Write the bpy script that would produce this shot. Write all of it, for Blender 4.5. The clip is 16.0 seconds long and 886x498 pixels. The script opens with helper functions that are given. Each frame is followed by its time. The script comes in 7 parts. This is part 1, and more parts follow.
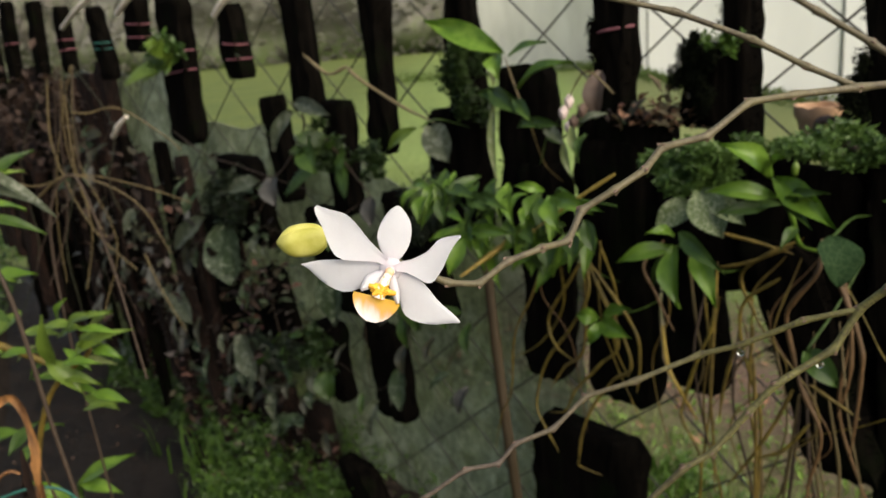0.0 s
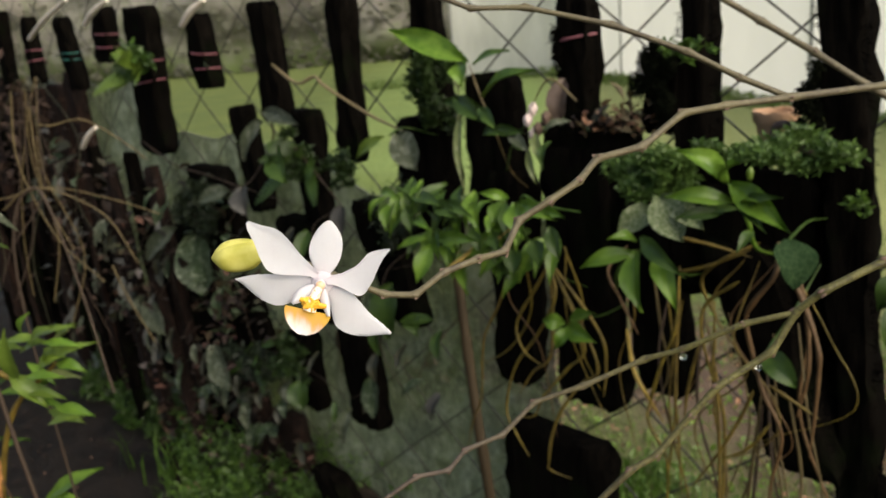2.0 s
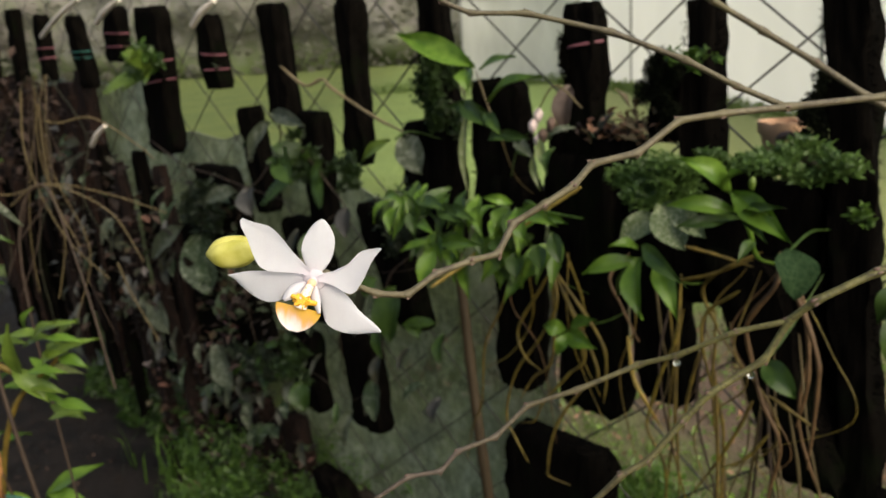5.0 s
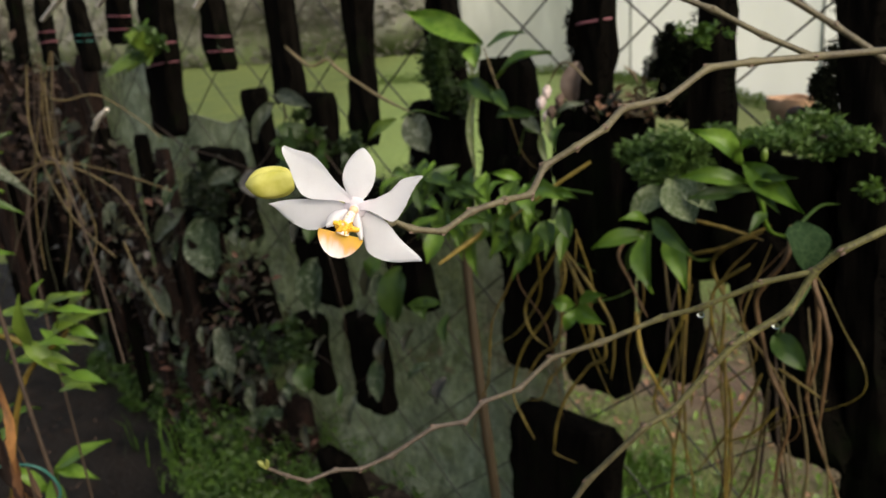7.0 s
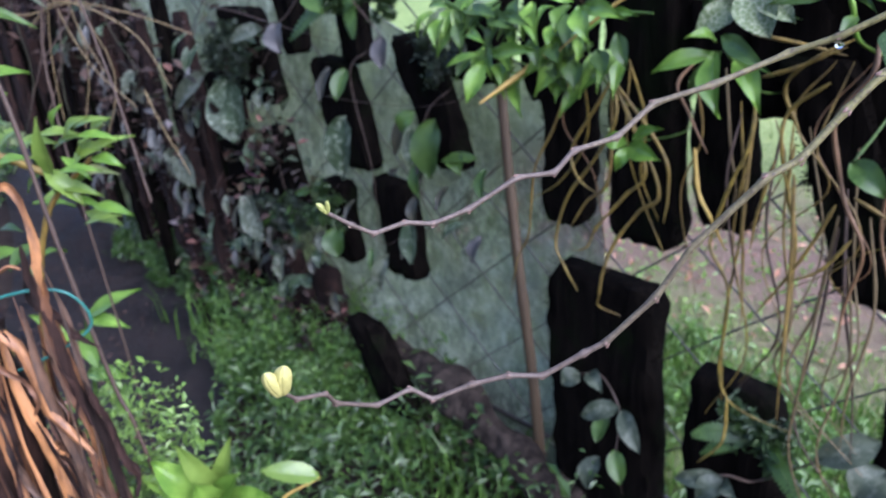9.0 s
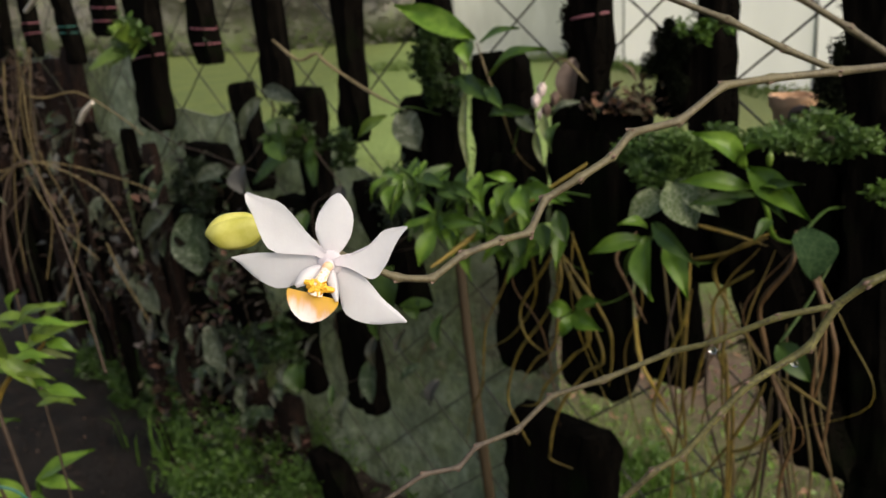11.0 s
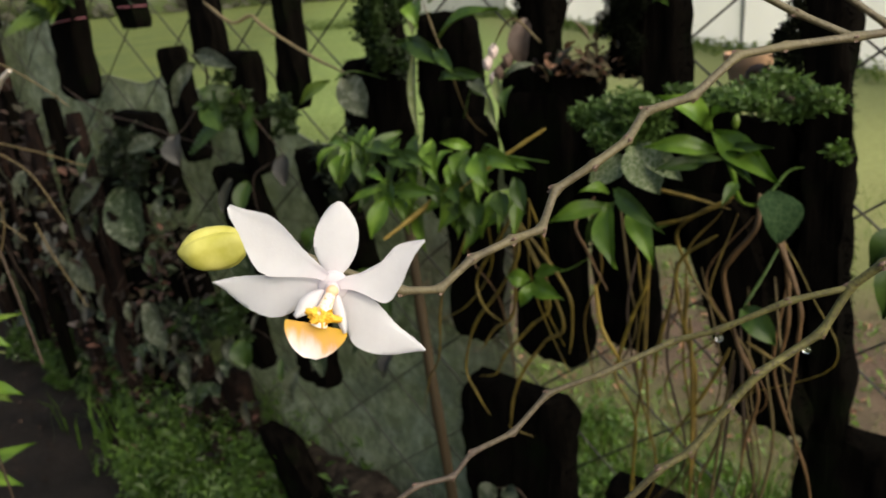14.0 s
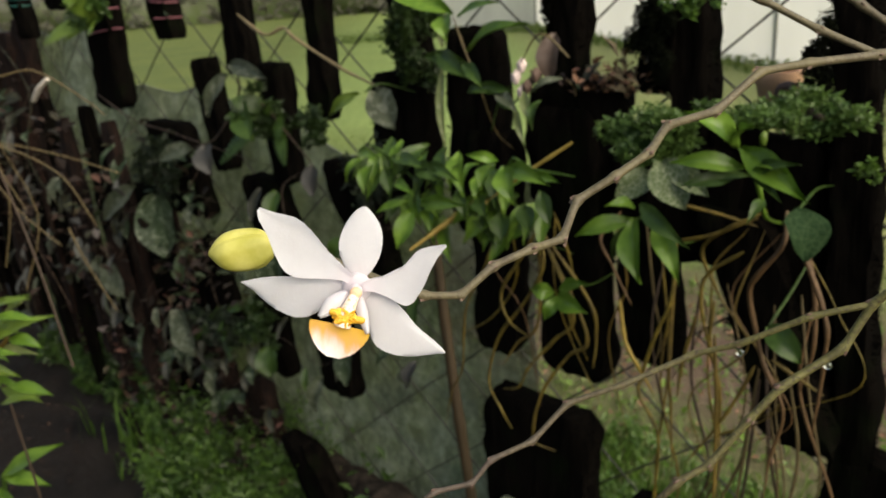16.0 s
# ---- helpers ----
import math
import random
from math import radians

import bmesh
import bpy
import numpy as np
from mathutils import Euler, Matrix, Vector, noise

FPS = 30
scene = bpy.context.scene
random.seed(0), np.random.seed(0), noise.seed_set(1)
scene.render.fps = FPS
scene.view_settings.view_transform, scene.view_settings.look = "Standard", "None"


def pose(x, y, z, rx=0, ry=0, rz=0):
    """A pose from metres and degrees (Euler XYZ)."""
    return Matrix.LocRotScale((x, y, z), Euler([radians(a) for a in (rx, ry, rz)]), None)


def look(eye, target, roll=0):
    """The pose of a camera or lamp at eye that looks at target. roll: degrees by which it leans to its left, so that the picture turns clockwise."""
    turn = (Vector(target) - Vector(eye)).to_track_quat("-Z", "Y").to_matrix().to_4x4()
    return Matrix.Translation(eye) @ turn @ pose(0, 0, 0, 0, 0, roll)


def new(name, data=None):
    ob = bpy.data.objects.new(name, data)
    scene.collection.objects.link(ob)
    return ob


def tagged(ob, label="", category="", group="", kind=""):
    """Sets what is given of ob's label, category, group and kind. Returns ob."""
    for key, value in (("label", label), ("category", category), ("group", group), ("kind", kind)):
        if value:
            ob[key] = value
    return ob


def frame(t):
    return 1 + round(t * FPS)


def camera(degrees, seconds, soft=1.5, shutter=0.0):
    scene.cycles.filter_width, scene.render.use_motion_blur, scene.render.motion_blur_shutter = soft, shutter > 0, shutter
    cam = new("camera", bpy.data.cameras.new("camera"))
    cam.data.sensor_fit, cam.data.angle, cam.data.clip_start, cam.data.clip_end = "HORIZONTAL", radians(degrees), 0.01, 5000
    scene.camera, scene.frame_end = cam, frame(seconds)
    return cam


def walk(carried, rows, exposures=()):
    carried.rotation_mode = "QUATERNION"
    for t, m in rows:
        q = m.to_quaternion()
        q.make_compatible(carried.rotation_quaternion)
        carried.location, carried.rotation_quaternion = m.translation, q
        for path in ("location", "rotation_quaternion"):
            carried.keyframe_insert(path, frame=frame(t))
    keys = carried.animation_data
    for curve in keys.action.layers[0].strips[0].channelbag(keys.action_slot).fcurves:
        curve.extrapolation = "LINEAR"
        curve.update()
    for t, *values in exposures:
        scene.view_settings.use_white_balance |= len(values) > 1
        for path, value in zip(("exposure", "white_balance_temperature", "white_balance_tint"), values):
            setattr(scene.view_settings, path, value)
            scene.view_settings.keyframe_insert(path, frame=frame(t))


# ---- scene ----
cam = camera(56.0, 16.0)
PATH = [
    (0, (0.057, 0.032, 1.389), (-0.072, 1.953, 0.847), -4.4),
    (0.5, (0.058, 0.033, 1.391), (-0.053, 1.957, 0.856), -4.2),
    (1, (0.062, 0.029, 1.392), (-0.023, 1.954, 0.856), -4.2),
    (1.5, (0.071, 0.028, 1.39), (0.0, 1.954, 0.858), -4.8),
    (2, (0.075, 0.026, 1.392), (-0.002, 1.952, 0.86), -4.8),
    (2.5, (0.082, 0.027, 1.392), (-0.016, 1.953, 0.865), -4.5),
    (3, (0.08, 0.024, 1.391), (-0.027, 1.951, 0.867), -4.2),
    (3.5, (0.073, 0.018, 1.389), (-0.038, 1.947, 0.875), -4.3),
    (4, (0.078, 0.019, 1.393), (-0.027, 1.947, 0.872), -4.0),
    (4.5, (0.081, 0.023, 1.392), (-0.015, 1.951, 0.873), -3.9),
    (7, (0.064, 0.015, 1.37), (-0.024, 1.939, 0.831), -3.6),
    (7.5, (0.044, 0.016, 1.325), (-0.097, 1.92, 0.728), -3.5),
    (8, (0.03, 0.033, 1.279), (-0.138, 1.907, 0.601), -3.7),
    (8.5, (0.019, 0.051, 1.256), (-0.141, 1.894, 0.494), -3.9),
    (9, (0.025, 0.055, 1.272), (-0.121, 1.896, 0.504), -4.2),
    (9.5, (0.044, 0.038, 1.33), (-0.07, 1.915, 0.649), -4.3),
    (10, (0.062, 0.022, 1.371), (0.004, 1.939, 0.804), -3.8),
    (12.3, (0.066, 0.113, 1.384), (-0.032, 2.021, 0.791), -3.7),
    (12.5, (0.047, 0.112, 1.383), (0.009, 2.014, 0.767), -3.8),
    (13, (0.04, 0.108, 1.38), (0.127, 1.994, 0.721), -4.0),
    (13.2, (0.041, 0.108, 1.382), (0.143, 1.99, 0.714), -4.2),
    (13.5, (0.045, 0.108, 1.382), (0.14, 1.992, 0.718), -4.3),
    (14, (0.042, 0.102, 1.386), (0.11, 1.985, 0.716), -4.3),
    (14.5, (0.047, 0.101, 1.38), (0.09, 1.98, 0.697), -4.0),
    (15, (0.051, 0.096, 1.383), (0.079, 1.983, 0.721), -4.2),
    (15.5, (0.047, 0.093, 1.383), (0.066, 1.987, 0.741), -4.1),
    (16, (0.043, 0.095, 1.386), (0.051, 1.992, 0.75), -3.8),
]
EXPOSURES = [(0.0, 0.3, 7000, 7), (7.0, 0.22, 7000, 7), (7.5, 1.05, 6800, 11), (8.0, 1.38, 5650, 19), (8.5, 1.47, 5050, 22), (9.0, 1.55, 5050, 25), (9.5, 1.15, 5250, 27), (10.0, 0.33, 6500, 18), (12.3, 0.1, 7100, 6), (13.2, 0.24, 7100, 6), (16.0, 0.27, 7100, 6)]
walk(cam, [(t, look(eye, target, roll)) for t, eye, target, roll in PATH], EXPOSURES)

cam.data.dof.use_dof, cam.data.dof.focus_distance, cam.data.dof.aperture_fstop = True, 0.275, 22.0

# ---- world and light: a bright overcast day ----
world = bpy.data.worlds.new("overcast_sky")
scene.world = world
world.use_nodes = True
wn = world.node_tree.nodes
sky = wn.new("ShaderNodeTexSky")
sky.sky_type, sky.sun_disc, sky.sun_elevation, sky.sun_rotation = "NISHITA", False, radians(38), radians(137)
sky.air_density, sky.dust_density, sky.ozone_density = 1.0, 4.0, 1.0
world.node_tree.links.new(sky.outputs[0], wn["Background"].inputs[0])
wn["Background"].inputs[1].default_value = 0.12
sun_data = bpy.data.lights.new("sun", "SUN")
sun_data.energy, sun_data.angle, sun_data.color = 3.0, radians(75), (1.0, 0.965, 0.92)
sun = new("sun", sun_data)
sun.matrix_world = look((5.2, -5.6, 6.0), (0, 0, 0))

# ---- materials ----


class Mat:
    """A node material with a Principled shader, built step by step."""

    def __init__(self, name, rough=0.6, metal=0.0, spec=0.5):
        self.m = bpy.data.materials.new(name)
        self.m.use_nodes = True
        self.t = self.m.node_tree
        self.b = self.t.nodes["Principled BSDF"]
        self.b.inputs["Roughness"].default_value = rough
        self.b.inputs["Metallic"].default_value = metal
        self.b.inputs["Specular IOR Level"].default_value = spec
        self.coord = self.t.nodes.new("ShaderNodeTexCoord").outputs["Object"]

    def node(self, kind, **inputs):
        n = self.t.nodes.new(kind)
        for k, v in inputs.items():
            self.put(n.inputs[k.replace("_", " ")], v)
        return n

    def put(self, socket, v):
        if isinstance(v, bpy.types.NodeSocket):
            self.t.links.new(v, socket)
        else:
            socket.default_value = v

    def noise(self, scale, detail=4.0, rough=0.6, stretch=None, vector=None):
        v = vector or self.coord
        if stretch:
            mp = self.node("ShaderNodeMapping", Vector=v)
            mp.inputs["Scale"].default_value = stretch
            v = mp.outputs[0]
        return self.node("ShaderNodeTexNoise", Vector=v, Scale=scale, Detail=detail, Roughness=rough).outputs[0]

    def ramp(self, fac, stops):
        n = self.node("ShaderNodeValToRGB", Fac=fac)
        e = n.color_ramp.elements
        while len(e) < len(stops):
            e.new(0.5)
        for s, (p, c) in zip(e, stops):
            s.position, s.color = p, (*c, 1)
        return n.outputs[0]

    def mix(self, fac, a, b, blend="MIX"):
        n = self.t.nodes.new("ShaderNodeMix")
        n.data_type, n.blend_type = "RGBA", blend
        self.put(n.inputs["Factor"], fac)
        self.put(n.inputs[6], (*a, 1) if isinstance(a, tuple) else a)
        self.put(n.inputs[7], (*b, 1) if isinstance(b, tuple) else b)
        return n.outputs[2]

    def math(self, op, a, b=0.5):
        n = self.t.nodes.new("ShaderNodeMath")
        n.operation = op
        self.put(n.inputs[0], a)
        self.put(n.inputs[1], b)
        return n.outputs[0]

    def colour(self, c):
        self.put(self.b.inputs["Base Color"], (*c, 1) if isinstance(c, tuple) else c)
        return self

    def bump(self, height, strength=0.5, distance=0.002):
        n = self.node("ShaderNodeBump", Height=height, Strength=strength, Distance=distance)
        self.t.links.new(n.outputs[0], self.b.inputs["Normal"])
        return self

    def random(self):
        return self.t.nodes.new("ShaderNodeObjectInfo").outputs["Random"]

    def island(self):
        return self.t.nodes.new("ShaderNodeNewGeometry").outputs["Random Per Island"]

    def translucent(self, colour, amount):
        """Light passes through a thin leaf or petal."""
        tr = self.node("ShaderNodeBsdfTranslucent", Color=(*colour, 1) if isinstance(colour, tuple) else colour)
        mx = self.node("ShaderNodeMixShader", Fac=amount)
        self.t.links.new(self.b.outputs[0], mx.inputs[1])
        self.t.links.new(tr.outputs[0], mx.inputs[2])
        self.t.links.new(mx.outputs[0], self.t.nodes["Material Output"].inputs[0])
        return self


def leaf_mat(name, dark, light, rough=0.35, mottle=None, per_island=False, through_light=0.25, spec=0.5):
    m = Mat(name, rough, spec=spec)
    n = m.noise(40, 3)
    c = m.mix(m.ramp(n, [(0.35, (0, 0, 0)), (0.7, (1, 1, 1))]), dark, light)
    r = m.island() if per_island else m.random()
    c = m.mix(m.math("MULTIPLY", r, 0.6), c, tuple(0.55 * a + 0.1 * b for a, b in zip(dark, light)))
    if mottle:
        spots = m.noise(75, 4, 0.7)
        c = m.mix(m.ramp(spots, [(0.5, (0, 0, 0)), (0.62, (1, 1, 1))]), c, mottle)
    m.colour(c)
    m.bump(m.noise(220, 2), 0.25, 0.0015)
    return m.translucent(light, through_light).m


M = {}
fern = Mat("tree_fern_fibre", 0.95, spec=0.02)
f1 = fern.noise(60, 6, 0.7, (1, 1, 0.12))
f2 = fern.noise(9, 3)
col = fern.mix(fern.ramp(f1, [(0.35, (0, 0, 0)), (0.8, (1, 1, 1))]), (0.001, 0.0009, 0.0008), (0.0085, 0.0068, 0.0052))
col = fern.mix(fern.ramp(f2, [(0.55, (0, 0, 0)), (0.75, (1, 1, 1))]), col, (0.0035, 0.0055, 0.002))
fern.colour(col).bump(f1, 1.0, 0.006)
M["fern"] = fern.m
old = Mat("weathered_fern_fibre", 0.85, spec=0.15)
f1 = old.noise(70, 6, 0.7, (1, 1, 0.1))
col = old.mix(old.ramp(f1, [(0.4, (0, 0, 0)), (0.75, (1, 1, 1))]), (0.004, 0.0025, 0.002), (0.05, 0.024, 0.016))
col = old.mix(old.math("MULTIPLY", old.random(), 0.7), col, (0.009, 0.006, 0.005))
old.colour(col).bump(f1, 1.0, 0.006)
M["old"] = old.m
logm = Mat("rotten_mauve_bark", 0.9, spec=0.1)
f1 = logm.noise(40, 6, 0.7, (1, 1, 0.4))
logm.colour(logm.mix(logm.ramp(f1, [(0.35, (0, 0, 0)), (0.7, (1, 1, 1))]), (0.006, 0.0045, 0.0035), (0.055, 0.043, 0.033))).bump(f1, 1.0, 0.006)
M["log_bark"] = logm.m
M["leaf"] = leaf_mat("glossy_green_leaf", (0.072, 0.15, 0.016), (0.21, 0.345, 0.05), 0.3, spec=0.38)
M["leaf_dark"] = leaf_mat("dark_green_leaf", (0.034, 0.07, 0.013), (0.09, 0.155, 0.03), 0.38, spec=0.38)
M["leaf_grey"] = leaf_mat("grey_green_leaf", (0.05, 0.064, 0.034), (0.11, 0.127, 0.075), 0.5, (0.19, 0.203, 0.15), spec=0.35)
M["leaf_sage"] = leaf_mat("dull_sage_leaf", (0.035, 0.05, 0.028), (0.085, 0.105, 0.065), 0.5, (0.11, 0.125, 0.085), spec=0.35)
M["leaf_mottled"] = leaf_mat("mottled_leaf", (0.02, 0.038, 0.014), (0.05, 0.08, 0.03), 0.5, (0.15, 0.18, 0.12), spec=0.35)


def veined(name, field, vein, cells, rough=0.5):
    """A leaf netted with paler veins."""
    m = Mat(name, rough, spec=0.15)
    warp = m.mix(0.003, m.coord, m.node("ShaderNodeTexNoise", Vector=m.coord, Scale=90.0).outputs["Color"], "ADD")
    v = m.node("ShaderNodeTexVoronoi", Vector=warp, Scale=cells)
    v.feature = "DISTANCE_TO_EDGE"
    line = m.ramp(v.outputs["Distance"], [(0.01, (1, 1, 1)), (0.07, (0, 0, 0))])
    base = m.mix(m.noise(60, 4), field, tuple(1.7 * a for a in field))
    m.colour(m.mix(line, base, vein)).bump(v.outputs["Distance"], 0.5, 0.002)
    return m.translucent(field, 0.15).m


M["leaf_net"] = veined("net_veined_leaf", (0.009, 0.024, 0.007), (0.035, 0.066, 0.023), 130.0, 0.75)
M["leaf_jewel"] = veined("pale_veined_leaf", (0.07, 0.095, 0.04), (0.36, 0.39, 0.26), 170.0)
M["leaf_old"] = leaf_mat("old_olive_leaf", (0.022, 0.024, 0.012), (0.06, 0.058, 0.03), 0.5)
M["leaf_brown"] = leaf_mat("brownish_pink_leaf", (0.09, 0.06, 0.045), (0.2, 0.145, 0.115), 0.5)
M["leaf_lime"] = leaf_mat("lime_green_leaf", (0.09, 0.15, 0.02), (0.2, 0.29, 0.05), 0.35)
M["leaf_pale"] = leaf_mat("pale_striped_leaf", (0.12, 0.16, 0.045), (0.26, 0.30, 0.11), 0.5, (0.3, 0.33, 0.17))
M["leaf_purple"] = leaf_mat("purplish_leaf", (0.045, 0.043, 0.037), (0.1, 0.095, 0.085), 0.5)
M["weed"] = leaf_mat("weed_leaves", (0.02, 0.046, 0.008), (0.10, 0.185, 0.034), 0.4, per_island=True)
M["weed_fresh"] = leaf_mat("fresh_weed_leaves", (0.03, 0.07, 0.01), (0.15, 0.27, 0.04), 0.45, per_island=True)
M["weed_lime"] = leaf_mat("young_weed_leaves", (0.07, 0.14, 0.02), (0.22, 0.34, 0.06), 0.4, per_island=True)
M["moss"] = leaf_mat("moss_leaflets", (0.013, 0.03, 0.006), (0.05, 0.092, 0.018), 0.5, per_island=True)
M["moss_dark"] = leaf_mat("dark_moss_leaflets", (0.006, 0.012, 0.004), (0.024, 0.04, 0.011), 0.6, per_island=True)
M["fern_moss"] = leaf_mat("blackish_moss", (0.003, 0.004, 0.002), (0.014, 0.018, 0.007), 0.8, per_island=True, spec=0.1)
M["fern_green"] = leaf_mat("creeping_fern_leaflets", (0.035, 0.078, 0.014), (0.17, 0.28, 0.065), 0.45, per_island=True)
# far leaves: distance haze is painted in as a pale grey base
M["woods"] = leaf_mat("hazed_tree_leaves", (0.17, 0.17, 0.13), (0.24, 0.24, 0.19), 1.0, per_island=True, through_light=0.5, spec=0.05)

# tree bank: the mist is pale grey colour, greener near the ground
mist = Mat("mist_tinted_trees", 1.0, spec=0.02)
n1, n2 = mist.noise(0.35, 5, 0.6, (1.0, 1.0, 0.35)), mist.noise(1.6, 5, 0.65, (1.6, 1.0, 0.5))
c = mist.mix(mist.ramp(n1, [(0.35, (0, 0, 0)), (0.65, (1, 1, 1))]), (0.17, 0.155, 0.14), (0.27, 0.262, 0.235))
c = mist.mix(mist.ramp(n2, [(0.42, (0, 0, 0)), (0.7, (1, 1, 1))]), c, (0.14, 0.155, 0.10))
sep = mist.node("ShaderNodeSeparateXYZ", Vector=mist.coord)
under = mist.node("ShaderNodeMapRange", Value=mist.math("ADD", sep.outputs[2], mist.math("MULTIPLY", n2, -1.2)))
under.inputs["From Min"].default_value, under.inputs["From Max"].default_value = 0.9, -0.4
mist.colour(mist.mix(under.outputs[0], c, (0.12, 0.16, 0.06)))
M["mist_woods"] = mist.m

root = Mat("aerial_root", 0.55)
n = root.noise(60, 4)
c = root.mix(root.ramp(n, [(0.35, (0, 0, 0)), (0.7, (1, 1, 1))]), (0.06, 0.045, 0.006), (0.23, 0.165, 0.02))
c = root.mix(root.math("MULTIPLY", root.random(), 0.6), c, (0.10, 0.058, 0.014))
root.colour(c).bump(root.noise(300, 3), 0.4, 0.001)
M["root"] = root.m
straw = Mat("dry_straw", 0.6)
c = straw.mix(straw.noise(80, 4), (0.2, 0.13, 0.02), (0.46, 0.33, 0.075))
straw.colour(c).bump(straw.noise(300, 3), 0.3, 0.001)
M["straw"] = straw.m
dull = Mat("dull_olive_root", 0.6)
dull.colour(dull.mix(dull.noise(70, 4), (0.05, 0.036, 0.013), (0.14, 0.1, 0.038))).bump(dull.noise(300, 3), 0.4, 0.001)
M["dull_root"] = dull.m
brown_root = Mat("reddish_brown_root", 0.6)
c = brown_root.mix(brown_root.noise(120, 4), (0.04, 0.02, 0.006), (0.16, 0.085, 0.03))
brown_root.colour(c).bump(brown_root.noise(300, 3), 0.5, 0.001)
M["brown_root"] = brown_root.m
vine = Mat("dark_dry_vine", 0.65)
vine.colour(vine.mix(vine.noise(90, 4), (0.018, 0.011, 0.007), (0.065, 0.04, 0.024))).bump(vine.noise(300, 3), 0.4, 0.001)
M["vine"] = vine.m
tan = Mat("pale_tan_twig", 0.6)
tan.colour(tan.mix(tan.noise(80, 4), (0.12, 0.085, 0.04), (0.32, 0.245, 0.13))).bump(tan.noise(300, 3), 0.3, 0.001)
M["tan"] = tan.m
dull_bark = Mat("curled_mauve_bark", 0.7)
dull_bark.colour(dull_bark.mix(dull_bark.noise(80, 4), (0.03, 0.018, 0.015), (0.13, 0.085, 0.07))).bump(dull_bark.noise(200, 3), 0.5, 0.001)
M["dull_bark"] = dull_bark.m

stem = Mat("orchid_stem", 0.5, spec=0.4)
n1 = stem.noise(110, 5, 0.65)
n2 = stem.noise(700, 3, 0.6, (1, 1, 1))
c = stem.mix(stem.ramp(n1, [(0.35, (0, 0, 0)), (0.68, (1, 1, 1))]), (0.068, 0.056, 0.034), (0.15, 0.128, 0.076))
c = stem.mix(stem.ramp(n2, [(0.5, (0, 0, 0)), (0.66, (1, 1, 1))]), c, (0.05, 0.034, 0.024))
n3 = stem.noise(34, 4, 0.6)
c = stem.mix(stem.ramp(n3, [(0.4, (0, 0, 0)), (0.68, (1, 1, 1))]), c, (0.13, 0.112, 0.056))
stem.colour(c).bump(n2, 0.6, 0.0009)
M["stem"] = stem.m
twig = Mat("thin_twig", 0.55, spec=0.35)
n1 = twig.noise(130, 5, 0.65)
c = twig.mix(twig.ramp(n1, [(0.35, (0, 0, 0)), (0.68, (1, 1, 1))]), (0.07, 0.066, 0.02), (0.16, 0.148, 0.05))
sep = twig.node("ShaderNodeSeparateXYZ", Vector=twig.coord)
dry = twig.node("ShaderNodeMapRange", Value=twig.math("ADD", sep.outputs[0], twig.math("MULTIPLY", twig.noise(40, 3), 0.08)))
dry.inputs["From Min"].default_value, dry.inputs["From Max"].default_value = 0.24, 0.10
c = twig.mix(dry.outputs[0], c, twig.mix(n1, (0.04, 0.03, 0.023), (0.115, 0.088, 0.068)))
n2 = twig.noise(600, 3)
c = twig.mix(twig.ramp(n2, [(0.5, (0, 0, 0)), (0.68, (1, 1, 1))]), c, (0.045, 0.034, 0.022))
twig.colour(c).bump(n2, 0.6, 0.0009)
M["twig"] = twig.m
bract = Mat("dry_bract", 0.7)
c = bract.mix(bract.noise(900, 3), (0.05, 0.03, 0.021), (0.19, 0.12, 0.09))
bract.colour(c)
M["bract"] = bract.m

petal = Mat("white_petal", 0.5, spec=0.25)
petal.b.inputs["Subsurface Weight"].default_value = 0.5
petal.b.inputs["Subsurface Scale"].default_value = 0.004
petal.b.inputs["Subsurface Radius"].default_value = (1.0, 0.9, 0.95)
n = petal.noise(260, 4, 0.6)
c = petal.mix(petal.ramp(n, [(0.4, (0, 0, 0)), (0.75, (1, 1, 1))]), (0.845, 0.83, 0.88), (0.80, 0.785, 0.84))
vein = petal.noise(420, 3, 0.6, (1.0, 0.25, 1.0))
c = petal.mix(petal.math("MULTIPLY", petal.ramp(vein, [(0.5, (0, 0, 0)), (0.62, (1, 1, 1))]), 0.35), c, (0.79, 0.76, 0.81))
heart = petal.node("ShaderNodeVectorMath", **{})
heart.operation = "LENGTH"
petal.put(heart.inputs[0], petal.coord)
blush = petal.node("ShaderNodeMapRange", Value=heart.outputs["Value"])
blush.inputs["From Min"].default_value, blush.inputs["From Max"].default_value = 0.009, 0.002
c = petal.mix(petal.math("MULTIPLY", blush.outputs[0], 0.6), c, (0.85, 0.72, 0.79))
petal.colour(c).bump(petal.math("ADD", petal.noise(1500, 2), vein), 0.16, 0.0003)
petal.translucent((0.92, 0.905, 0.935), 0.36)
M["petal"] = petal.m
pink = Mat("pale_pink_bud", 0.5)
pink.colour(pink.mix(pink.noise(200, 3), (0.58, 0.42, 0.39), (0.8, 0.69, 0.65)))
M["pink_bud"] = pink.m
lip = Mat("orange_lip", 0.6, spec=0.2)
sep = lip.node("ShaderNodeSeparateXYZ", Vector=lip.coord)
along = lip.math("ADD", lip.math("MULTIPLY", sep.outputs[0], 0.29), lip.math("MULTIPLY", sep.outputs[1], 0.96))
across = lip.math("SUBTRACT", lip.math("MULTIPLY", sep.outputs[0], 0.96), lip.math("MULTIPLY", sep.outputs[1], 0.29))
teeth = lip.math("MULTIPLY", lip.math("SUBTRACT", lip.noise(520, 3, 0.55, (1, 0.22, 1)), 0.5), 0.008)
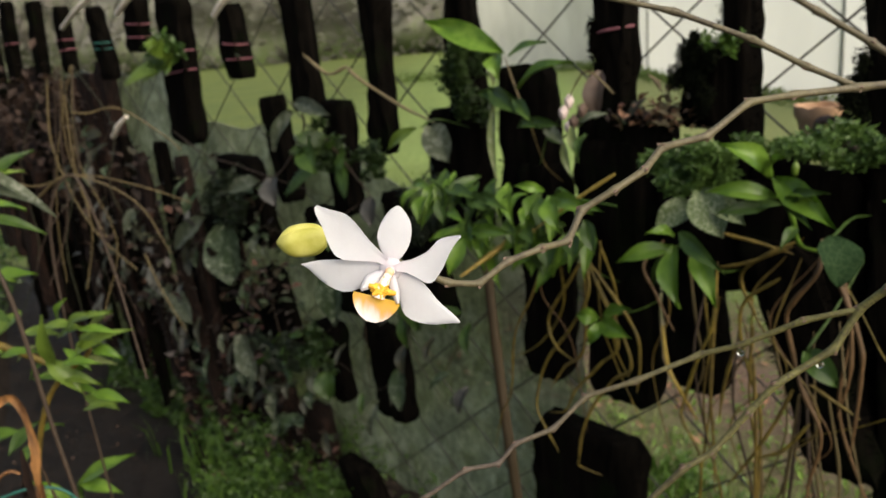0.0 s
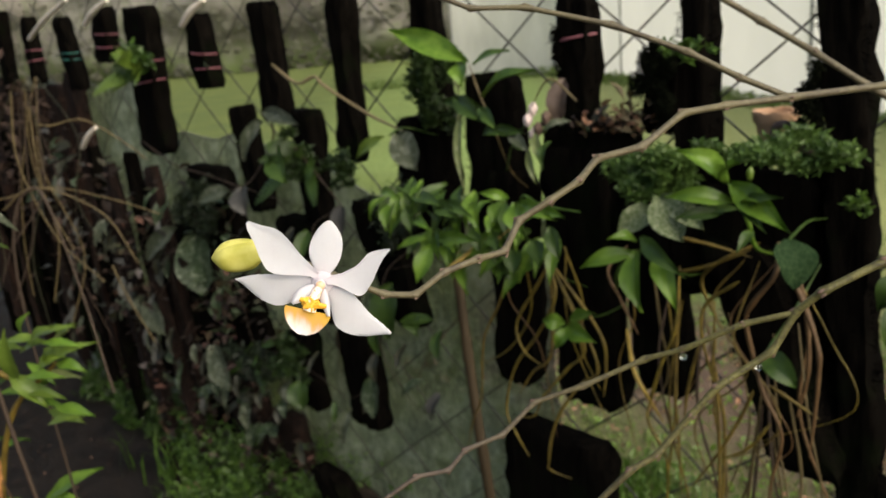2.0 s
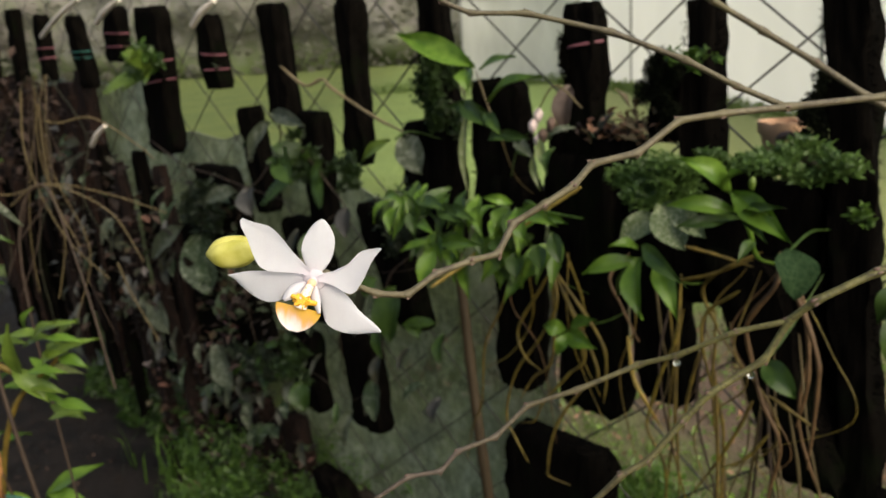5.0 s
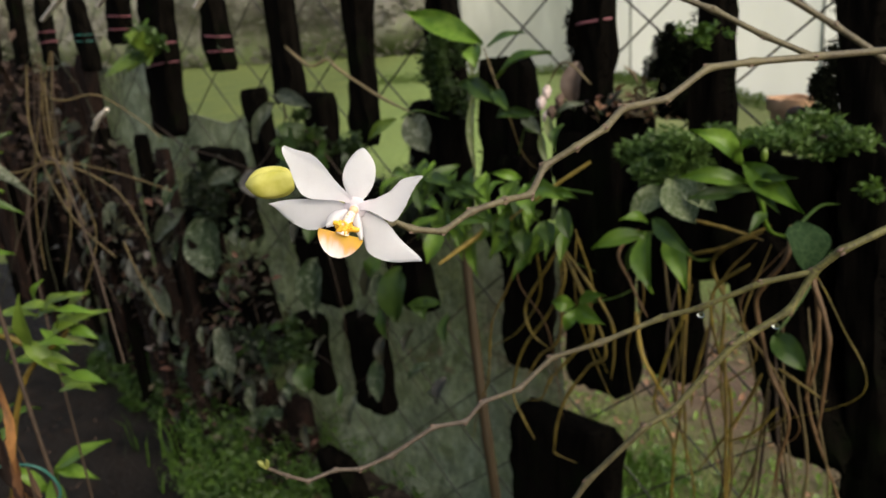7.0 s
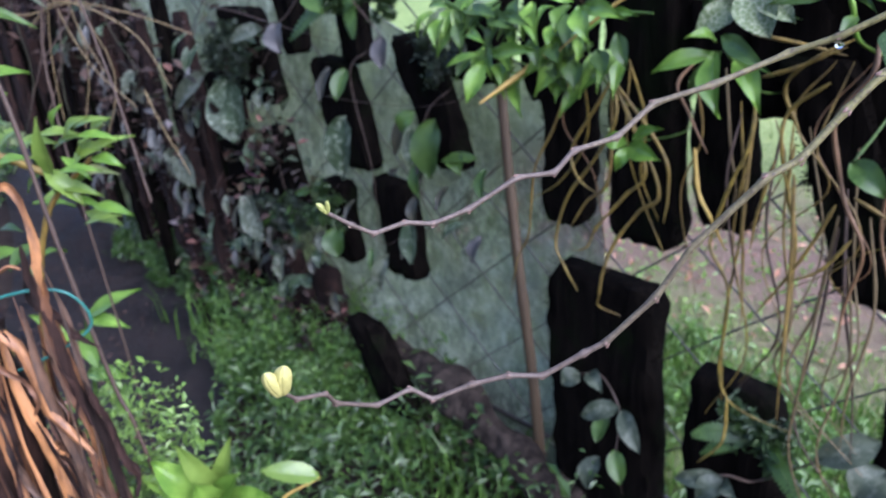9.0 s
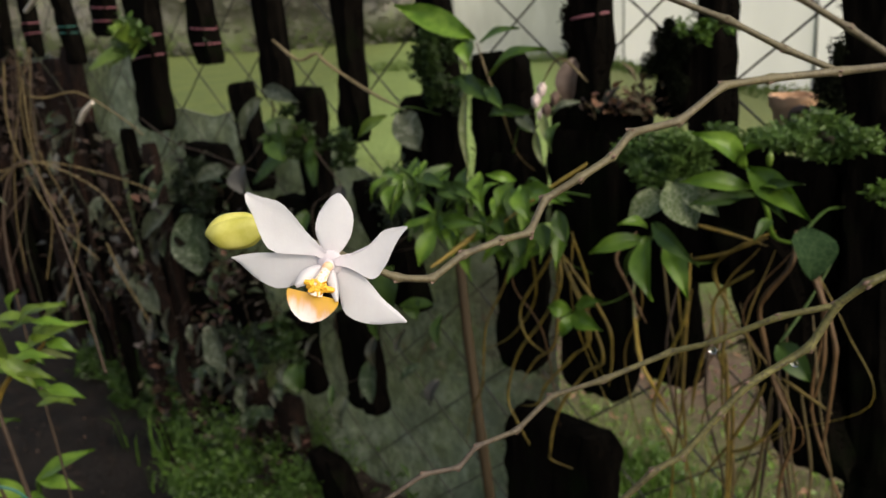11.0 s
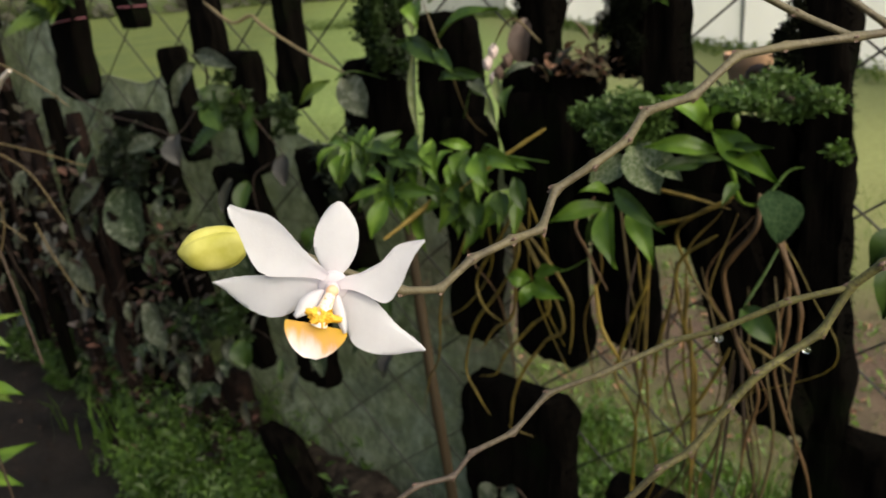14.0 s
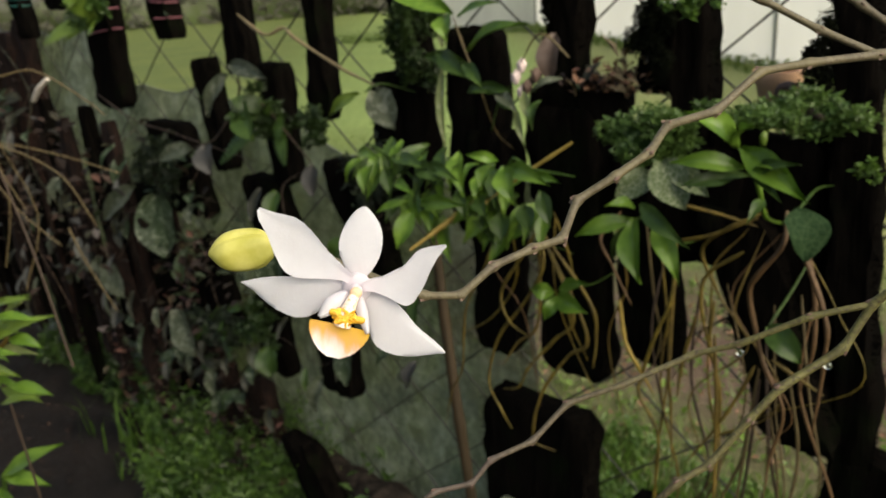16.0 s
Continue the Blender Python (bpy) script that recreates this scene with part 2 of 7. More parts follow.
tongue = lip.math("MULTIPLY", lip.math("MAXIMUM", lip.math("SUBTRACT", 0.0075, lip.math("ABSOLUTE", lip.math("ADD", across, 0.0045), 0)), 0.0), 0.3)
f = lip.math("SUBTRACT", lip.math("ADD", along, teeth), tongue)
g = lip.node("ShaderNodeMapRange", Value=f)
g.inputs["From Min"].default_value, g.inputs["From Max"].default_value = -0.0193, -0.0103
c = lip.ramp(g.outputs[0], [(0.0, (0.84, 0.80, 0.80)), (0.2, (0.82, 0.68, 0.62)), (0.38, (0.8, 0.53, 0.34)), (0.55, (0.79, 0.47, 0.13)), (1.0, (0.82, 0.52, 0.065))])
lip.colour(c)
lip.translucent((0.88, 0.6, 0.2), 0.3)
M["lip"] = lip.m
callus = Mat("yellow_callus", 0.4)
c = callus.mix(callus.noise(900, 3), (0.85, 0.38, 0.02), (0.92, 0.56, 0.06))
callus.colour(c).bump(callus.noise(1200, 3), 0.6, 0.0008)
M["callus"] = callus.m
speck = Mat("speckled_neck", 0.45)
c = speck.mix(speck.ramp(speck.noise(1400, 2), [(0.55, (0, 0, 0)), (0.62, (1, 1, 1))]), (0.82, 0.72, 0.62), (0.76, 0.42, 0.12))
speck.colour(c)
M["speck"] = speck.m
anther = Mat("peach_anther_cap", 0.4)
anther.colour(anther.mix(anther.noise(500, 2), (0.82, 0.47, 0.26), (0.86, 0.6, 0.4)))
M["anther"] = anther.m
budm = Mat("yellow_green_bud", 0.42, spec=0.4)
n = budm.noise(160, 3, 0.5, (1, 0.35, 1))
c = budm.mix(budm.ramp(n, [(0.35, (0, 0, 0)), (0.7, (1, 1, 1))]), (0.52, 0.49, 0.085), (0.71, 0.67, 0.19))
budm.colour(c).bump(budm.noise(900, 3), 0.15, 0.0005)
budm.translucent((0.6, 0.6, 0.1), 0.15)
M["bud"] = budm.m
young = Mat("young_green_bud", 0.5, spec=0.3)
young.colour(young.mix(young.noise(400, 3), (0.30, 0.28, 0.075), (0.48, 0.45, 0.16))).bump(young.noise(900, 3), 0.2, 0.0005)
M["young_bud"] = young.translucent((0.45, 0.42, 0.12), 0.15).m
tipm = Mat("green_shoot", 0.5)
tipm.colour(tipm.mix(tipm.noise(500, 3), (0.14, 0.16, 0.035), (0.27, 0.28, 0.08)))
M["shoot"] = tipm.m

tie = Mat("faded_pink_tie", 0.5)
tie.colour(tie.mix(tie.noise(90, 3), (0.16, 0.045, 0.06), (0.30, 0.11, 0.13)))
M["tie"] = tie.m
green_tie = Mat("green_plastic_tie", 0.4)
green_tie.colour(green_tie.mix(green_tie.noise(60, 3), (0.012, 0.075, 0.06), (0.03, 0.15, 0.12)))
M["green_tie"] = green_tie.m
wire = Mat("weathered_fence_wire", 0.55, 0.6)
wire.colour(wire.mix(wire.noise(70, 4), (0.03, 0.027, 0.024), (0.09, 0.083, 0.077)))
M["wire"] = wire.m
split = Mat("split_pale_wood", 0.6)
split.colour(split.mix(split.noise(60, 4, 0.6, (1, 1, 0.15)), (0.6, 0.5, 0.38), (0.85, 0.79, 0.7)))
M["split"] = split.m
stake = Mat("bamboo_stake", 0.6)
n = stake.noise(40, 5, 0.6, (1, 1, 0.2))
stake.colour(stake.mix(n, (0.03, 0.019, 0.008), (0.088, 0.056, 0.024))).bump(n, 0.4, 0.002)
M["stake"] = stake.m
bark = Mat("dry_orange_bark", 0.6)
n = bark.noise(50, 5, 0.65, (1, 1, 0.2))
c = bark.mix(bark.ramp(n, [(0.3, (0, 0, 0)), (0.7, (1, 1, 1))]), (0.016, 0.007, 0.003), (0.155, 0.066, 0.022))
bark.colour(bark.mix(bark.math("MULTIPLY", bark.random(), 0.6), c, (0.05, 0.022, 0.011))).bump(n, 0.6, 0.003)
M["bark"] = bark.m
pale = Mat("pale_orange_bark", 0.55)
n = pale.noise(60, 6, 0.7, (1, 1, 0.25))
c = pale.mix(pale.ramp(n, [(0.32, (0, 0, 0)), (0.62, (1, 1, 1))]), (0.03, 0.012, 0.005), (0.34, 0.16, 0.052))
pale.colour(pale.mix(pale.math("MULTIPLY", pale.random(), 0.35), c, (0.16, 0.065, 0.025))).bump(n, 0.6, 0.003)
M["bark_pale"] = pale.m
brown = Mat("dull_brown_bark", 0.65)
n = brown.noise(70, 6, 0.7, (1, 1, 0.22))
c = brown.mix(brown.ramp(n, [(0.35, (0, 0, 0)), (0.68, (1, 1, 1))]), (0.012, 0.006, 0.003), (0.105, 0.054, 0.024))
brown.colour(brown.mix(brown.math("MULTIPLY", brown.random(), 0.5), c, (0.03, 0.018, 0.011))).bump(n, 0.6, 0.003)
M["bark_brown"] = brown.m
dead = Mat("dead_leaf", 0.6)
dead.colour(dead.mix(dead.noise(60, 4), (0.16, 0.07, 0.035), (0.36, 0.2, 0.12)))
M["dead"] = dead.m
dd = Mat("withered_leaf", 0.7, spec=0.2)
dd.colour(dd.mix(dd.island(), (0.012, 0.008, 0.006), (0.06, 0.038, 0.028)))
M["dead_dark"] = dd.m
wl = Mat("mixed_withered_leaf", 0.55, spec=0.3)
wl.colour(wl.ramp(wl.island(), [(0.0, (0.01, 0.007, 0.005)), (0.45, (0.045, 0.026, 0.018)), (0.7, (0.03, 0.05, 0.022)), (0.9, (0.13, 0.055, 0.04)), (1.0, (0.15, 0.14, 0.13))]))
M["withered"] = wl.m
clay = Mat("terracotta", 0.75)
clay.colour(clay.mix(clay.noise(30, 5), (0.5, 0.29, 0.17), (0.68, 0.44, 0.28))).bump(clay.noise(150, 3), 0.3, 0.002)
M["clay"] = clay.m

path = Mat("wet_dark_path", 0.6, spec=0.25)
n1, n2 = path.noise(6, 6, 0.7), path.noise(45, 6, 0.7)
c = path.mix(path.ramp(n1, [(0.35, (0, 0, 0)), (0.7, (1, 1, 1))]), (0.005, 0.0038, 0.003), (0.02, 0.015, 0.012))
c = path.mix(path.ramp(n2, [(0.5, (0, 0, 0)), (0.8, (1, 1, 1))]), c, (0.024, 0.019, 0.015))
path.colour(c).bump(path.math("ADD", n1, n2), 0.8, 0.012)
path.put(path.b.inputs["Roughness"], path.ramp(n1, [(0.3, (0.5, 0.5, 0.5)), (0.7, (0.8, 0.8, 0.8))]))
M["path"] = path.m
ground = Mat("lawn_and_earth", 0.85, spec=0.2)
sep = ground.node("ShaderNodeSeparateXYZ", Vector=ground.coord)
across = ground.math("ADD", sep.outputs[0], sep.outputs[1])
wob = ground.math("ADD", across, ground.math("MULTIPLY", ground.noise(2.4, 6, 0.7), 2.0))
near = ground.node("ShaderNodeMapRange", Value=wob)
near.inputs["From Min"].default_value, near.inputs["From Max"].default_value = 3.05, 6.4
band = ground.ramp(near.outputs[0], [(0.0, (0, 0, 0)), (0.3, (0.4, 0.4, 0.4)), (0.42, (0.9, 0.9, 0.9)), (0.6, (1, 1, 1)), (0.9, (0, 0, 0))])
grass = ground.mix(ground.noise(9, 5), (0.07, 0.098, 0.03), (0.145, 0.185, 0.06))
grass = ground.mix(ground.ramp(ground.noise(0.9, 5, 0.7), [(0.38, (0, 0, 0)), (0.62, (1, 1, 1))]), grass, (0.145, 0.175, 0.05))
earth = ground.mix(ground.noise(14, 6), (0.075, 0.05, 0.037), (0.18, 0.12, 0.088))
# stronger light towards +x, painted into the grass colour by this mask
painted_sun = ground.node("ShaderNodeMapRange", Value=ground.math("ADD", sep.outputs[0], ground.math("MULTIPLY", ground.noise(0.8, 4), 1.6)))
painted_sun.inputs["From Min"].default_value, painted_sun.inputs["From Max"].default_value = -2.2, 1.2
sunside_grass = ground.mix(ground.ramp(ground.noise(30, 6, 0.7), [(0.35, (0, 0, 0)), (0.65, (1, 1, 1))]), (0.06, 0.085, 0.024), (0.155, 0.185, 0.064))
# brighter green for the far lawn: its light is put into the colour
lit_grass = ground.mix(ground.ramp(ground.noise(18, 6, 0.7), [(0.35, (0, 0, 0)), (0.65, (1, 1, 1))]), (0.16, 0.235, 0.06), (0.35, 0.45, 0.15))
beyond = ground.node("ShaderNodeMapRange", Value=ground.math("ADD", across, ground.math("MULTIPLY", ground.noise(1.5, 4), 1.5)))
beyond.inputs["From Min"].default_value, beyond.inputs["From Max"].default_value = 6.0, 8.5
sunside_grass = ground.mix(beyond.outputs[0], sunside_grass, lit_grass)
grass = ground.mix(painted_sun.outputs[0], grass, sunside_grass)
straw_ = ground.node("ShaderNodeMapRange", Value=ground.math("ADD", sep.outputs[0], ground.math("MULTIPLY", ground.noise(3.0, 5), 0.8)))
straw_.inputs["From Min"].default_value, straw_.inputs["From Max"].default_value = 1.7, 2.6
grass = ground.mix(ground.math("MULTIPLY", straw_.outputs[0], 0.6), grass, ground.mix(ground.noise(25, 5), (0.2, 0.2, 0.07), (0.4, 0.37, 0.18)))
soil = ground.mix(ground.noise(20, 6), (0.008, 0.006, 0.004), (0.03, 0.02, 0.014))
side = ground.node("ShaderNodeMapRange", Value=ground.math("ADD", sep.outputs[0], ground.math("MULTIPLY", ground.noise(2.5, 4), 0.6)))
side.inputs["From Min"].default_value, side.inputs["From Max"].default_value = 0.3, 0.6
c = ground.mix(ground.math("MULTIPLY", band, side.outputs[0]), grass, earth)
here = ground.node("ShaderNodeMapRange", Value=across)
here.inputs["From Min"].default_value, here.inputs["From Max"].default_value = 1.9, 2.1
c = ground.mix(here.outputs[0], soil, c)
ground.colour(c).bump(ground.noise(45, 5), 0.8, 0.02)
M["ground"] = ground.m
blade = leaf_mat("grass_blades", (0.09, 0.15, 0.032), (0.26, 0.35, 0.09), 0.5, per_island=True)
M["blade"] = blade

net = Mat("grey_green_net", 0.7)
c = net.mix(net.ramp(net.noise(5, 6, 0.7), [(0.35, (0, 0, 0)), (0.65, (1, 1, 1))]), (0.045, 0.058, 0.042), (0.24, 0.285, 0.22))
crease = net.ramp(net.noise(30, 7, 0.78, (1.0, 0.3, 0.6)), [(0.45, (0, 0, 0)), (0.62, (1, 1, 1))])
net.colour(net.mix(net.math("MULTIPLY", crease, 0.7), c, (0.46, 0.52, 0.41)))
net.bump(net.noise(22, 6, 0.7), 0.9, 0.03)
holes = net.node("ShaderNodeBsdfTransparent")
mx = net.node("ShaderNodeMixShader")
thick = net.ramp(net.noise(11, 5, 0.7), [(0.3, (0.7, 0.7, 0.7)), (0.7, (0.95, 0.95, 0.95))])
net.t.links.new(thick, mx.inputs[0])
net.t.links.new(holes.outputs[0], mx.inputs[1])
net.t.links.new(net.b.outputs[0], mx.inputs[2])
net.t.links.new(mx.outputs[0], net.t.nodes["Material Output"].inputs[0])
M["net"] = net.m
cord = Mat("grey_cord", 0.8)
cord.colour(cord.mix(cord.noise(40, 3), (0.12, 0.14, 0.11), (0.22, 0.24, 0.2)))
M["net_cord"] = cord.m
white = Mat("white_shade_net", 0.7, spec=0.2)
n = white.noise(1.2, 5, 0.65, (2.5, 1, 0.5))
weave = white.node("ShaderNodeTexWave", Vector=white.coord, Scale=9.0, Distortion=0.6)
weave.bands_direction = "Z"
c = white.mix(white.ramp(n, [(0.3, (0, 0, 0)), (0.7, (1, 1, 1))]), (0.58, 0.58, 0.57), (0.72, 0.72, 0.71))
white.colour(white.mix(white.math("MULTIPLY", weave.outputs[1], 0.35), c, (0.56, 0.57, 0.55)))
white.translucent((0.88, 0.88, 0.885), 0.6)
M["white"] = white.m
# net of the end wall: own tone, less translucent than the side walls
cloth = Mat("end_wall_net", 0.8, spec=0.1)
n = cloth.noise(1.5, 5, 0.65, (2.0, 1, 0.5))
cloth.colour(cloth.mix(cloth.ramp(n, [(0.3, (0, 0, 0)), (0.7, (1, 1, 1))]), (0.6, 0.59, 0.55), (0.86, 0.85, 0.80)))
M["grey_cloth"] = cloth.translucent((0.6, 0.6, 0.55), 0.4).m
pole = Mat("grey_steel_pole", 0.5, 0.5)
pole.colour(pole.mix(pole.noise(12, 3), (0.25, 0.25, 0.24), (0.4, 0.4, 0.38)))
M["pole"] = pole.m
water = Mat("water_drop", 0.02)
water.b.inputs["Transmission Weight"].default_value = 1.0
water.b.inputs["IOR"].default_value = 1.33
water.colour((0.95, 0.97, 1.0))
M["water"] = water.m

# ---- mesh helpers ----
rnd = random.Random(7)
S2 = math.sqrt(2.0)


def W(u, z, off=0.0):
    """A place at the fence: u metres along it, z up, off metres in front of the wire."""
    return Vector((0.875 - u / S2 - off / S2, 0.875 + u / S2 - off / S2, z))


def part(name, bm, material, parent=None, label="", smooth=True):
    me = bpy.data.meshes.new(name)
    bm.normal_update()
    bm.to_mesh(me)
    bm.free()
    if smooth:
        me.polygons.foreach_set("use_smooth", [True] * len(me.polygons))
        me.set_sharp_from_angle(angle=radians(78))
    me.materials.append(M[material])
    ob = new(name, me)
    if parent:
        ob.parent = parent
        ob.matrix_parent_inverse = parent.matrix_basis.inverted()
    if label:
        ob["label"] = label
    return ob


def thing(name, base, label, category, group=""):
    e = new(name)
    e.location = base
    e.empty_display_size = 0.05
    bpy.context.view_layer.update()
    return tagged(e, label, category, group)


def cloud(name, verts, faces, material, parent=None, label="", category=""):
    """Many small pieces in one mesh."""
    me = bpy.data.meshes.new(name)
    me.from_pydata(verts, [], faces)
    me.materials.append(M[material])
    ob = new(name, me)
    if parent:
        ob.parent = parent
        ob.matrix_parent_inverse = parent.matrix_basis.inverted()
    return tagged(ob, label, category, kind="stuff")


def spline(pts, steps=6, tension=1.0):
    """Points along a smooth line through the given ones."""
    p = [Vector(q) for q in pts]
    p = [p[0] * 2 - p[1]] + p + [p[-1] * 2 - p[-2]]
    out = []
    for i in range(1, len(p) - 2):
        a, b, c, d = p[i - 1 : i + 3]
        for k in range(steps):
            t = k / steps
            curve = 0.5 * (2 * b + (c - a) * t + (2 * a - 5 * b + 4 * c - d) * t * t + (3 * b - a - 3 * c + d) * t**3)
            out.append(b.lerp(c, t).lerp(curve, tension))
    return out + [p[-2]]


def tube(bm, pts, radius, sides=8, wide=1.0, flat=1.0):
    """A closed tube along pts; radius is a number or a function of 0..1."""
    n = len(pts)
    rings, side = [], None
    for i, p in enumerate(pts):
        way = (pts[min(i + 1, n - 1)] - pts[max(i - 1, 0)]).normalized()
        side = way.orthogonal().normalized() if side is None else (side - way * side.dot(way)).normalized()
        up = way.cross(side)
        r = radius(i / (n - 1)) if callable(radius) else radius
        rings.append([bm.verts.new(p + r * (wide * math.cos(a) * side + flat * math.sin(a) * up)) for a in (2 * math.pi * k / sides for k in range(sides))])
    for a, b in zip(rings, rings[1:]):
        for k in range(sides):
            bm.faces.new((a[k], a[(k + 1) % sides], b[(k + 1) % sides], b[k]))
    bm.faces.new(list(reversed(rings[0])))
    bm.faces.new(rings[-1])
    return bm


def line_tube(pts, radius, sides=8, steps=6, wide=1.0, flat=1.0):
    return tube(bmesh.new(), spline(pts, steps), radius, sides, wide, flat)


def blade_grid(bm, base, tip, left, right, bend, cup, facing, thick=0.0005, nv=6, wave=0.0, crease=0.0):
    """A petal or leaf: a curved sheet with two skins. left, right: half widths along it; bend: how far its middle bulges along facing; cup: how far its rims do."""
    base, tip, facing = Vector(base), Vector(tip), Vector(facing).normalized()
    axis = tip - base
    ahead = axis.normalized()
    side = ahead.cross(facing).normalized()
    out = side.cross(ahead)
    nu = 2 * (len(left) - 1)
    skins = []
    for skin in (0.5, -0.5):
        grid = []
        for i in range(nu + 1):
            s = i / nu
            q = s * (len(left) - 1)
            k, f = min(int(q), len(left) - 2), q - min(int(q), len(left) - 2)
            l, r = left[k] * (1 - f) + left[k + 1] * f, right[k] * (1 - f) + right[k + 1] * f
            mid = base + axis * s + out * bend * math.sin(math.pi * s)
            row = []
            for j in range(nv + 1):
                v = 2 * j / nv - 1
                w = -v * l if v < 0 else v * r
                w = -w if v < 0 else w
                rim = 1 - 0.9 * v * v if thick > 0.0003 else 1
                p = mid + side * w + out * (cup * ((1 - crease) * v * v + crease * abs(v)) + wave * math.sin(9 * s + 2.5 * v) * v * v + skin * thick * max(rim, 0.1))
                row.append(bm.verts.new(p))
            grid.append(row)
        skins.append(grid)
    a, b = skins
    for i in range(nu):
        for j in range(nv):
            bm.faces.new((a[i][j], a[i][j + 1], a[i + 1][j + 1], a[i + 1][j]))
            bm.faces.new((b[i][j], b[i + 1][j], b[i + 1][j + 1], b[i][j + 1]))
    loop_a = [a[i][0] for i in range(nu + 1)] + a[nu][1:] + [a[i][nv] for i in range(nu - 1, -1, -1)] + a[0][-2:0:-1]
    loop_b = [b[i][0] for i in range(nu + 1)] + b[nu][1:] + [b[i][nv] for i in range(nu - 1, -1, -1)] + b[0][-2:0:-1]
    for k in range(len(loop_a)):
        m = (k + 1) % len(loop_a)
        bm.faces.new((loop_a[k], loop_a[m], loop_b[m], loop_b[k]))
    return bm


LANCE = (0.12, 0.55, 0.9, 1.0, 0.9, 0.65, 0.3, 0.03)
OVAL = (0.2, 0.75, 0.98, 1.0, 0.95, 0.8, 0.5, 0.08)
STRAP = (0.7, 0.9, 1.0, 1.0, 0.95, 0.8, 0.5, 0.05)


def leaf(base, tip, width, material="leaf", parent=None, shape=LANCE, droop=0.0, facing=(-0.45, -0.75, 0.5), name="leaf", label="", fold=0.12, thick=0.0012):
    h = [width * 0.5 * s for s in shape]
    bm = blade_grid(bmesh.new(), base, tip, h, h, droop, fold * 1.5 * width, facing, thick, 6, 0.05 * width, 0.75)
    return part(name, bm, material, parent, label)


# ---- ground, path, lawn ----
bm = bmesh.new()
bmesh.ops.create_grid(bm, x_segments=2, y_segments=2, size=400)
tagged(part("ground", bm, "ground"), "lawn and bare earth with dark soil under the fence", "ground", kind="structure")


def slab_path():
    """A worn dark path beside the fence, with an uneven edge."""
    bm = bmesh.new()
    right = [Vector(p) for p in ((-0.2, -1.0, 0), (-0.4, 0.6, 0), (-0.7, 1.67, 0), (-0.88, 2.29, 0), (-1.6, 3.45, 0), (-2.6, 4.9, 0))]
    left = [Vector(p) for p in ((-1.5, -1.0, 0), (-1.45, 0.6, 0), (-1.5, 1.7, 0), (-1.75, 2.6, 0), (-2.4, 3.8, 0), (-3.4, 5.2, 0))]
    rows = []
    for i, (a, c) in enumerate(zip(spline(right, 10), spline(left, 10))):
        wob = 0.05 * noise.noise((i * 0.5, 0, 0))
        rows.append([bm.verts.new(a.lerp(c, k / 7) + Vector((wob * (1 - k / 7), 0, 0.012 + 0.008 * noise.noise((i * 0.6, k * 0.9, 0))))) for k in range(8)])
    for a, b in zip(rows, rows[1:]):
        for k in range(7):
            bm.faces.new((a[k], a[k + 1], b[k + 1], b[k]))
    geom = bmesh.ops.extrude_face_region(bm, geom=bm.faces[:])
    bmesh.ops.translate(bm, vec=(0, 0, -0.03), verts=[v for v in geom["geom"] if isinstance(v, bmesh.types.BMVert)])
    tagged(part("path", bm, "path"), "wet dark garden path strewn with debris", "path", kind="structure")


slab_path()


def leaf_cards(rng, count, place, size, spread=1.0):
    """Verts and faces of many small pointed leaves; place() gives where each stands."""
    verts, faces = [], []
    for _ in range(count):
        p = Vector(place())
        s = size * rng.uniform(0.6, 1.4)
        a, tilt = rng.uniform(0, 2 * math.pi), rng.uniform(-0.5, 1.1)
        d = Vector((math.cos(a) * math.cos(tilt), math.sin(a) * math.cos(tilt), math.sin(tilt)))
        w = d.cross((rng.uniform(-0.5, 0.5), rng.uniform(-0.5, 0.5), 1)).normalized() * s * 0.24 * spread
        up = w.cross(d).normalized() * s * 0.1
        k = len(verts)
        verts += [p, p + d * s * 0.5 + w + up, p + d * s - up, p + d * s * 0.5 - w + up]
        faces += [(k, k + 1, k + 2), (k, k + 2, k + 3)]
    return verts, faces


def grass():
    rng = random.Random(3)
    verts, faces = [], []
    for _ in range(26000):
        c = 2.0 + 5.0 * rng.random() ** 1.6
        u = rng.uniform(-2.2, 3.2) * (0.6 + c / 4)
        if 3.2 < c < 4.8 and rng.random() < 0.8:
            continue
        p = W(u, 0, (1.75 - c) / S2)
        h = rng.uniform(0.02, 0.07)
        a = rng.uniform(0, 2 * math.pi)
        w = Vector((math.cos(a), math.sin(a), 0)) * rng.uniform(0.002, 0.004)
        lean = Vector((rng.uniform(-1, 1), rng.uniform(-1, 1), 0)) * h * 0.6
        k = len(verts)
        verts += [p - w, p + w, p + lean + Vector((0, 0, h))]
        faces.append((k, k + 1, k + 2))
    cloud("lawn_grass", verts, faces, "blade", None, "short green grass of the lawn behind the fence", "grass")


grass()

# ---- the distance: shade house and woods ----


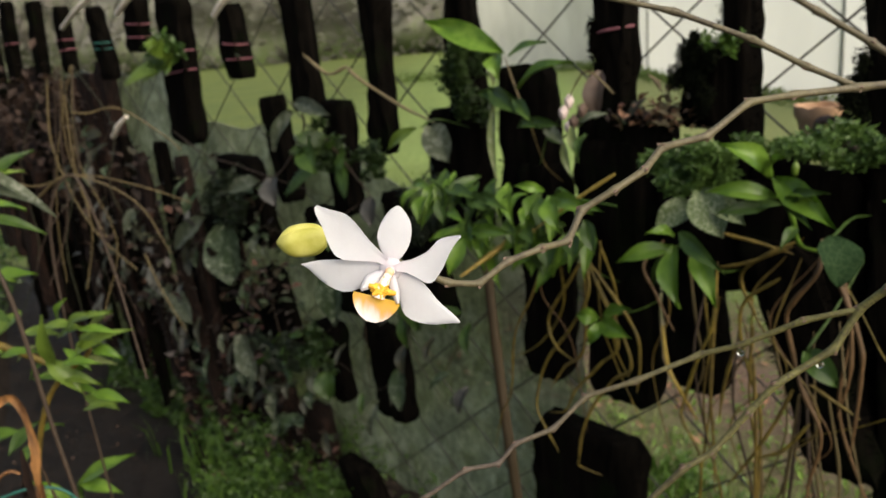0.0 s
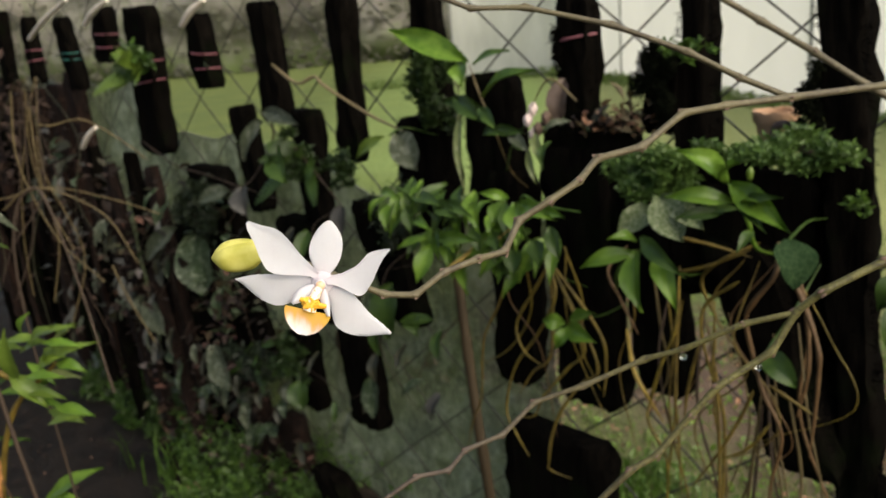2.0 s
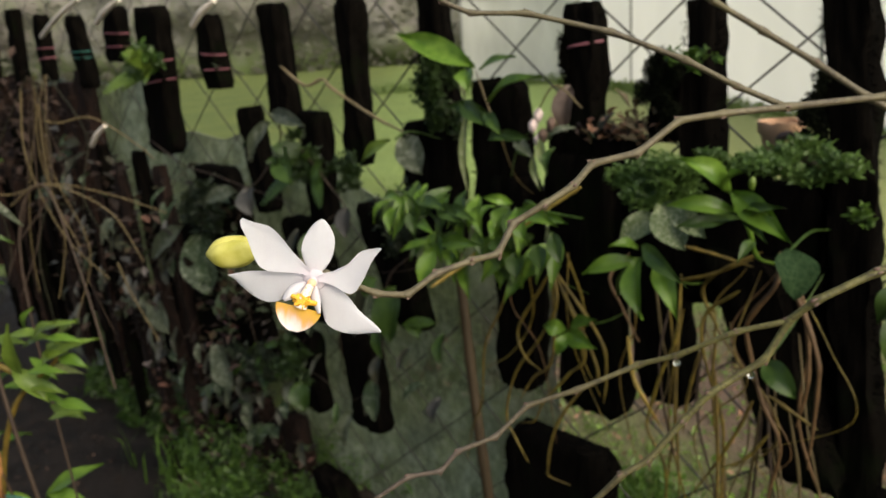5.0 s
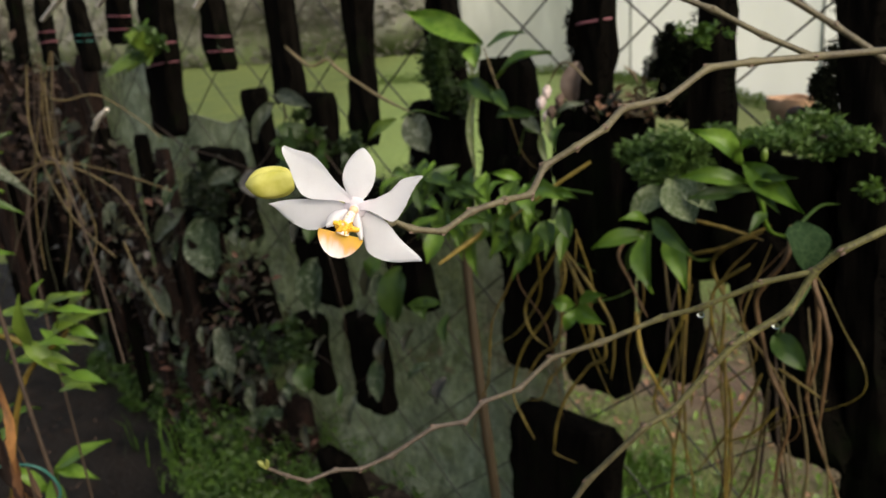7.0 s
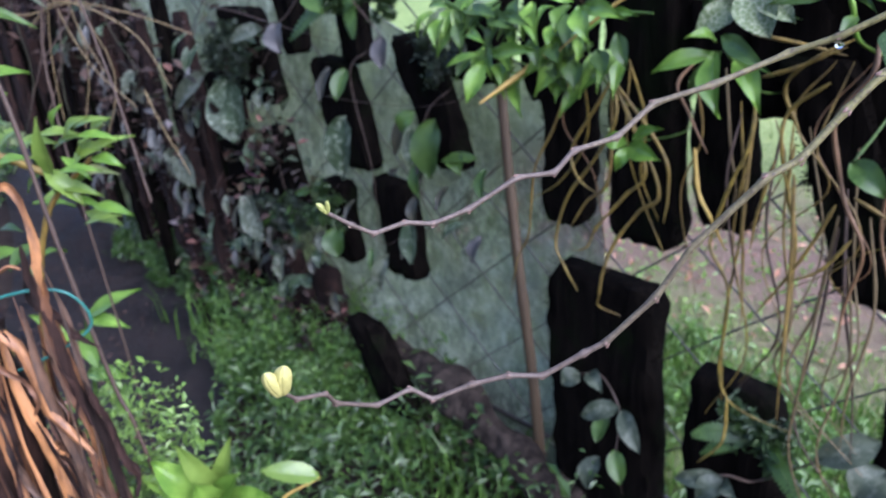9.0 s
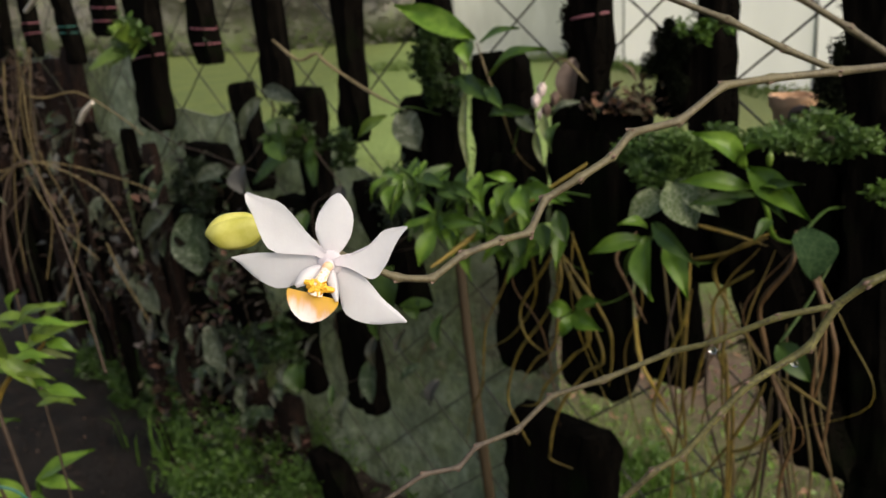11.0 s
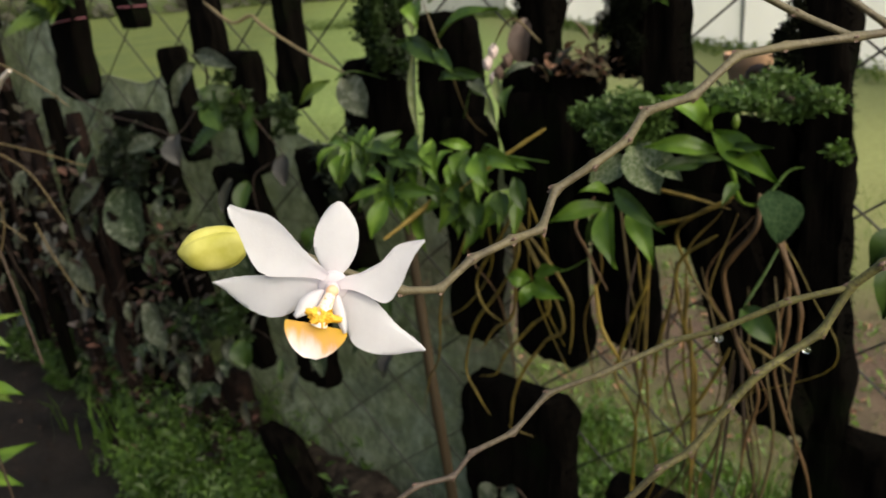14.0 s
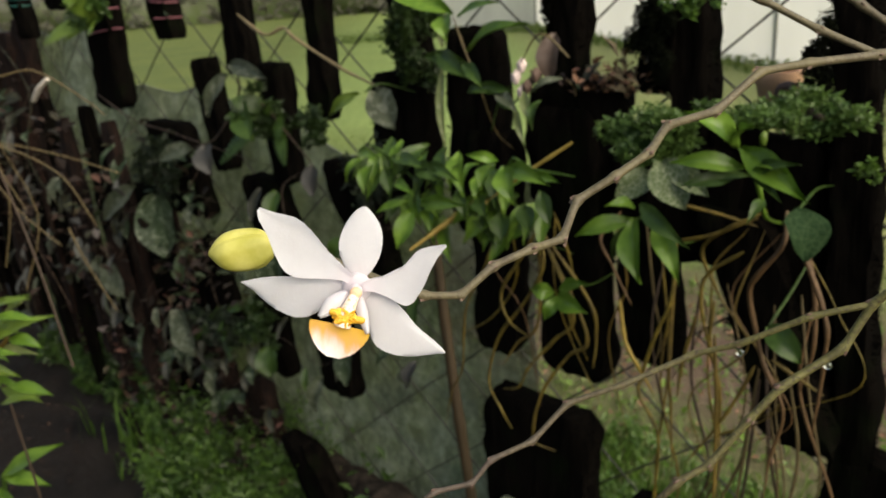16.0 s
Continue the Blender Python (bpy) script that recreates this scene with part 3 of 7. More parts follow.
def shade_house():
    """Its long side runs away from the fence; its end wall closes the view across the lawn."""
    e = thing("shade_house", (3.4, 12, 0), "long shade house walled with white netting on grey poles", "shade house")
    corner = Vector((2.5, 19.0, 0))
    side = [corner + Vector((0.56, -2.95, 0)) * k for k in range(6)]
    end = [corner + Vector((-2.6 * k, 0.25 * k, 0)) for k in range(2)]
    for line, cloth in ((side, "white"), (end, "grey_cloth")):
        for a, b in zip(line, line[1:]):
            out = Vector((b.y - a.y, a.x - b.x, 0)).normalized() * 0.05
            bm = bmesh.new()
            rows = []
            for k in range(9):
                z = 0.03 + k * 0.46
                rows.append([bm.verts.new(a.lerp(b, 0.01 + 0.98 * j / 16) + out * (math.sin(math.pi * j / 16) + 0.6 * noise.noise((a.x + j * 0.4, z, a.y))) + Vector((0, 0, z))) for j in range(17)])
            for p, q in zip(rows, rows[1:]):
                for j in range(16):
                    bm.faces.new((p[j], p[j + 1], q[j + 1], q[j]))
            part("net_panel", bm, cloth, e)
    for p in side + end[1:]:
        part("pole", tube(bmesh.new(), [p, p + Vector((0, 0, 3.8))], 0.03), "pole", e)
    for line in (side, end):
        for z in (0.04, 1.9, 3.7):
            part("rail", tube(bmesh.new(), [line[0] + Vector((0, 0, z)), line[-1] + Vector((0, 0, z))], 0.02), "pole", e)


shade_house()


def house_grass():
    rng = random.Random(15)

    def place():
        if rng.random() < 0.35:
            return (rng.uniform(-2.5, 2.5), 18.9 + rng.uniform(-0.6, 0.2), rng.random() ** 2 * 0.16)
        k = rng.random() ** 0.7
        return (5.3 - 2.8 * k - rng.random() ** 2 * 0.5, 4.5 + 14.5 * k, rng.random() ** 2 * 0.12)

    verts, faces = leaf_cards(rng, 6000, place, 0.09, 0.8)
    cloud("house_grass", verts, faces, "blade", None, "long soft grass at the foot of the shade house", "grass")


house_grass()


def woods():
    """A bank of trees, mist painted into its colours, that closes the lawn: a lumpy wall of foliage with loose leaves
    before it.
    """
    bm = bmesh.new()
    rows = []
    for k in range(25):
        z = -0.2 + 8.0 * k / 24
        rows.append([bm.verts.new((x, 33 + 1.6 * noise.noise((x * 0.35, z * 0.5, 1)) + 0.6 * noise.noise((x * 1.3, z * 1.5, 4)), z + (1.4 * noise.noise((x * 0.3, 0, 0)) if k == 24 else 0))) for x in (-60 + 0.6 * i for i in range(151))])
    for a, b in zip(rows, rows[1:]):
        for j in range(150):
            bm.faces.new((a[j], a[j + 1], b[j + 1], b[j]))
    tagged(part("backdrop", bm, "mist_woods"), "bank of distant trees with mist painted into its grey-green", "woods", kind="structure")
    rng = random.Random(5)

    def place():
        x = rng.uniform(-45, 16)
        return (x, 31.5 + rng.uniform(0, 1.5), rng.uniform(0, 1) ** 1.5 * (3.0 + 2.5 * noise.noise((x * 0.4, 0, 0))))

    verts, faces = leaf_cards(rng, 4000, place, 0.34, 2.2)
    cloud("far_woods", verts, faces, "woods", None, "leaves at the edge of the woods, greyed with painted mist", "woods")


woods()


# ---- the fence: wire, net, stake ----
def chain_link():
    e = thing("chain_link_fence", W(2, 0), "weathered chain-link fence hung with plants", "fence")
    rng = random.Random(11)
    bm = bmesh.new()
    step, lo, hi = 0.265, 0.12, 1.95
    for sign in (1, -1):
        for i in range(-16, 34):
            u0 = 1.401 - sign * 1.115 * 1.25 + (i - 6) * step
            pts = []
            for k in range(28):
                z = lo + (hi - lo) * k / 27
                u = u0 + sign * (z - lo) * 1.25
                if -1.2 <= u <= 6.0:
                    pts.append(W(u + 0.006 * noise.noise((u0, z * 3, sign)), z, 0.003 * sign + 0.004 * noise.noise((u0, z * 2, 5))))
            if len(pts) > 1:
                tube(bm, pts, 0.0019, 5)
    ob = part("wire_mesh", bm, "wire", e)
    ob["kind"] = "stuff"
    for u in (-1.2, 6.0):
        part("post", tube(bmesh.new(), [W(u, 0, -0.02), W(u, 2.0, -0.02)], 0.03, 12), "wire", e)
    for z in (0.12, 1.95):
        part("rail", tube(bmesh.new(), [W(-1.2, z, -0.02), W(6.0, z, -0.02)], 0.006, 6), "wire", e)


chain_link()


def shade_net():
    e = thing("shade_net", W(1.6, 0.5), "sagging grey-green shade net tied behind the wire", "net")
    bm = bmesh.new()
    rows, hem = [], []
    for k in range(45):
        z = 0.03 + 1.06 * k / 44
        row = []
        for i in range(220):
            u = 0.98 + 2.9 * i / 219
            top = 0.13 * noise.noise((u * 4, 0, 0)) - 0.1 * min(1.0, max(0.0, (1.75 - u) * 5)) + 0.02 * min(1.0, max(0.0, u - 1.9)) + 0.17 * min(1.0, max(0.0, (u - 2.55) * 4))
            fold = 0.012 * noise.ridged_multi_fractal((u * 3 + z * 4, z * 1.2 - u, 2), 1.0, 2.0, 3, 0.9, 2.0)
            row.append(bm.verts.new(W(u, z + top * k / 44, -0.075 + fold + 0.045 * noise.noise((u * 2.2, z * 2.5, 3)) + 0.05 * (1 - k / 44) ** 4)))
        rows.append(row)
    hem = [v.co.copy() for v in rows[-1]]
    for a, b in zip(rows, rows[1:]):
        for j in range(219):
            bm.faces.new((a[j], a[j + 1], b[j + 1], b[j]))
    part("net_sheet", bm, "net", e)
    part("hem_cord", tube(bmesh.new(), hem, 0.0025, 6), "net_cord", e, "thin grey cord along the hem")


shade_net()
e = thing("bamboo_stake", W(1.05, 0, 0.05), "thin brown bamboo stake standing against the fence", "stake")
part("pole", line_tube([W(1.045, -0.02, 0.06), W(1.08, 0.3, 0.05), W(1.12, 0.6, 0.045), W(1.155, 0.9, 0.035), W(1.18, 1.25, 0.03)], lambda s: 0.0125 - 0.003 * s + 0.0015 * (abs((s * 5) % 1 - 0.5) > 0.46), 10, 8), "stake", e)


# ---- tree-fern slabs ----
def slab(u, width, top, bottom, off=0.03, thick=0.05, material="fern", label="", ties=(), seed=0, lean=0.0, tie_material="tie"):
    """A rough slab of black tree-fern fibre, hung upright on the wire."""
    rng = random.Random(seed + int(u * 977) + int(top * 331))
    mid = W(u, (top + bottom) / 2, off + thick / 2)
    e = thing("tree_fern_mount", mid, label or "rough black slab of tree-fern fibre hung on the fence", "plant mount", "fern slabs on the fence")
    bm = bmesh.new()
    nu, nz, no = 8, max(10, int((top - bottom) / 0.016)), 3
    ring = [(i / nu - 0.5, 0.5) for i in range(nu)] + [(0.5, 0.5 - i / no) for i in range(no)]
    ring += [(0.5 - i / nu, -0.5) for i in range(nu)] + [(-0.5, -0.5 + i / no) for i in range(no)]
    rows = []
    for k in range(nz + 1):
        s = k / nz
        z = bottom + (top - bottom) * s
        shrink = min(1.0, 0.84 + 0.16 * min(s, 1 - s) / 0.05) if min(s, 1 - s) < 0.05 else 1.0
        row = []
        for a, b in ring:
            corner = 1 - 0.04 * (abs(a) > 0.49 and abs(b) > 0.49)
            q = Vector((u * 9 + a * width * 60, z * 26, b * 3 + seed))
            r = 0.009 * noise.noise(q) + 0.013 * noise.noise(q * 0.3)
            r2 = 0.007 * noise.noise(q + Vector((7, 3, 1)))
            row.append(bm.verts.new(W(u + lean * (z - bottom) + a * width * corner * shrink + (r if abs(a) > 0.49 else 0), z + 0.009 * noise.noise((a * 7, u * 30, seed)) * (k in (0, nz)), off + thick * (0.5 + b * corner * shrink) + (r2 if b > 0.49 else 0))))
        rows.append(row)
    n = len(ring)
    for a, b in zip(rows, rows[1:]):
        for j in range(n):
            bm.faces.new((a[j], a[(j + 1) % n], b[(j + 1) % n], b[j]))
    bm.faces.new(list(reversed(rows[0])))
    bm.faces.new(rows[-1])
    part("slab_body", bm, material, e)
    # loose fibres round the rims
    bm = bmesh.new()
    for _ in range(int((2000 if u < 1.3 else 900) * (top - bottom))):
        z = rng.uniform(bottom, top)
        a = rng.choice((-0.5, 0.5, rng.uniform(-0.5, 0.5)))
        p = W(u + lean * (z - bottom) + a * width * 0.98, z, off + thick * rng.uniform(0.3, 1.0))
        d = W(0, 0, 0) - W(-a * 2 + rng.uniform(-0.6, 0.6), rng.uniform(-1, 1), rng.uniform(-0.6, 0.2))
        tip = p + d.normalized() * rng.uniform(0.003, 0.014)
        w = Vector((0, 0, 0.0009))
        bm.faces.new((bm.verts.new(p - w), bm.verts.new(p + w), bm.verts.new(tip)))
    part("fibre_fringe", bm, material, e)["kind"] = "stuff"
    for z in ties:
        bm = bmesh.new()
        h, w, slope = thick / 2 + 0.008, width / 2 + 0.008, rng.uniform(-0.15, 0.15)
        pts = [W(u + w * math.cos(a) + lean * (z - bottom), z + slope * w * math.cos(a), off + thick / 2 + h * math.sin(a)) for a in (2 * math.pi * k / 16 for k in range(17))]
        tube(bm, pts, 0.0021, 5)
        part("tie", bm, tie_material, e, "faded pink plastic tie" if tie_material == "tie" else "green plastic tie")
    return e


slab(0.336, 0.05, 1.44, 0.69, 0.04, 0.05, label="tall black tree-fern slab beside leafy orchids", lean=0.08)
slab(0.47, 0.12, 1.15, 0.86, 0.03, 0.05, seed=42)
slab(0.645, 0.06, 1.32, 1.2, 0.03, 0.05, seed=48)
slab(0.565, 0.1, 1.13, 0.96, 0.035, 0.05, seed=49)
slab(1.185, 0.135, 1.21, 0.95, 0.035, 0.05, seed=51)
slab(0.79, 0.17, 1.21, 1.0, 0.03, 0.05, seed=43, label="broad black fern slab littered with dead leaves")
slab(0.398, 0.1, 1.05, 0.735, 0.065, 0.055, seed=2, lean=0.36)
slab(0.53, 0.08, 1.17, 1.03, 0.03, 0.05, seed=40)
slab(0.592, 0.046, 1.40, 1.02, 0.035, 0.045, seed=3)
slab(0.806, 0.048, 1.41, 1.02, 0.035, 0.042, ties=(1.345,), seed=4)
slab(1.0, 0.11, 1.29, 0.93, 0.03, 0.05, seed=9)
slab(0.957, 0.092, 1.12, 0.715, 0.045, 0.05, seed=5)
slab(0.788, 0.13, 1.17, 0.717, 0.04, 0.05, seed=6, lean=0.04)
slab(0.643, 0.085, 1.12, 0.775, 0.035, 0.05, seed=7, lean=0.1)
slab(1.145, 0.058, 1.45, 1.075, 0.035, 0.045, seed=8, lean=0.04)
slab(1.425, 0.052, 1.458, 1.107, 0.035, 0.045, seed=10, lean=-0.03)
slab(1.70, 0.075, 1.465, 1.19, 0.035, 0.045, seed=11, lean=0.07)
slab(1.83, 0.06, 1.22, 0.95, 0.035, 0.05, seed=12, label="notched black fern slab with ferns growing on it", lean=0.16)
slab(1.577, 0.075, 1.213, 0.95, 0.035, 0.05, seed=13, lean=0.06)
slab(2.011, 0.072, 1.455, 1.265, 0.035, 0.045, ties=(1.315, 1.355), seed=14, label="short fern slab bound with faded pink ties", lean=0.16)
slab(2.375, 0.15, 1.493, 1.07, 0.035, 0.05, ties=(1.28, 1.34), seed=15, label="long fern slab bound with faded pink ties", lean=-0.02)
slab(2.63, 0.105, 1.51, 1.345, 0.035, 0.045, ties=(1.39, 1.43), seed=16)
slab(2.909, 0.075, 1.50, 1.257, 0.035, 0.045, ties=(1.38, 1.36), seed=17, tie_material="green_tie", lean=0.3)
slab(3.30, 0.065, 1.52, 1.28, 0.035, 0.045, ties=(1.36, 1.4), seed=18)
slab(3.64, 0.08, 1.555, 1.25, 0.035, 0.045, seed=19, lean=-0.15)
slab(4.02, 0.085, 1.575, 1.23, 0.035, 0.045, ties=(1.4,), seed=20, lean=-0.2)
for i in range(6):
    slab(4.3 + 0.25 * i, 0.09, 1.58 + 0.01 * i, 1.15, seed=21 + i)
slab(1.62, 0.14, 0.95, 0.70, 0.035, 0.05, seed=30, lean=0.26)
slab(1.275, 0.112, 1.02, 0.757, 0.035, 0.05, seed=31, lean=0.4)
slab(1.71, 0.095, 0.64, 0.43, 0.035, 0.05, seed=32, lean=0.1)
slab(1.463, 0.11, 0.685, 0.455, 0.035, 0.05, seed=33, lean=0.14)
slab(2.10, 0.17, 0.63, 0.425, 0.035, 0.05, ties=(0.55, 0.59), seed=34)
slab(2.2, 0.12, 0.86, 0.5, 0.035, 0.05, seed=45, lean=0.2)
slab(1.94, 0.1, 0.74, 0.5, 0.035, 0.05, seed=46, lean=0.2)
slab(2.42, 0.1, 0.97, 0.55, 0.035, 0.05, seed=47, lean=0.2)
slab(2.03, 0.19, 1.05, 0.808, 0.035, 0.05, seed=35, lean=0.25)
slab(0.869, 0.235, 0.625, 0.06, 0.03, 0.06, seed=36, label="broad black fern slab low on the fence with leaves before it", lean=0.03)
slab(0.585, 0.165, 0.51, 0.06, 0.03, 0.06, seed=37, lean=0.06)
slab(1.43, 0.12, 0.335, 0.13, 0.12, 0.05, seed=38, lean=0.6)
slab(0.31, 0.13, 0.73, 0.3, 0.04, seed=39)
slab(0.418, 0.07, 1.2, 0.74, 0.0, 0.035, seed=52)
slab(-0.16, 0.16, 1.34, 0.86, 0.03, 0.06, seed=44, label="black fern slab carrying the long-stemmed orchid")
for i, (u, top) in enumerate(((1.8, 0.36), (1.9, 0.30), (1.99, 0.4), (2.08, 0.34))):
    slab(u, 0.085, top, 0.03, 0.03, 0.05, "old", "weathered brown fern slab low against the net", seed=120 + i, lean=0.15)
# the far end: brown slabs crowded edge to edge
rng = random.Random(21)
for i in range(40):
    u = 2.12 + 0.058 * i + rng.uniform(-0.03, 0.03)
    top = rng.uniform(0.6, 1.12)
    bottom = rng.uniform(0.06, 0.4)
    slab(u, rng.uniform(0.018, 0.06), top, bottom, rng.uniform(0.0, 0.12), rng.uniform(0.02, 0.045), "fern" if i % 5 in (1, 3) else "old", "weathered brown fern slab crowded among others", seed=50 + i, lean=rng.uniform(0.02, 0.3))


for i in range(11):
    u = 3.05 + 0.21 * i
    slab(u, rng.uniform(0.08, 0.15), rng.uniform(1.15, 1.32), rng.uniform(0.3, 0.5), -0.02, 0.05, "old", "weathered brown fern slab crowded among others", seed=90 + i, lean=rng.uniform(-0.05, 0.1))


# ---- the orchid: stems, flower, buds ----
orchid = thing("orchid", (0.85, 0.62, 1.20), "white orchid flower with yellow bud on long bare branching stems", "orchid")
SOURCE = (0.85, 0.62, 1.20)


def knotted(pts, r0, r1, name, material, label="", lumps=True, steps=7):
    """A stem that swells at its joints, and a dry bract at each."""
    n = len(pts) - 1
    q = spline(pts, steps, 0.14)

    def radius(s):
        r = r0 + (r1 - r0) * s
        d = abs(s * n - round(s * n))
        return r * (1 + ((0.34 if r > 0.0016 else 0.5) * math.exp(-((d / 0.1) ** 2)) if lumps and 0 < round(s * n) < n else 0))

    ob = part(name, tube(bmesh.new(), q, radius, 10), material, orchid, label)
    for k in range(1, n):
        if not lumps or r0 + (r1 - r0) * k / n < 0.0009:
            continue
        p, way = q[k * steps], (q[k * steps + 1] - q[k * steps - 1]).normalized()
        side = (q[k * steps] * 2 - q[(k - 1) * steps] - q[(k + 1) * steps]) + Vector((rnd.uniform(-1, 1), -1.2, rnd.uniform(-1, 1))) * 0.003
        side = (side - way * side.dot(way)).normalized()
        r = (r0 + (r1 - r0) * k / n) * rnd.uniform(0.9, 1.1)
        bm = bmesh.new()
        across = way.cross(side)
        for turn_, reach in ((0.0, 1.0), (rnd.uniform(0.9, 1.5) * rnd.choice((1, -1)), 0.7)):
            out = side * math.cos(turn_) + across * math.sin(turn_)
            blade_grid(bm, p + out * r * 0.85 - way * r * 0.9, p + out * r * (1.3 + 0.35 * reach) + way * r * 1.1 * reach, [r * 0.62 * a for a in LANCE], [r * 0.62 * a for a in LANCE], r * 0.15, -r * 0.55, out, 0.0004, 4)
        part("bract", bm, "bract", ob, "papery brown bract")
    return ob


part("rhizome", line_tube([SOURCE, (0.875, 0.645, 1.185), (0.905, 0.68, 1.17), (0.925, 0.70, 1.15)], lambda s: 0.007 - 0.002 * s, 9), "root", orchid, "knobbly rootstock on the mount")
MAIN = [SOURCE, (0.6, 0.6, 1.30), (0.4, 0.525, 1.335), (0.310, 0.497, 1.337), (0.247, 0.475, 1.337), (0.21, 0.463, 1.337), (0.185, 0.453, 1.336), (0.161, 0.437, 1.3235), (0.136, 0.42, 1.322), (0.125, 0.405, 1.315), (0.111, 0.4, 1.308), (0.096, 0.398, 1.300), (0.088, 0.384, 1.290), (0.076, 0.375, 1.290), (0.061, 0.365, 1.288), (0.049, 0.353, 1.283), (0.037, 0.347, 1.286), (0.018, 0.342, 1.297), (-0.002, 0.338, 1.31)]
knotted(MAIN, 0.0021, 0.00125, "main_stem", "stem", "long olive-brown knotted flower stem")
UPPER = [(0.247, 0.475, 1.337), (0.222, 0.48, 1.349), (0.196, 0.485, 1.364), (0.158, 0.495, 1.381), (0.112, 0.5, 1.394), (0.082, 0.5, 1.396), (0.067, 0.5, 1.403), (0.045, 0.5, 1.43)]
knotted(UPPER, 0.0017, 0.0013, "side_stem", "stem")
HIGH = [(0.62, 0.62, 1.24), (0.45, 0.67, 1.275), (0.384, 0.68, 1.316), (0.345, 0.685, 1.344), (0.306, 0.69, 1.37), (0.267, 0.69, 1.395), (0.241, 0.69, 1.412), (0.2, 0.69, 1.45)]
knotted([SOURCE] + HIGH, 0.003, 0.0022, "side_stem", "stem")
MID = [(0.257, 0.45, 1.238), (0.246, 0.456, 1.223), (0.22, 0.462, 1.216), (0.189, 0.47, 1.2), (0.169, 0.478, 1.192), (0.132, 0.475, 1.179), (0.103, 0.472, 1.172), (0.083, 0.46, 1.159), (0.061, 0.45, 1.156), (0.051, 0.445, 1.147), (0.033, 0.44, 1.147), (0.009, 0.432, 1.135), (-0.008, 0.425, 1.131), (-0.021, 0.42, 1.134), (-0.035, 0.413, 1.132), (-0.044, 0.407, 1.139), (-0.053, 0.402, 1.147)]
knotted(MID[1:], 0.0017, 0.0010, "side_stem", "twig", "thin bare twig with a green shoot tip")
LOW = [SOURCE, (0.55, 0.52, 1.26), (0.36, 0.46, 1.265), (0.29, 0.452, 1.25), (0.257, 0.45, 1.236), (0.246, 0.456, 1.223), (0.233, 0.454, 1.202), (0.203, 0.452, 1.184), (0.188, 0.45, 1.169), (0.168, 0.447, 1.147), (0.153, 0.446, 1.139), (0.12, 0.448, 1.104), (0.102, 0.448, 1.076), (0.077, 0.449, 1.05), (0.066, 0.449, 1.044), (0.043, 0.448, 1.031), (0.025, 0.446, 1.033), (0.005, 0.445, 1.029), (-0.017, 0.442, 1.022), (-0.029, 0.44, 1.03), (-0.046, 0.43, 1.027), (-0.063, 0.41, 1.042), (-0.065, 0.4, 1.054), (-0.075, 0.385, 1.061), (-0.078, 0.375, 1.071)]
knotted(LOW, 0.0024, 0.0010, "side_stem", "twig", "bare knotted twig with a yellow bud at its end")

# the flower stands in its own frame: right, up and towards the viewer
RIGHT = Vector((0.998, 0.01, -0.063)).normalized()
FRONT = Vector((0.03, -0.954, 0.295)).normalized()
UP = FRONT.cross(RIGHT).normalized()
RIGHT = UP.cross(FRONT)
turn = Matrix((RIGHT, UP, FRONT)).transposed().to_4x4()
FLOWER = Matrix.Translation((0.0195, 0.308, 1.305)) @ turn
MM = 0.001


def in_flower(name, bm, material, parent, label=""):
    ob = part(name, bm, material, None, label)
    ob.parent = parent
    return ob


def lump(centre, radii, rough=0.0, detail=2, scale=1.0, stretch=None):
    bm = bmesh.new()
    bmesh.ops.create_icosphere(bm, subdivisions=detail, radius=1)
    for v in bm.verts:
        k = 1 + rough * noise.noise(v.co * scale)
        v.co = Vector(centre) * MM + Vector([c * r * MM * k for c, r in zip(v.co, radii)])
    return bm


column = part("flower", lump((0, -0.8, 1.4), (2.0, 2.1, 2.0), 0.06, 3, 2.0), "petal", None, "open white flower with orange lip")
column.parent = orchid
column.matrix_parent_inverse = orchid.matrix_basis.inverted()
column.matrix_basis = FLOWER


in_flower("hub", lump((0.3, 0.2, -1.2), (4.2, 4.0, 1.3), 0.05, 3, 2.0), "petal", column, "white heart of the flower")
AT = (0, 0.05, 0.12, 0.2, 0.3, 0.4, 0.5, 0.6, 0.7, 0.8, 0.88, 0.94, 0.98, 1.0)


def tepal(name, base, tip, left, right, bend, cup, label, wave=0.3):
    """A petal or sepal: half widths in millimetres along its axis."""
    bm = bmesh.new()
    grid = [k / 36 for k in range(37)]
    shape = []
    for side in (left, right):
        w = np.interp(grid, AT, side)
        for _ in range(2):
            w[1:-1] = 0.25 * w[:-2] + 0.5 * w[1:-1] + 0.25 * w[2:]
        shape.append([MM * (float(v) + 0.05 * math.sin(1.9 * k + 3 * len(shape))) for k, v in enumerate(w)])
    left, right = shape
    blade_grid(bm, [c * MM for c in base], [c * MM for c in tip], left, right, bend * MM, cup * MM, (0, 0, 1), 0.0003, 12, wave * MM)
    return in_flower(name, bm, "petal", column, label)


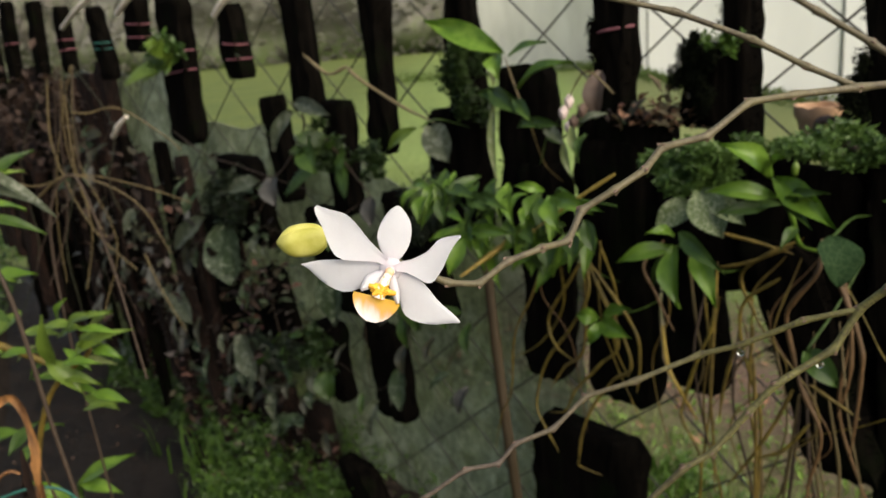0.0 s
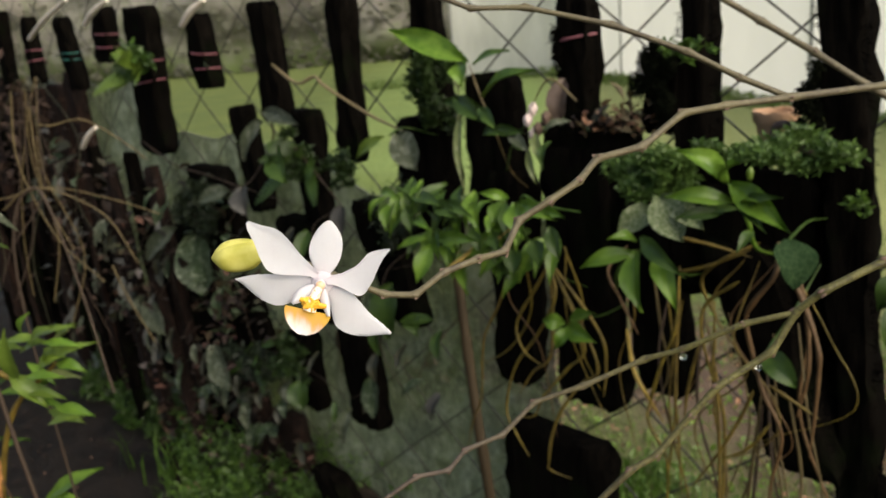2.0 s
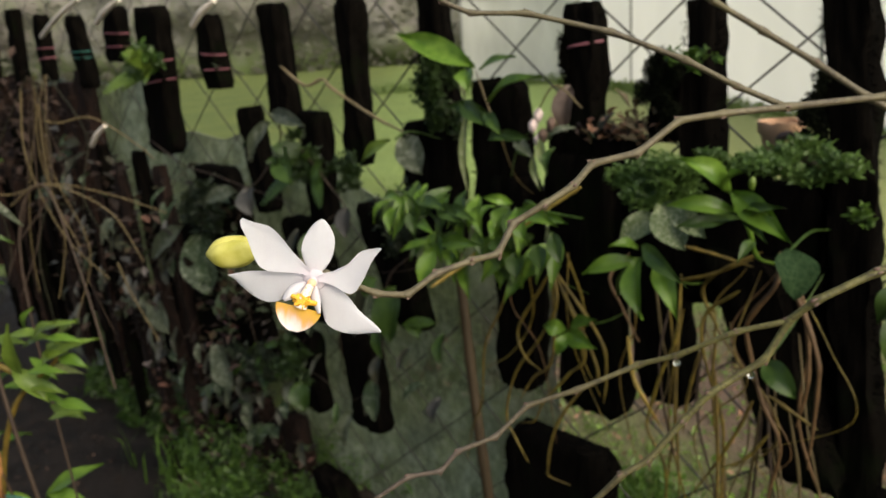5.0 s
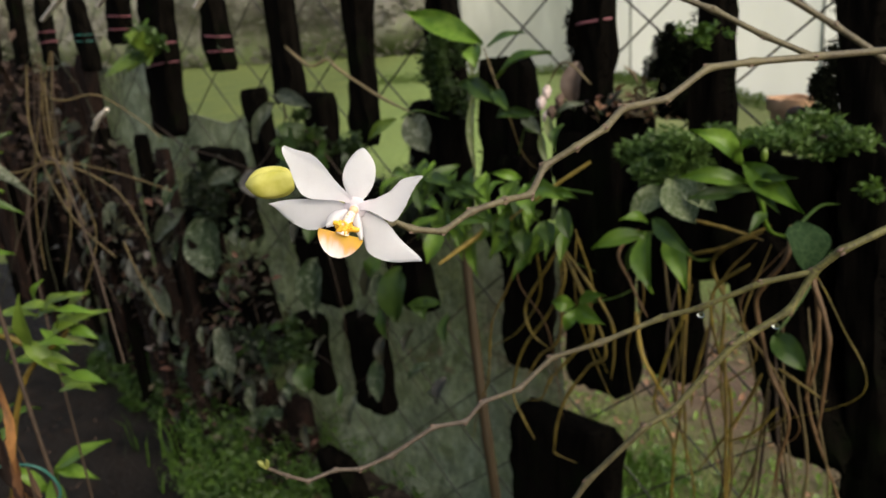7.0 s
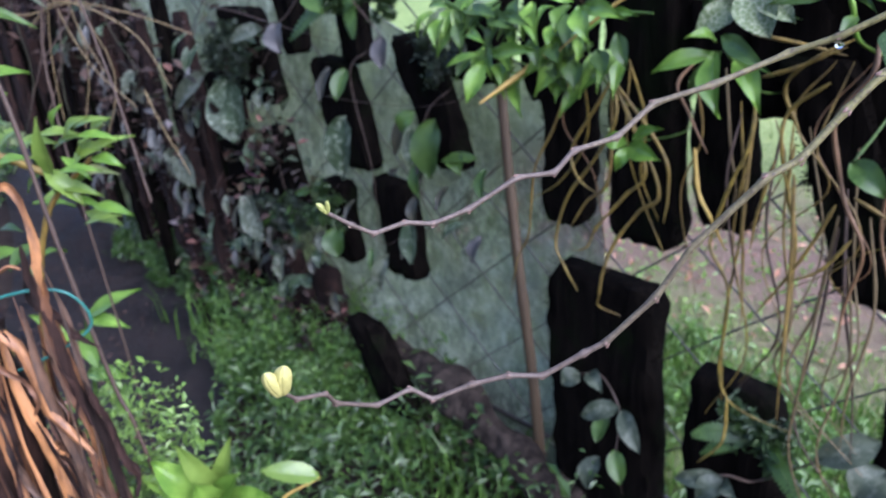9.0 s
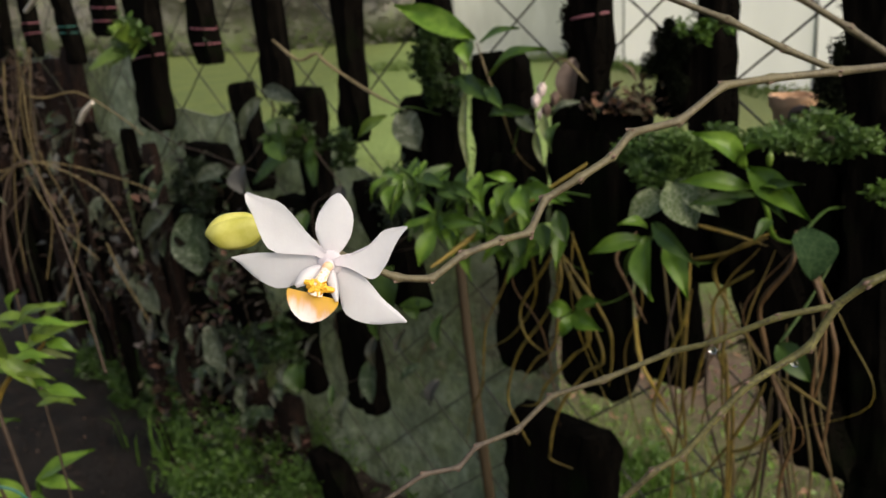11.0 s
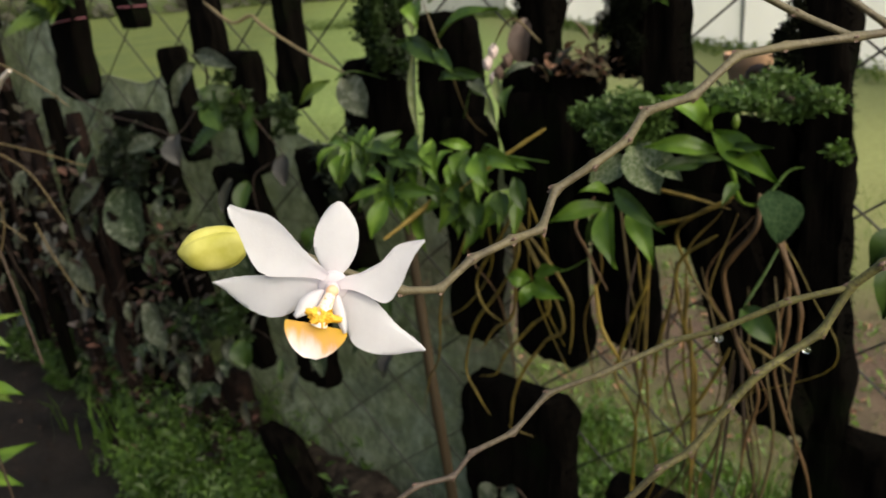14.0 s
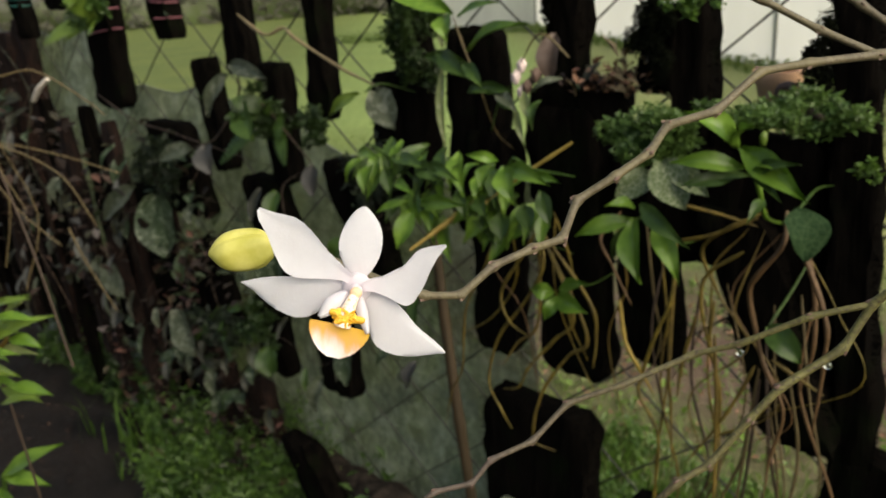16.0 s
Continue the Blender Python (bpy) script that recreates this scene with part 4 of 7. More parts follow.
tepal("sepal", (-0.6, 2.0, -1.5), (2.4, 22.4, -5.0), (0.8, 1.4, 2.4, 3.6, 4.8, 5.5, 5.6, 5.4, 4.9, 4.1, 3.2, 2.4, 1.4, 0.8), (1.9, 2.6, 3.9, 4.8, 5.7, 6.2, 6.3, 6.2, 5.7, 4.7, 3.4, 2.3, 1.3, 0.7), 0.6, -0.5, "white upright sepal", 0.2)
tepal("sepal", (0.1, -1.1, -1.5), (24.3, -18.8, -5.0), (1.0, 1.4, 2.7, 3.4, 4.0, 3.6, 2.9, 1.9, 1.4, 1.2, 1.0, 0.7, 0.5, 0.3), (0.8, 1.0, 2.0, 3.8, 6.9, 9.2, 9.3, 8.6, 7.3, 5.4, 3.3, 1.8, 0.9, 0.5), 1.0, -0.6, "white drooping sepal")
tepal("sepal", (-1.4, 0.1, -1.5), (-32.2, 1.7, -5.0), (0.8, 1.2, 2.6, 4.6, 7.5, 8.8, 8.9, 7.9, 6.5, 4.4, 2.3, 1.0, 0.5, 0.2), (1.1, 1.1, 1.9, 2.8, 2.7, 2.6, 2.4, 2.3, 2.1, 1.7, 1.2, 0.7, 0.4, 0.2), 1.0, -0.6, "white pointed sepal")
tepal("petal", (-1.4, 2.5, 0.3), (-25.8, 21.8, 2.0), (1.3, 1.7, 2.8, 4.6, 6.9, 8.9, 9.3, 8.0, 6.3, 4.2, 3.2, 2.3, 1.5, 0.6), (1.3, 1.3, 1.7, 1.9, 2.3, 3.1, 3.9, 4.4, 4.4, 3.0, 1.8, 1.2, 0.9, 0.6), -0.6, 0.5, "broad white petal")
tepal("petal", (1.7, 0.6, 0.3), (24.7, 11.5, 2.0), (0.7, 0.7, 0.9, 0.3, -0.5, -0.6, 0.1, 1.1, 2.2, 1.9, 1.3, 0.8, 0.5, 0.3), (1.6, 2.1, 3.5, 6.0, 10.0, 10.5, 8.9, 7.4, 5.0, 3.0, 1.7, 1.0, 0.6, 0.4), -0.6, 0.5, "broad white petal")
lobe = bmesh.new()
half = [8.0, 8.2, 7.9, 7.3, 6.5, 5.5, 4.1, 1.6]
blade_grid(lobe, Vector((-4.0, -9.5, 4.4)) * MM, Vector((-6.0, -18.1, 5.0)) * MM, [a * MM for a in half], [a * MM for a in half], -0.0004, 0.0012, (0.0, 0.0, 1), 0.0007, 12, 0.0002)
in_flower("lip", lobe, "lip", column, "orange lip with a white rim")
for base, tip, l, r in (((-2.2, -0.8, 2.5), (-9.2, -7.0, 6.5), (0.8, 1.4, 1.8, 2.0, 2.1, 1.8, 1.2, 0.5), (0.8, 1.6, 2.2, 2.5, 2.5, 2.1, 1.4, 0.6)), ((1.4, -2.2, 2.5), (3.4, -11.6, 6.5), (0.8, 1.0, 1.1, 1.2, 1.2, 1.0, 0.8, 0.4), (0.8, 1.6, 2.0, 2.0, 1.8, 1.4, 1.0, 0.5))):
    bm = bmesh.new()
    blade_grid(bm, Vector(base) * MM, Vector(tip) * MM, [a * MM for a in l], [a * MM for a in r], 0.0008, -0.001, (0.1, 0, 1), 0.0005, 6)
    in_flower("side_lobe", bm, "petal", column, "small white side lobe of the lip")
bm = bmesh.new()
tube(bm, [Vector(p) * MM for p in ((-0.4, -2.0, 3.2), (-1.4, -4.2, 4.2), (-2.6, -6.6, 4.6), (-3.6, -9.8, 4.4))], lambda s: (1.5 + 0.9 * s) * MM, 10)
in_flower("neck", bm, "speck", column, "pale neck with orange specks")
bm = lump((-2.8, -7.4, 5.4), (2.9, 2.3, 1.5), 0.6, 3, 3.5)
curl = random.Random(8)
for k in range(26):
    a = curl.uniform(0, 2 * math.pi)
    q = Vector((-2.8 + 1.9 * math.cos(a) * curl.random(), -7.2 + 1.5 * math.sin(a) * curl.random(), 5.6))
    d = Vector((math.cos(a) * curl.uniform(0.4, 2.5), math.sin(a) * curl.uniform(0.4, 2.0), curl.uniform(0.3, 1.6)))
    tube(bm, [(q + d * s) * MM for s in (0, 0.5, 0.8, 1.0)], lambda s: (0.5 - 0.28 * s) * MM, 6)
for arm in (((-2.4, -7.2, 5.2), (0.2, -8.0, 5.6), (2.6, -8.4, 5.4)), ((-3.0, -6.8, 5.2), (-5.0, -6.2, 5.6), (-6.6, -5.6, 5.4))):
    tube(bm, [Vector(p) * MM for p in arm], lambda s: (1.2 - 0.5 * s + 0.2 * math.sin(14 * s)) * MM, 8)
in_flower("callus", bm, "callus", column, "wispy warty yellow callus")
in_flower("anther_cap", lump((0.1, -1.0, 3.1), (1.7, 1.6, 1.2), 0.04, 3, 2), "anther", column, "peach anther cap")


def flower_bud(tip, base, radius, label, material="bud"):
    """A plump pointed bud with three seams."""
    tip, base = Vector(tip), Vector(base)
    axis = (tip - base).normalized()
    side = axis.orthogonal().normalized()
    up = axis.cross(side)
    bm = bmesh.new()
    prof = np.interp([k / 24 for k in range(25)], [k / 8 for k in range(9)], (0.5, 0.86, 0.97, 1.0, 1.0, 0.96, 0.85, 0.58, 0.1))
    prof[1:-1] = 0.25 * prof[:-2] + 0.5 * prof[1:-1] + 0.25 * prof[2:]
    rows = []
    for j, r in enumerate(float(v) for v in prof):
        i = j / 3
        p = base + (tip - base) * j / 24
        row = []
        for k in range(72):
            a = 2 * math.pi * k / 72
            seam = abs(((a / (2 * math.pi) * 3 + 0.2 * i / 8) % 1) - 0.5)
            rr = radius * r * (1 - 0.13 * math.exp(-(((0.5 - seam) / 0.05) ** 2)) + 0.05 * math.cos(3 * a) + 0.03 * math.sin(5 * a + 0.5 * i))
            row.append(bm.verts.new(p + (side * math.cos(a) + up * math.sin(a)) * rr))
        rows.append(row)
    for a, b in zip(rows, rows[1:]):
        for k in range(72):
            bm.faces.new((a[k], a[(k + 1) % 72], b[(k + 1) % 72], b[k]))
    bm.faces.new(list(reversed(rows[0])))
    bm.faces.new(rows[-1])
    return part("flower_bud", bm, material, orchid, label)


def fl(x, y, z):
    return FLOWER @ Vector((x * MM, y * MM, z * MM))


flower_bud(fl(-43.2, 9.5, -14), fl(-25.2, 11.2, -16), 0.0061, "plump yellow-green flower bud")
part("pedicel", line_tube([fl(-22.8, 12, -16), fl(-16, 10, -20), fl(-8, 4, -25), (-0.002, 0.338, 1.31)], 0.0013), "bud", orchid)
part("pedicel", line_tube([fl(0, 0, -2), fl(2, -2, -12), fl(6, -6, -24), (0.030, 0.345, 1.29)], 0.0014), "stem", orchid)
# heart-shaped young bud and shoot tip
flower_bud((-0.073, 0.366, 1.090), (-0.078, 0.374, 1.072), 0.0042, "small yellow-green bud", "young_bud")
flower_bud((-0.0805, 0.362, 1.089), (-0.079, 0.373, 1.072), 0.0038, "small yellow-green bud", "young_bud")
flower_bud((-0.057, 0.399, 1.153), (-0.053, 0.402, 1.147), 0.0015, "tiny green shoot", "shoot")
flower_bud((-0.052, 0.399, 1.154), (-0.053, 0.402, 1.147), 0.0012, "tiny green shoot", "shoot")
for p in ((0.1885, 0.4680, 1.1960), (0.2255, 0.4525, 1.1935)):
    bm = bmesh.new()
    bmesh.ops.create_icosphere(bm, subdivisions=2, radius=0.0018)
    for v in bm.verts:
        v.co = v.co * (1 if v.co.z < 0 else 1.25) + Vector(p)
    part("water_drop", bm, "water", orchid, "hanging drop of water")


# ---- plants on the fence ----
def plant(name, base, label, category, group=""):
    return thing(name, W(*base), label, category, group)


def grow(parent, rows, material, shape=LANCE, droop=0.012, fold=0.15, label="", facing=(-0.45, -0.75, 0.55)):
    for u0, z0, o0, u1, z1, o1, w in rows:
        a, b = W(u0, z0, o0), W(u1, z1, o1)
        tilt = Vector(facing) + Vector((rnd.uniform(-0.3, 0.3), rnd.uniform(-0.2, 0.2), rnd.uniform(-0.2, 0.3)))
        leaf(a, b, w, material, parent, shape, droop * rnd.uniform(0.4, 1.4), tilt, fold=fold, label=label)


def strand(parent, pts, radius, material, name="root", wobble=0.004):
    """A root or twig through fence places, thinner to its end."""
    q = [W(*p) + Vector((rnd.uniform(-1, 1), rnd.uniform(-1, 1), rnd.uniform(-1, 1))) * wobble * (0 < i < len(pts) - 1) for i, p in enumerate(pts)]
    return part(name, line_tube(q, lambda s: radius * 0.7 * min(1, 0.45 + 5 * s) * (1.12 - 0.3 * s - 0.55 * s ** 5) * (1 + 0.14 * math.sin(31 * s + radius * 9e3)), 6, 7), material, parent)


spray = plant("climbing_orchid", (0.93, 1.02, 0.2), "leafy orchid with glossy green leaves and hanging roots", "plant")
grow(spray, [(1.001, 1.12, 0.318, 1.023, 1.082, 0.346, 0.014), (0.989, 1.11, 0.318, 0.982, 1.068, 0.346, 0.026), (0.916, 1.061, 0.318, 0.961, 1.042, 0.346, 0.014), (0.908, 1.052, 0.318, 0.919, 0.993, 0.346, 0.031), (0.888, 1.062, 0.318, 0.774, 1.081, 0.346, 0.024), (1.02, 1.125, 0.318, 0.938, 1.128, 0.346, 0.017), (0.936, 1.089, 0.318, 0.871, 1.081, 0.346, 0.017)], "leaf")
grow(spray, [(0.981, 1.103, 0.297, 0.955, 1.06, 0.318, 0.024), (0.969, 1.118, 0.297, 0.869, 1.113, 0.318, 0.022), (0.913, 1.111, 0.297, 0.831, 1.098, 0.318, 0.026), (0.889, 1.116, 0.297, 0.81, 1.104, 0.318, 0.02), (0.835, 1.083, 0.297, 0.802, 1.048, 0.318, 0.02)], "leaf_dark")
strand(spray, [(1.03, 1.135, 0.29), (0.98, 1.118, 0.3), (0.92, 1.095, 0.3), (0.9, 1.06, 0.3), (0.93, 1.02, 0.2), (0.95, 0.98, 0.1)], 0.003, "leaf_dark", "stem")
strand(spray, [(0.84, 1.12, 0.28), (0.87, 1.1, 0.3), (0.9, 1.06, 0.3)], 0.0025, "leaf_dark", "stem")
strand(spray, [(0.78, 1.075, 0.30), (0.841, 1.05, 0.275), (0.889, 0.998, 0.35)], 0.008, "straw", "root", 0.0)
strand(spray, [(0.64, 1.17, 0.29), (0.7, 1.13, 0.3), (0.78, 1.075, 0.30)], 0.0035, "straw", "root", 0.0)
for k in range(24):
    u, z = rnd.uniform(0.84, 1.06), rnd.uniform(1.02, 1.14)
    grow(spray, [(u, z, 0.26, u + rnd.uniform(-0.07, 0.05), z - rnd.uniform(0.015, 0.06), 0.31, rnd.uniform(0.02, 0.032))], rnd.choice(("leaf", "leaf", "leaf_dark")), droop=0.016)
spray = plant("climbing_orchid", (0.76, 1.0, 0.2), "leafy orchid with broad glossy leaves and yellow roots", "plant")
grow(spray, [(0.739, 1.142, 0.318, 0.771, 1.152, 0.346, 0.015), (0.743, 1.136, 0.318, 0.746, 1.106, 0.346, 0.027), (0.725, 1.135, 0.318, 0.689, 1.094, 0.346, 0.032), (0.717, 1.136, 0.318, 0.632, 1.127, 0.346, 0.024), (0.681, 1.128, 0.318, 0.617, 1.133, 0.346, 0.015), (0.771, 1.133, 0.318, 0.777, 1.114, 0.346, 0.011)], "leaf")
grow(spray, [(0.76, 1.059, 0.29, 0.739, 1.023, 0.318, 0.028), (0.721, 1.075, 0.29, 0.689, 1.047, 0.318, 0.027), (0.8, 1.076, 0.29, 0.761, 1.057, 0.318, 0.025), (0.69, 1.1, 0.29, 0.66, 1.06, 0.31, 0.024)], "leaf_dark")
strand(spray, [(0.63, 1.13, 0.3), (0.69, 1.13, 0.3), (0.73, 1.138, 0.3), (0.75, 1.09, 0.28), (0.76, 1.0, 0.2), (0.76, 0.95, 0.12)], 0.003, "leaf_dark", "stem")
for k in range(20):
    u, z = rnd.uniform(0.7, 0.84), rnd.uniform(1.03, 1.12)
    grow(spray, [(u, z, 0.25, u + rnd.uniform(-0.06, 0.05), z - rnd.uniform(0.015, 0.06), 0.3, rnd.uniform(0.02, 0.032))], rnd.choice(("leaf", "leaf", "leaf_dark")), droop=0.016)
for pts in (
    [(0.763, 0.984, 0.247), (0.802, 0.919, 0.247), (0.789, 0.877, 0.247), (0.753, 0.856, 0.247)],
    [(0.72, 0.978, 0.247), (0.764, 0.912, 0.247), (0.816, 0.84, 0.247), (0.834, 0.755, 0.247), (0.818, 0.716, 0.247), (0.794, 0.686, 0.247)],
    [(0.732, 0.886, 0.247), (0.779, 0.844, 0.247), (0.806, 0.795, 0.247)],
    [(0.677, 0.914, 0.247), (0.71, 0.862, 0.247), (0.752, 0.806, 0.247), (0.778, 0.767, 0.247), (0.809, 0.752, 0.247)],
    [(0.651, 0.892, 0.247), (0.684, 0.845, 0.247), (0.718, 0.795, 0.247), (0.74, 0.742, 0.247), (0.751, 0.695, 0.247), (0.775, 0.655, 0.22), (0.745, 0.64, 0.2)],
    [(0.641, 0.936, 0.247), (0.636, 0.886, 0.247), (0.64, 0.838, 0.247)],
):
    strand(spray, [(0.735, 1.03, 0.24)] + pts, 0.0036, "root")
for pts in (
    [(0.8, 1.03, 0.25), (0.84, 0.95, 0.25), (0.88, 0.87, 0.25), (0.9, 0.76, 0.24), (0.95, 0.69, 0.22), (0.99, 0.6, 0.2)],
    [(0.78, 1.04, 0.25), (0.8, 0.93, 0.22), (0.86, 0.85, 0.2), (0.93, 0.8, 0.2)],
    [(0.7, 1.06, 0.25), (0.69, 0.97, 0.23), (0.7, 0.89, 0.22), (0.68, 0.82, 0.2)],
):
    strand(spray, pts, 0.0028, "root")
for k in range(3):
    u = 0.62 + 0.1 * k
    strand(spray, [(u, 1.05, 0.22), (u + rnd.uniform(-0.03, 0.03), 0.95, 0.22), (u + rnd.uniform(-0.05, 0.05), 0.86, 0.21), (u + rnd.uniform(-0.07, 0.07), rnd.uniform(0.7, 0.8), 0.2)], rnd.uniform(0.0014, 0.0024), rnd.choice(("root", "brown_root")), "root", 0.01)

hang = plant("hanging_orchid", (0.54, 1.09, 0.25), "small orchid with drooping bright green leaves", "plant")
grow(hang, [(0.542, 1.087, 0.304, 0.602, 1.066, 0.339, 0.024), (0.538, 1.091, 0.304, 0.509, 1.024, 0.339, 0.032), (0.515, 1.084, 0.304, 0.462, 1.033, 0.339, 0.027), (0.542, 1.101, 0.304, 0.561, 1.11, 0.339, 0.017)], "leaf", droop=0.018)
grow(hang, [(0.531, 1.109, 0.304, 0.45, 1.078, 0.339, 0.022), (0.54, 1.09, 0.29, 0.575, 1.03, 0.3, 0.02)], "leaf_dark")
strand(hang, [(0.53, 1.11, 0.3), (0.54, 1.09, 0.28), (0.56, 1.02, 0.16), (0.56, 1.0, 0.09)], 0.003, "leaf_dark", "stem")
strand(hang, [(0.625, 1.06, 0.2), (0.625, 1.035, 0.247), (0.606, 0.996, 0.247), (0.588, 0.974, 0.247), (0.578, 0.95, 0.247)], 0.003, "brown_root")
strand(hang, [(0.597, 0.954, 0.247), (0.592, 0.898, 0.247), (0.573, 0.862, 0.247), (0.57, 0.8, 0.2)], 0.0042, "straw")
for pts in (
    [(0.527, 0.969, 0.233), (0.55, 0.908, 0.233), (0.565, 0.849, 0.233), (0.57, 0.811, 0.233), (0.543, 0.762, 0.233), (0.556, 0.623, 0.212), (0.547, 0.579, 0.212), (0.509, 0.561, 0.212), (0.453, 0.563, 0.212)],
    [(0.527, 0.874, 0.233), (0.521, 0.812, 0.233), (0.521, 0.717, 0.233)],
    [(0.545, 0.575, 0.212), (0.551, 0.502, 0.212), (0.586, 0.442, 0.212)],
):
    strand(hang, [(0.53, 1.05, 0.22)] * (pts[0][1] > 0.8) + pts, 0.0034, "root")
for k in range(5):
    u, z = 0.49 + 0.024 * k, rnd.uniform(0.98, 1.06)
    n = rnd.uniform(0.2, 0.5)
    strand(hang, [(u, z, 0.2), (u + rnd.uniform(-0.02, 0.03), z - n * 0.35, 0.2), (u + rnd.uniform(-0.03, 0.04), z - n * 0.7, 0.19), (u + rnd.uniform(-0.05, 0.06), z - n, 0.18)], rnd.uniform(0.0014, 0.003), rnd.choice(("root", "dull_root", "root", "brown_root")), "root", 0.008)
sprig = plant("small_orchid", (0.67, 0.95, 0.2), "tiny orchid shoot with a few green leaves", "plant")
grow(sprig, [(0.676, 0.951, 0.276, 0.617, 0.943, 0.29, 0.029), (0.681, 0.954, 0.276, 0.712, 0.957, 0.29, 0.025), (0.671, 0.961, 0.276, 0.616, 0.986, 0.29, 0.021), (0.675, 0.95, 0.27, 0.69, 0.915, 0.29, 0.02)], "leaf")
strand(sprig, [(0.67, 0.96, 0.28), (0.67, 0.95, 0.2), (0.68, 0.94, 0.12)], 0.0022, "leaf_dark", "stem")

upright = plant("upright_orchid", (0.383, 1.11, 0.25), "upright orchid rosette of pointed green leaves with a pale bud", "plant")
grow(upright, [(0.413, 1.192, 0.318, 0.457, 1.23, 0.354, 0.027), (0.408, 1.189, 0.318, 0.377, 1.222, 0.354, 0.022), (0.406, 1.19, 0.318, 0.322, 1.152, 0.354, 0.03), (0.404, 1.169, 0.318, 0.47, 1.175, 0.354, 0.022), (0.389, 1.165, 0.318, 0.343, 1.177, 0.354, 0.018)], "leaf", droop=0.016)
grow(upright, [(0.389, 1.162, 0.318, 0.331, 1.189, 0.354, 0.016), (0.416, 1.156, 0.318, 0.456, 1.152, 0.354, 0.018), (0.381, 1.139, 0.318, 0.382, 1.121, 0.354, 0.013), (0.4, 1.16, 0.31, 0.46, 1.15, 0.33, 0.014), (0.4, 1.18, 0.32, 0.345, 1.15, 0.36, 0.016)], "leaf_dark")
strand(upright, [(0.402, 1.19, 0.322), (0.383, 1.152, 0.325), (0.383, 1.114, 0.3), (0.39, 1.08, 0.2), (0.39, 1.05, 0.12)], 0.0035, "leaf", "stem", 0)
bm = lump((0, 0, 0), (4, 4, 8), 0.2, 2, 2)
bmesh.ops.translate(bm, vec=W(0.382, 1.205, 0.325), verts=bm.verts)
part("pale_bud", bm, "leaf_lime", upright, "pale green young bud")
for pts in (
    [(0.377, 1.077, 0.276), (0.401, 1.043, 0.276), (0.406, 1.011, 0.276), (0.4, 0.966, 0.276), (0.381, 0.931, 0.276), (0.364, 0.877, 0.276), (0.373, 0.813, 0.276), (0.377, 0.755, 0.276)],
    [(0.326, 1.012, 0.276), (0.324, 0.954, 0.276), (0.327, 0.86, 0.276)],
    [(0.35, 1.05, 0.25), (0.338, 0.97, 0.26), (0.35, 0.9, 0.26)],
):
    strand(upright, [(0.383, 1.11, 0.25)] + pts, 0.0042, "brown_root")
for pts in (
    [(0.418, 1.063, 0.276), (0.458, 1.025, 0.276), (0.464, 0.98, 0.276), (0.46, 0.9, 0.25)],
    [(0.378, 0.94, 0.276), (0.318, 0.914, 0.276)],
    [(0.397, 0.927, 0.276), (0.416, 0.876, 0.276), (0.439, 0.824, 0.276), (0.48, 0.763, 0.276)],
    [(0.448, 0.954, 0.276), (0.444, 0.851, 0.276), (0.44, 0.689, 0.276)],
    [(0.375, 0.889, 0.276), (0.407, 0.848, 0.276), (0.439, 0.82, 0.276)],
):
    strand(upright, pts, 0.0034, "root")
for pts in (
    [(0.471, 0.977, 0.233), (0.472, 0.915, 0.233), (0.461, 0.845, 0.233), (0.459, 0.68, 0.233), (0.469, 0.575, 0.212)],
    [(0.494, 0.951, 0.233), (0.514, 0.882, 0.233), (0.517, 0.827, 0.233)],
    [(0.46, 1.0, 0.25), (0.475, 1.05, 0.26), (0.44, 1.09, 0.27), (0.4, 1.11, 0.26)],
    [(0.5, 1.06, 0.27), (0.46, 1.075, 0.27), (0.41, 1.1, 0.26)],
    [(0.51, 1.11, 0.28), (0.46, 1.1, 0.27), (0.41, 1.09, 0.26)],
):
    strand(upright, pts, 0.0034, "root")
for k in range(4):
    u = 0.36 + 0.027 * k
    strand(upright, [(u * 0.7 + 0.12, 1.08, 0.24), (u + rnd.uniform(-0.05, 0.05), 1.0, 0.25), (u + rnd.uniform(-0.07, 0.07), 0.92, 0.25), (u + rnd.uniform(-0.07, 0.07), 0.84, 0.24), (u + rnd.uniform(-0.1, 0.1), rnd.uniform(0.66, 0.8), 0.22)], rnd.uniform(0.001, 0.002), rnd.choice(("root", "brown_root", "root")), "root", 0.012)

for k in range(14):
    u, z = rnd.uniform(0.36, 0.6), rnd.uniform(0.8, 1.0)
    n = rnd.uniform(0.25, 0.45)
    strand(upright, [(u, z, 0.2), (u + rnd.uniform(-0.03, 0.02), z - n * 0.35, 0.21), (u + rnd.uniform(-0.05, 0.04), z - n * 0.7, 0.2), (u + rnd.uniform(-0.07, 0.05), z - n, 0.18)], rnd.uniform(0.0016, 0.0032), rnd.choice(("dull_root", "dull_root", "brown_root", "vine")), "root", 0.012)

jewel = plant("jewel_orchid", (0.37, 1.12, 0.2), "low plant with round dark net-veined leaves", "plant")
grow(jewel, [(0.362, 1.122, 0.276, 0.344, 1.072, 0.297, 0.048)], "leaf_net", OVAL, 0.008, 0.1, facing=(-0.1, -1.0, -0.1))
grow(jewel, [(0.389, 0.974, 0.262, 0.344, 0.945, 0.276, 0.03)], "leaf_dark", OVAL)
strand(jewel, [(0.362, 1.12, 0.275), (0.37, 1.125, 0.2), (0.38, 1.11, 0.12)], 0.0025, "leaf_dark", "stem")
strand(jewel, [(0.389, 0.976, 0.262), (0.39, 1.0, 0.2), (0.385, 1.05, 0.12)], 0.0025, "leaf_dark", "stem")
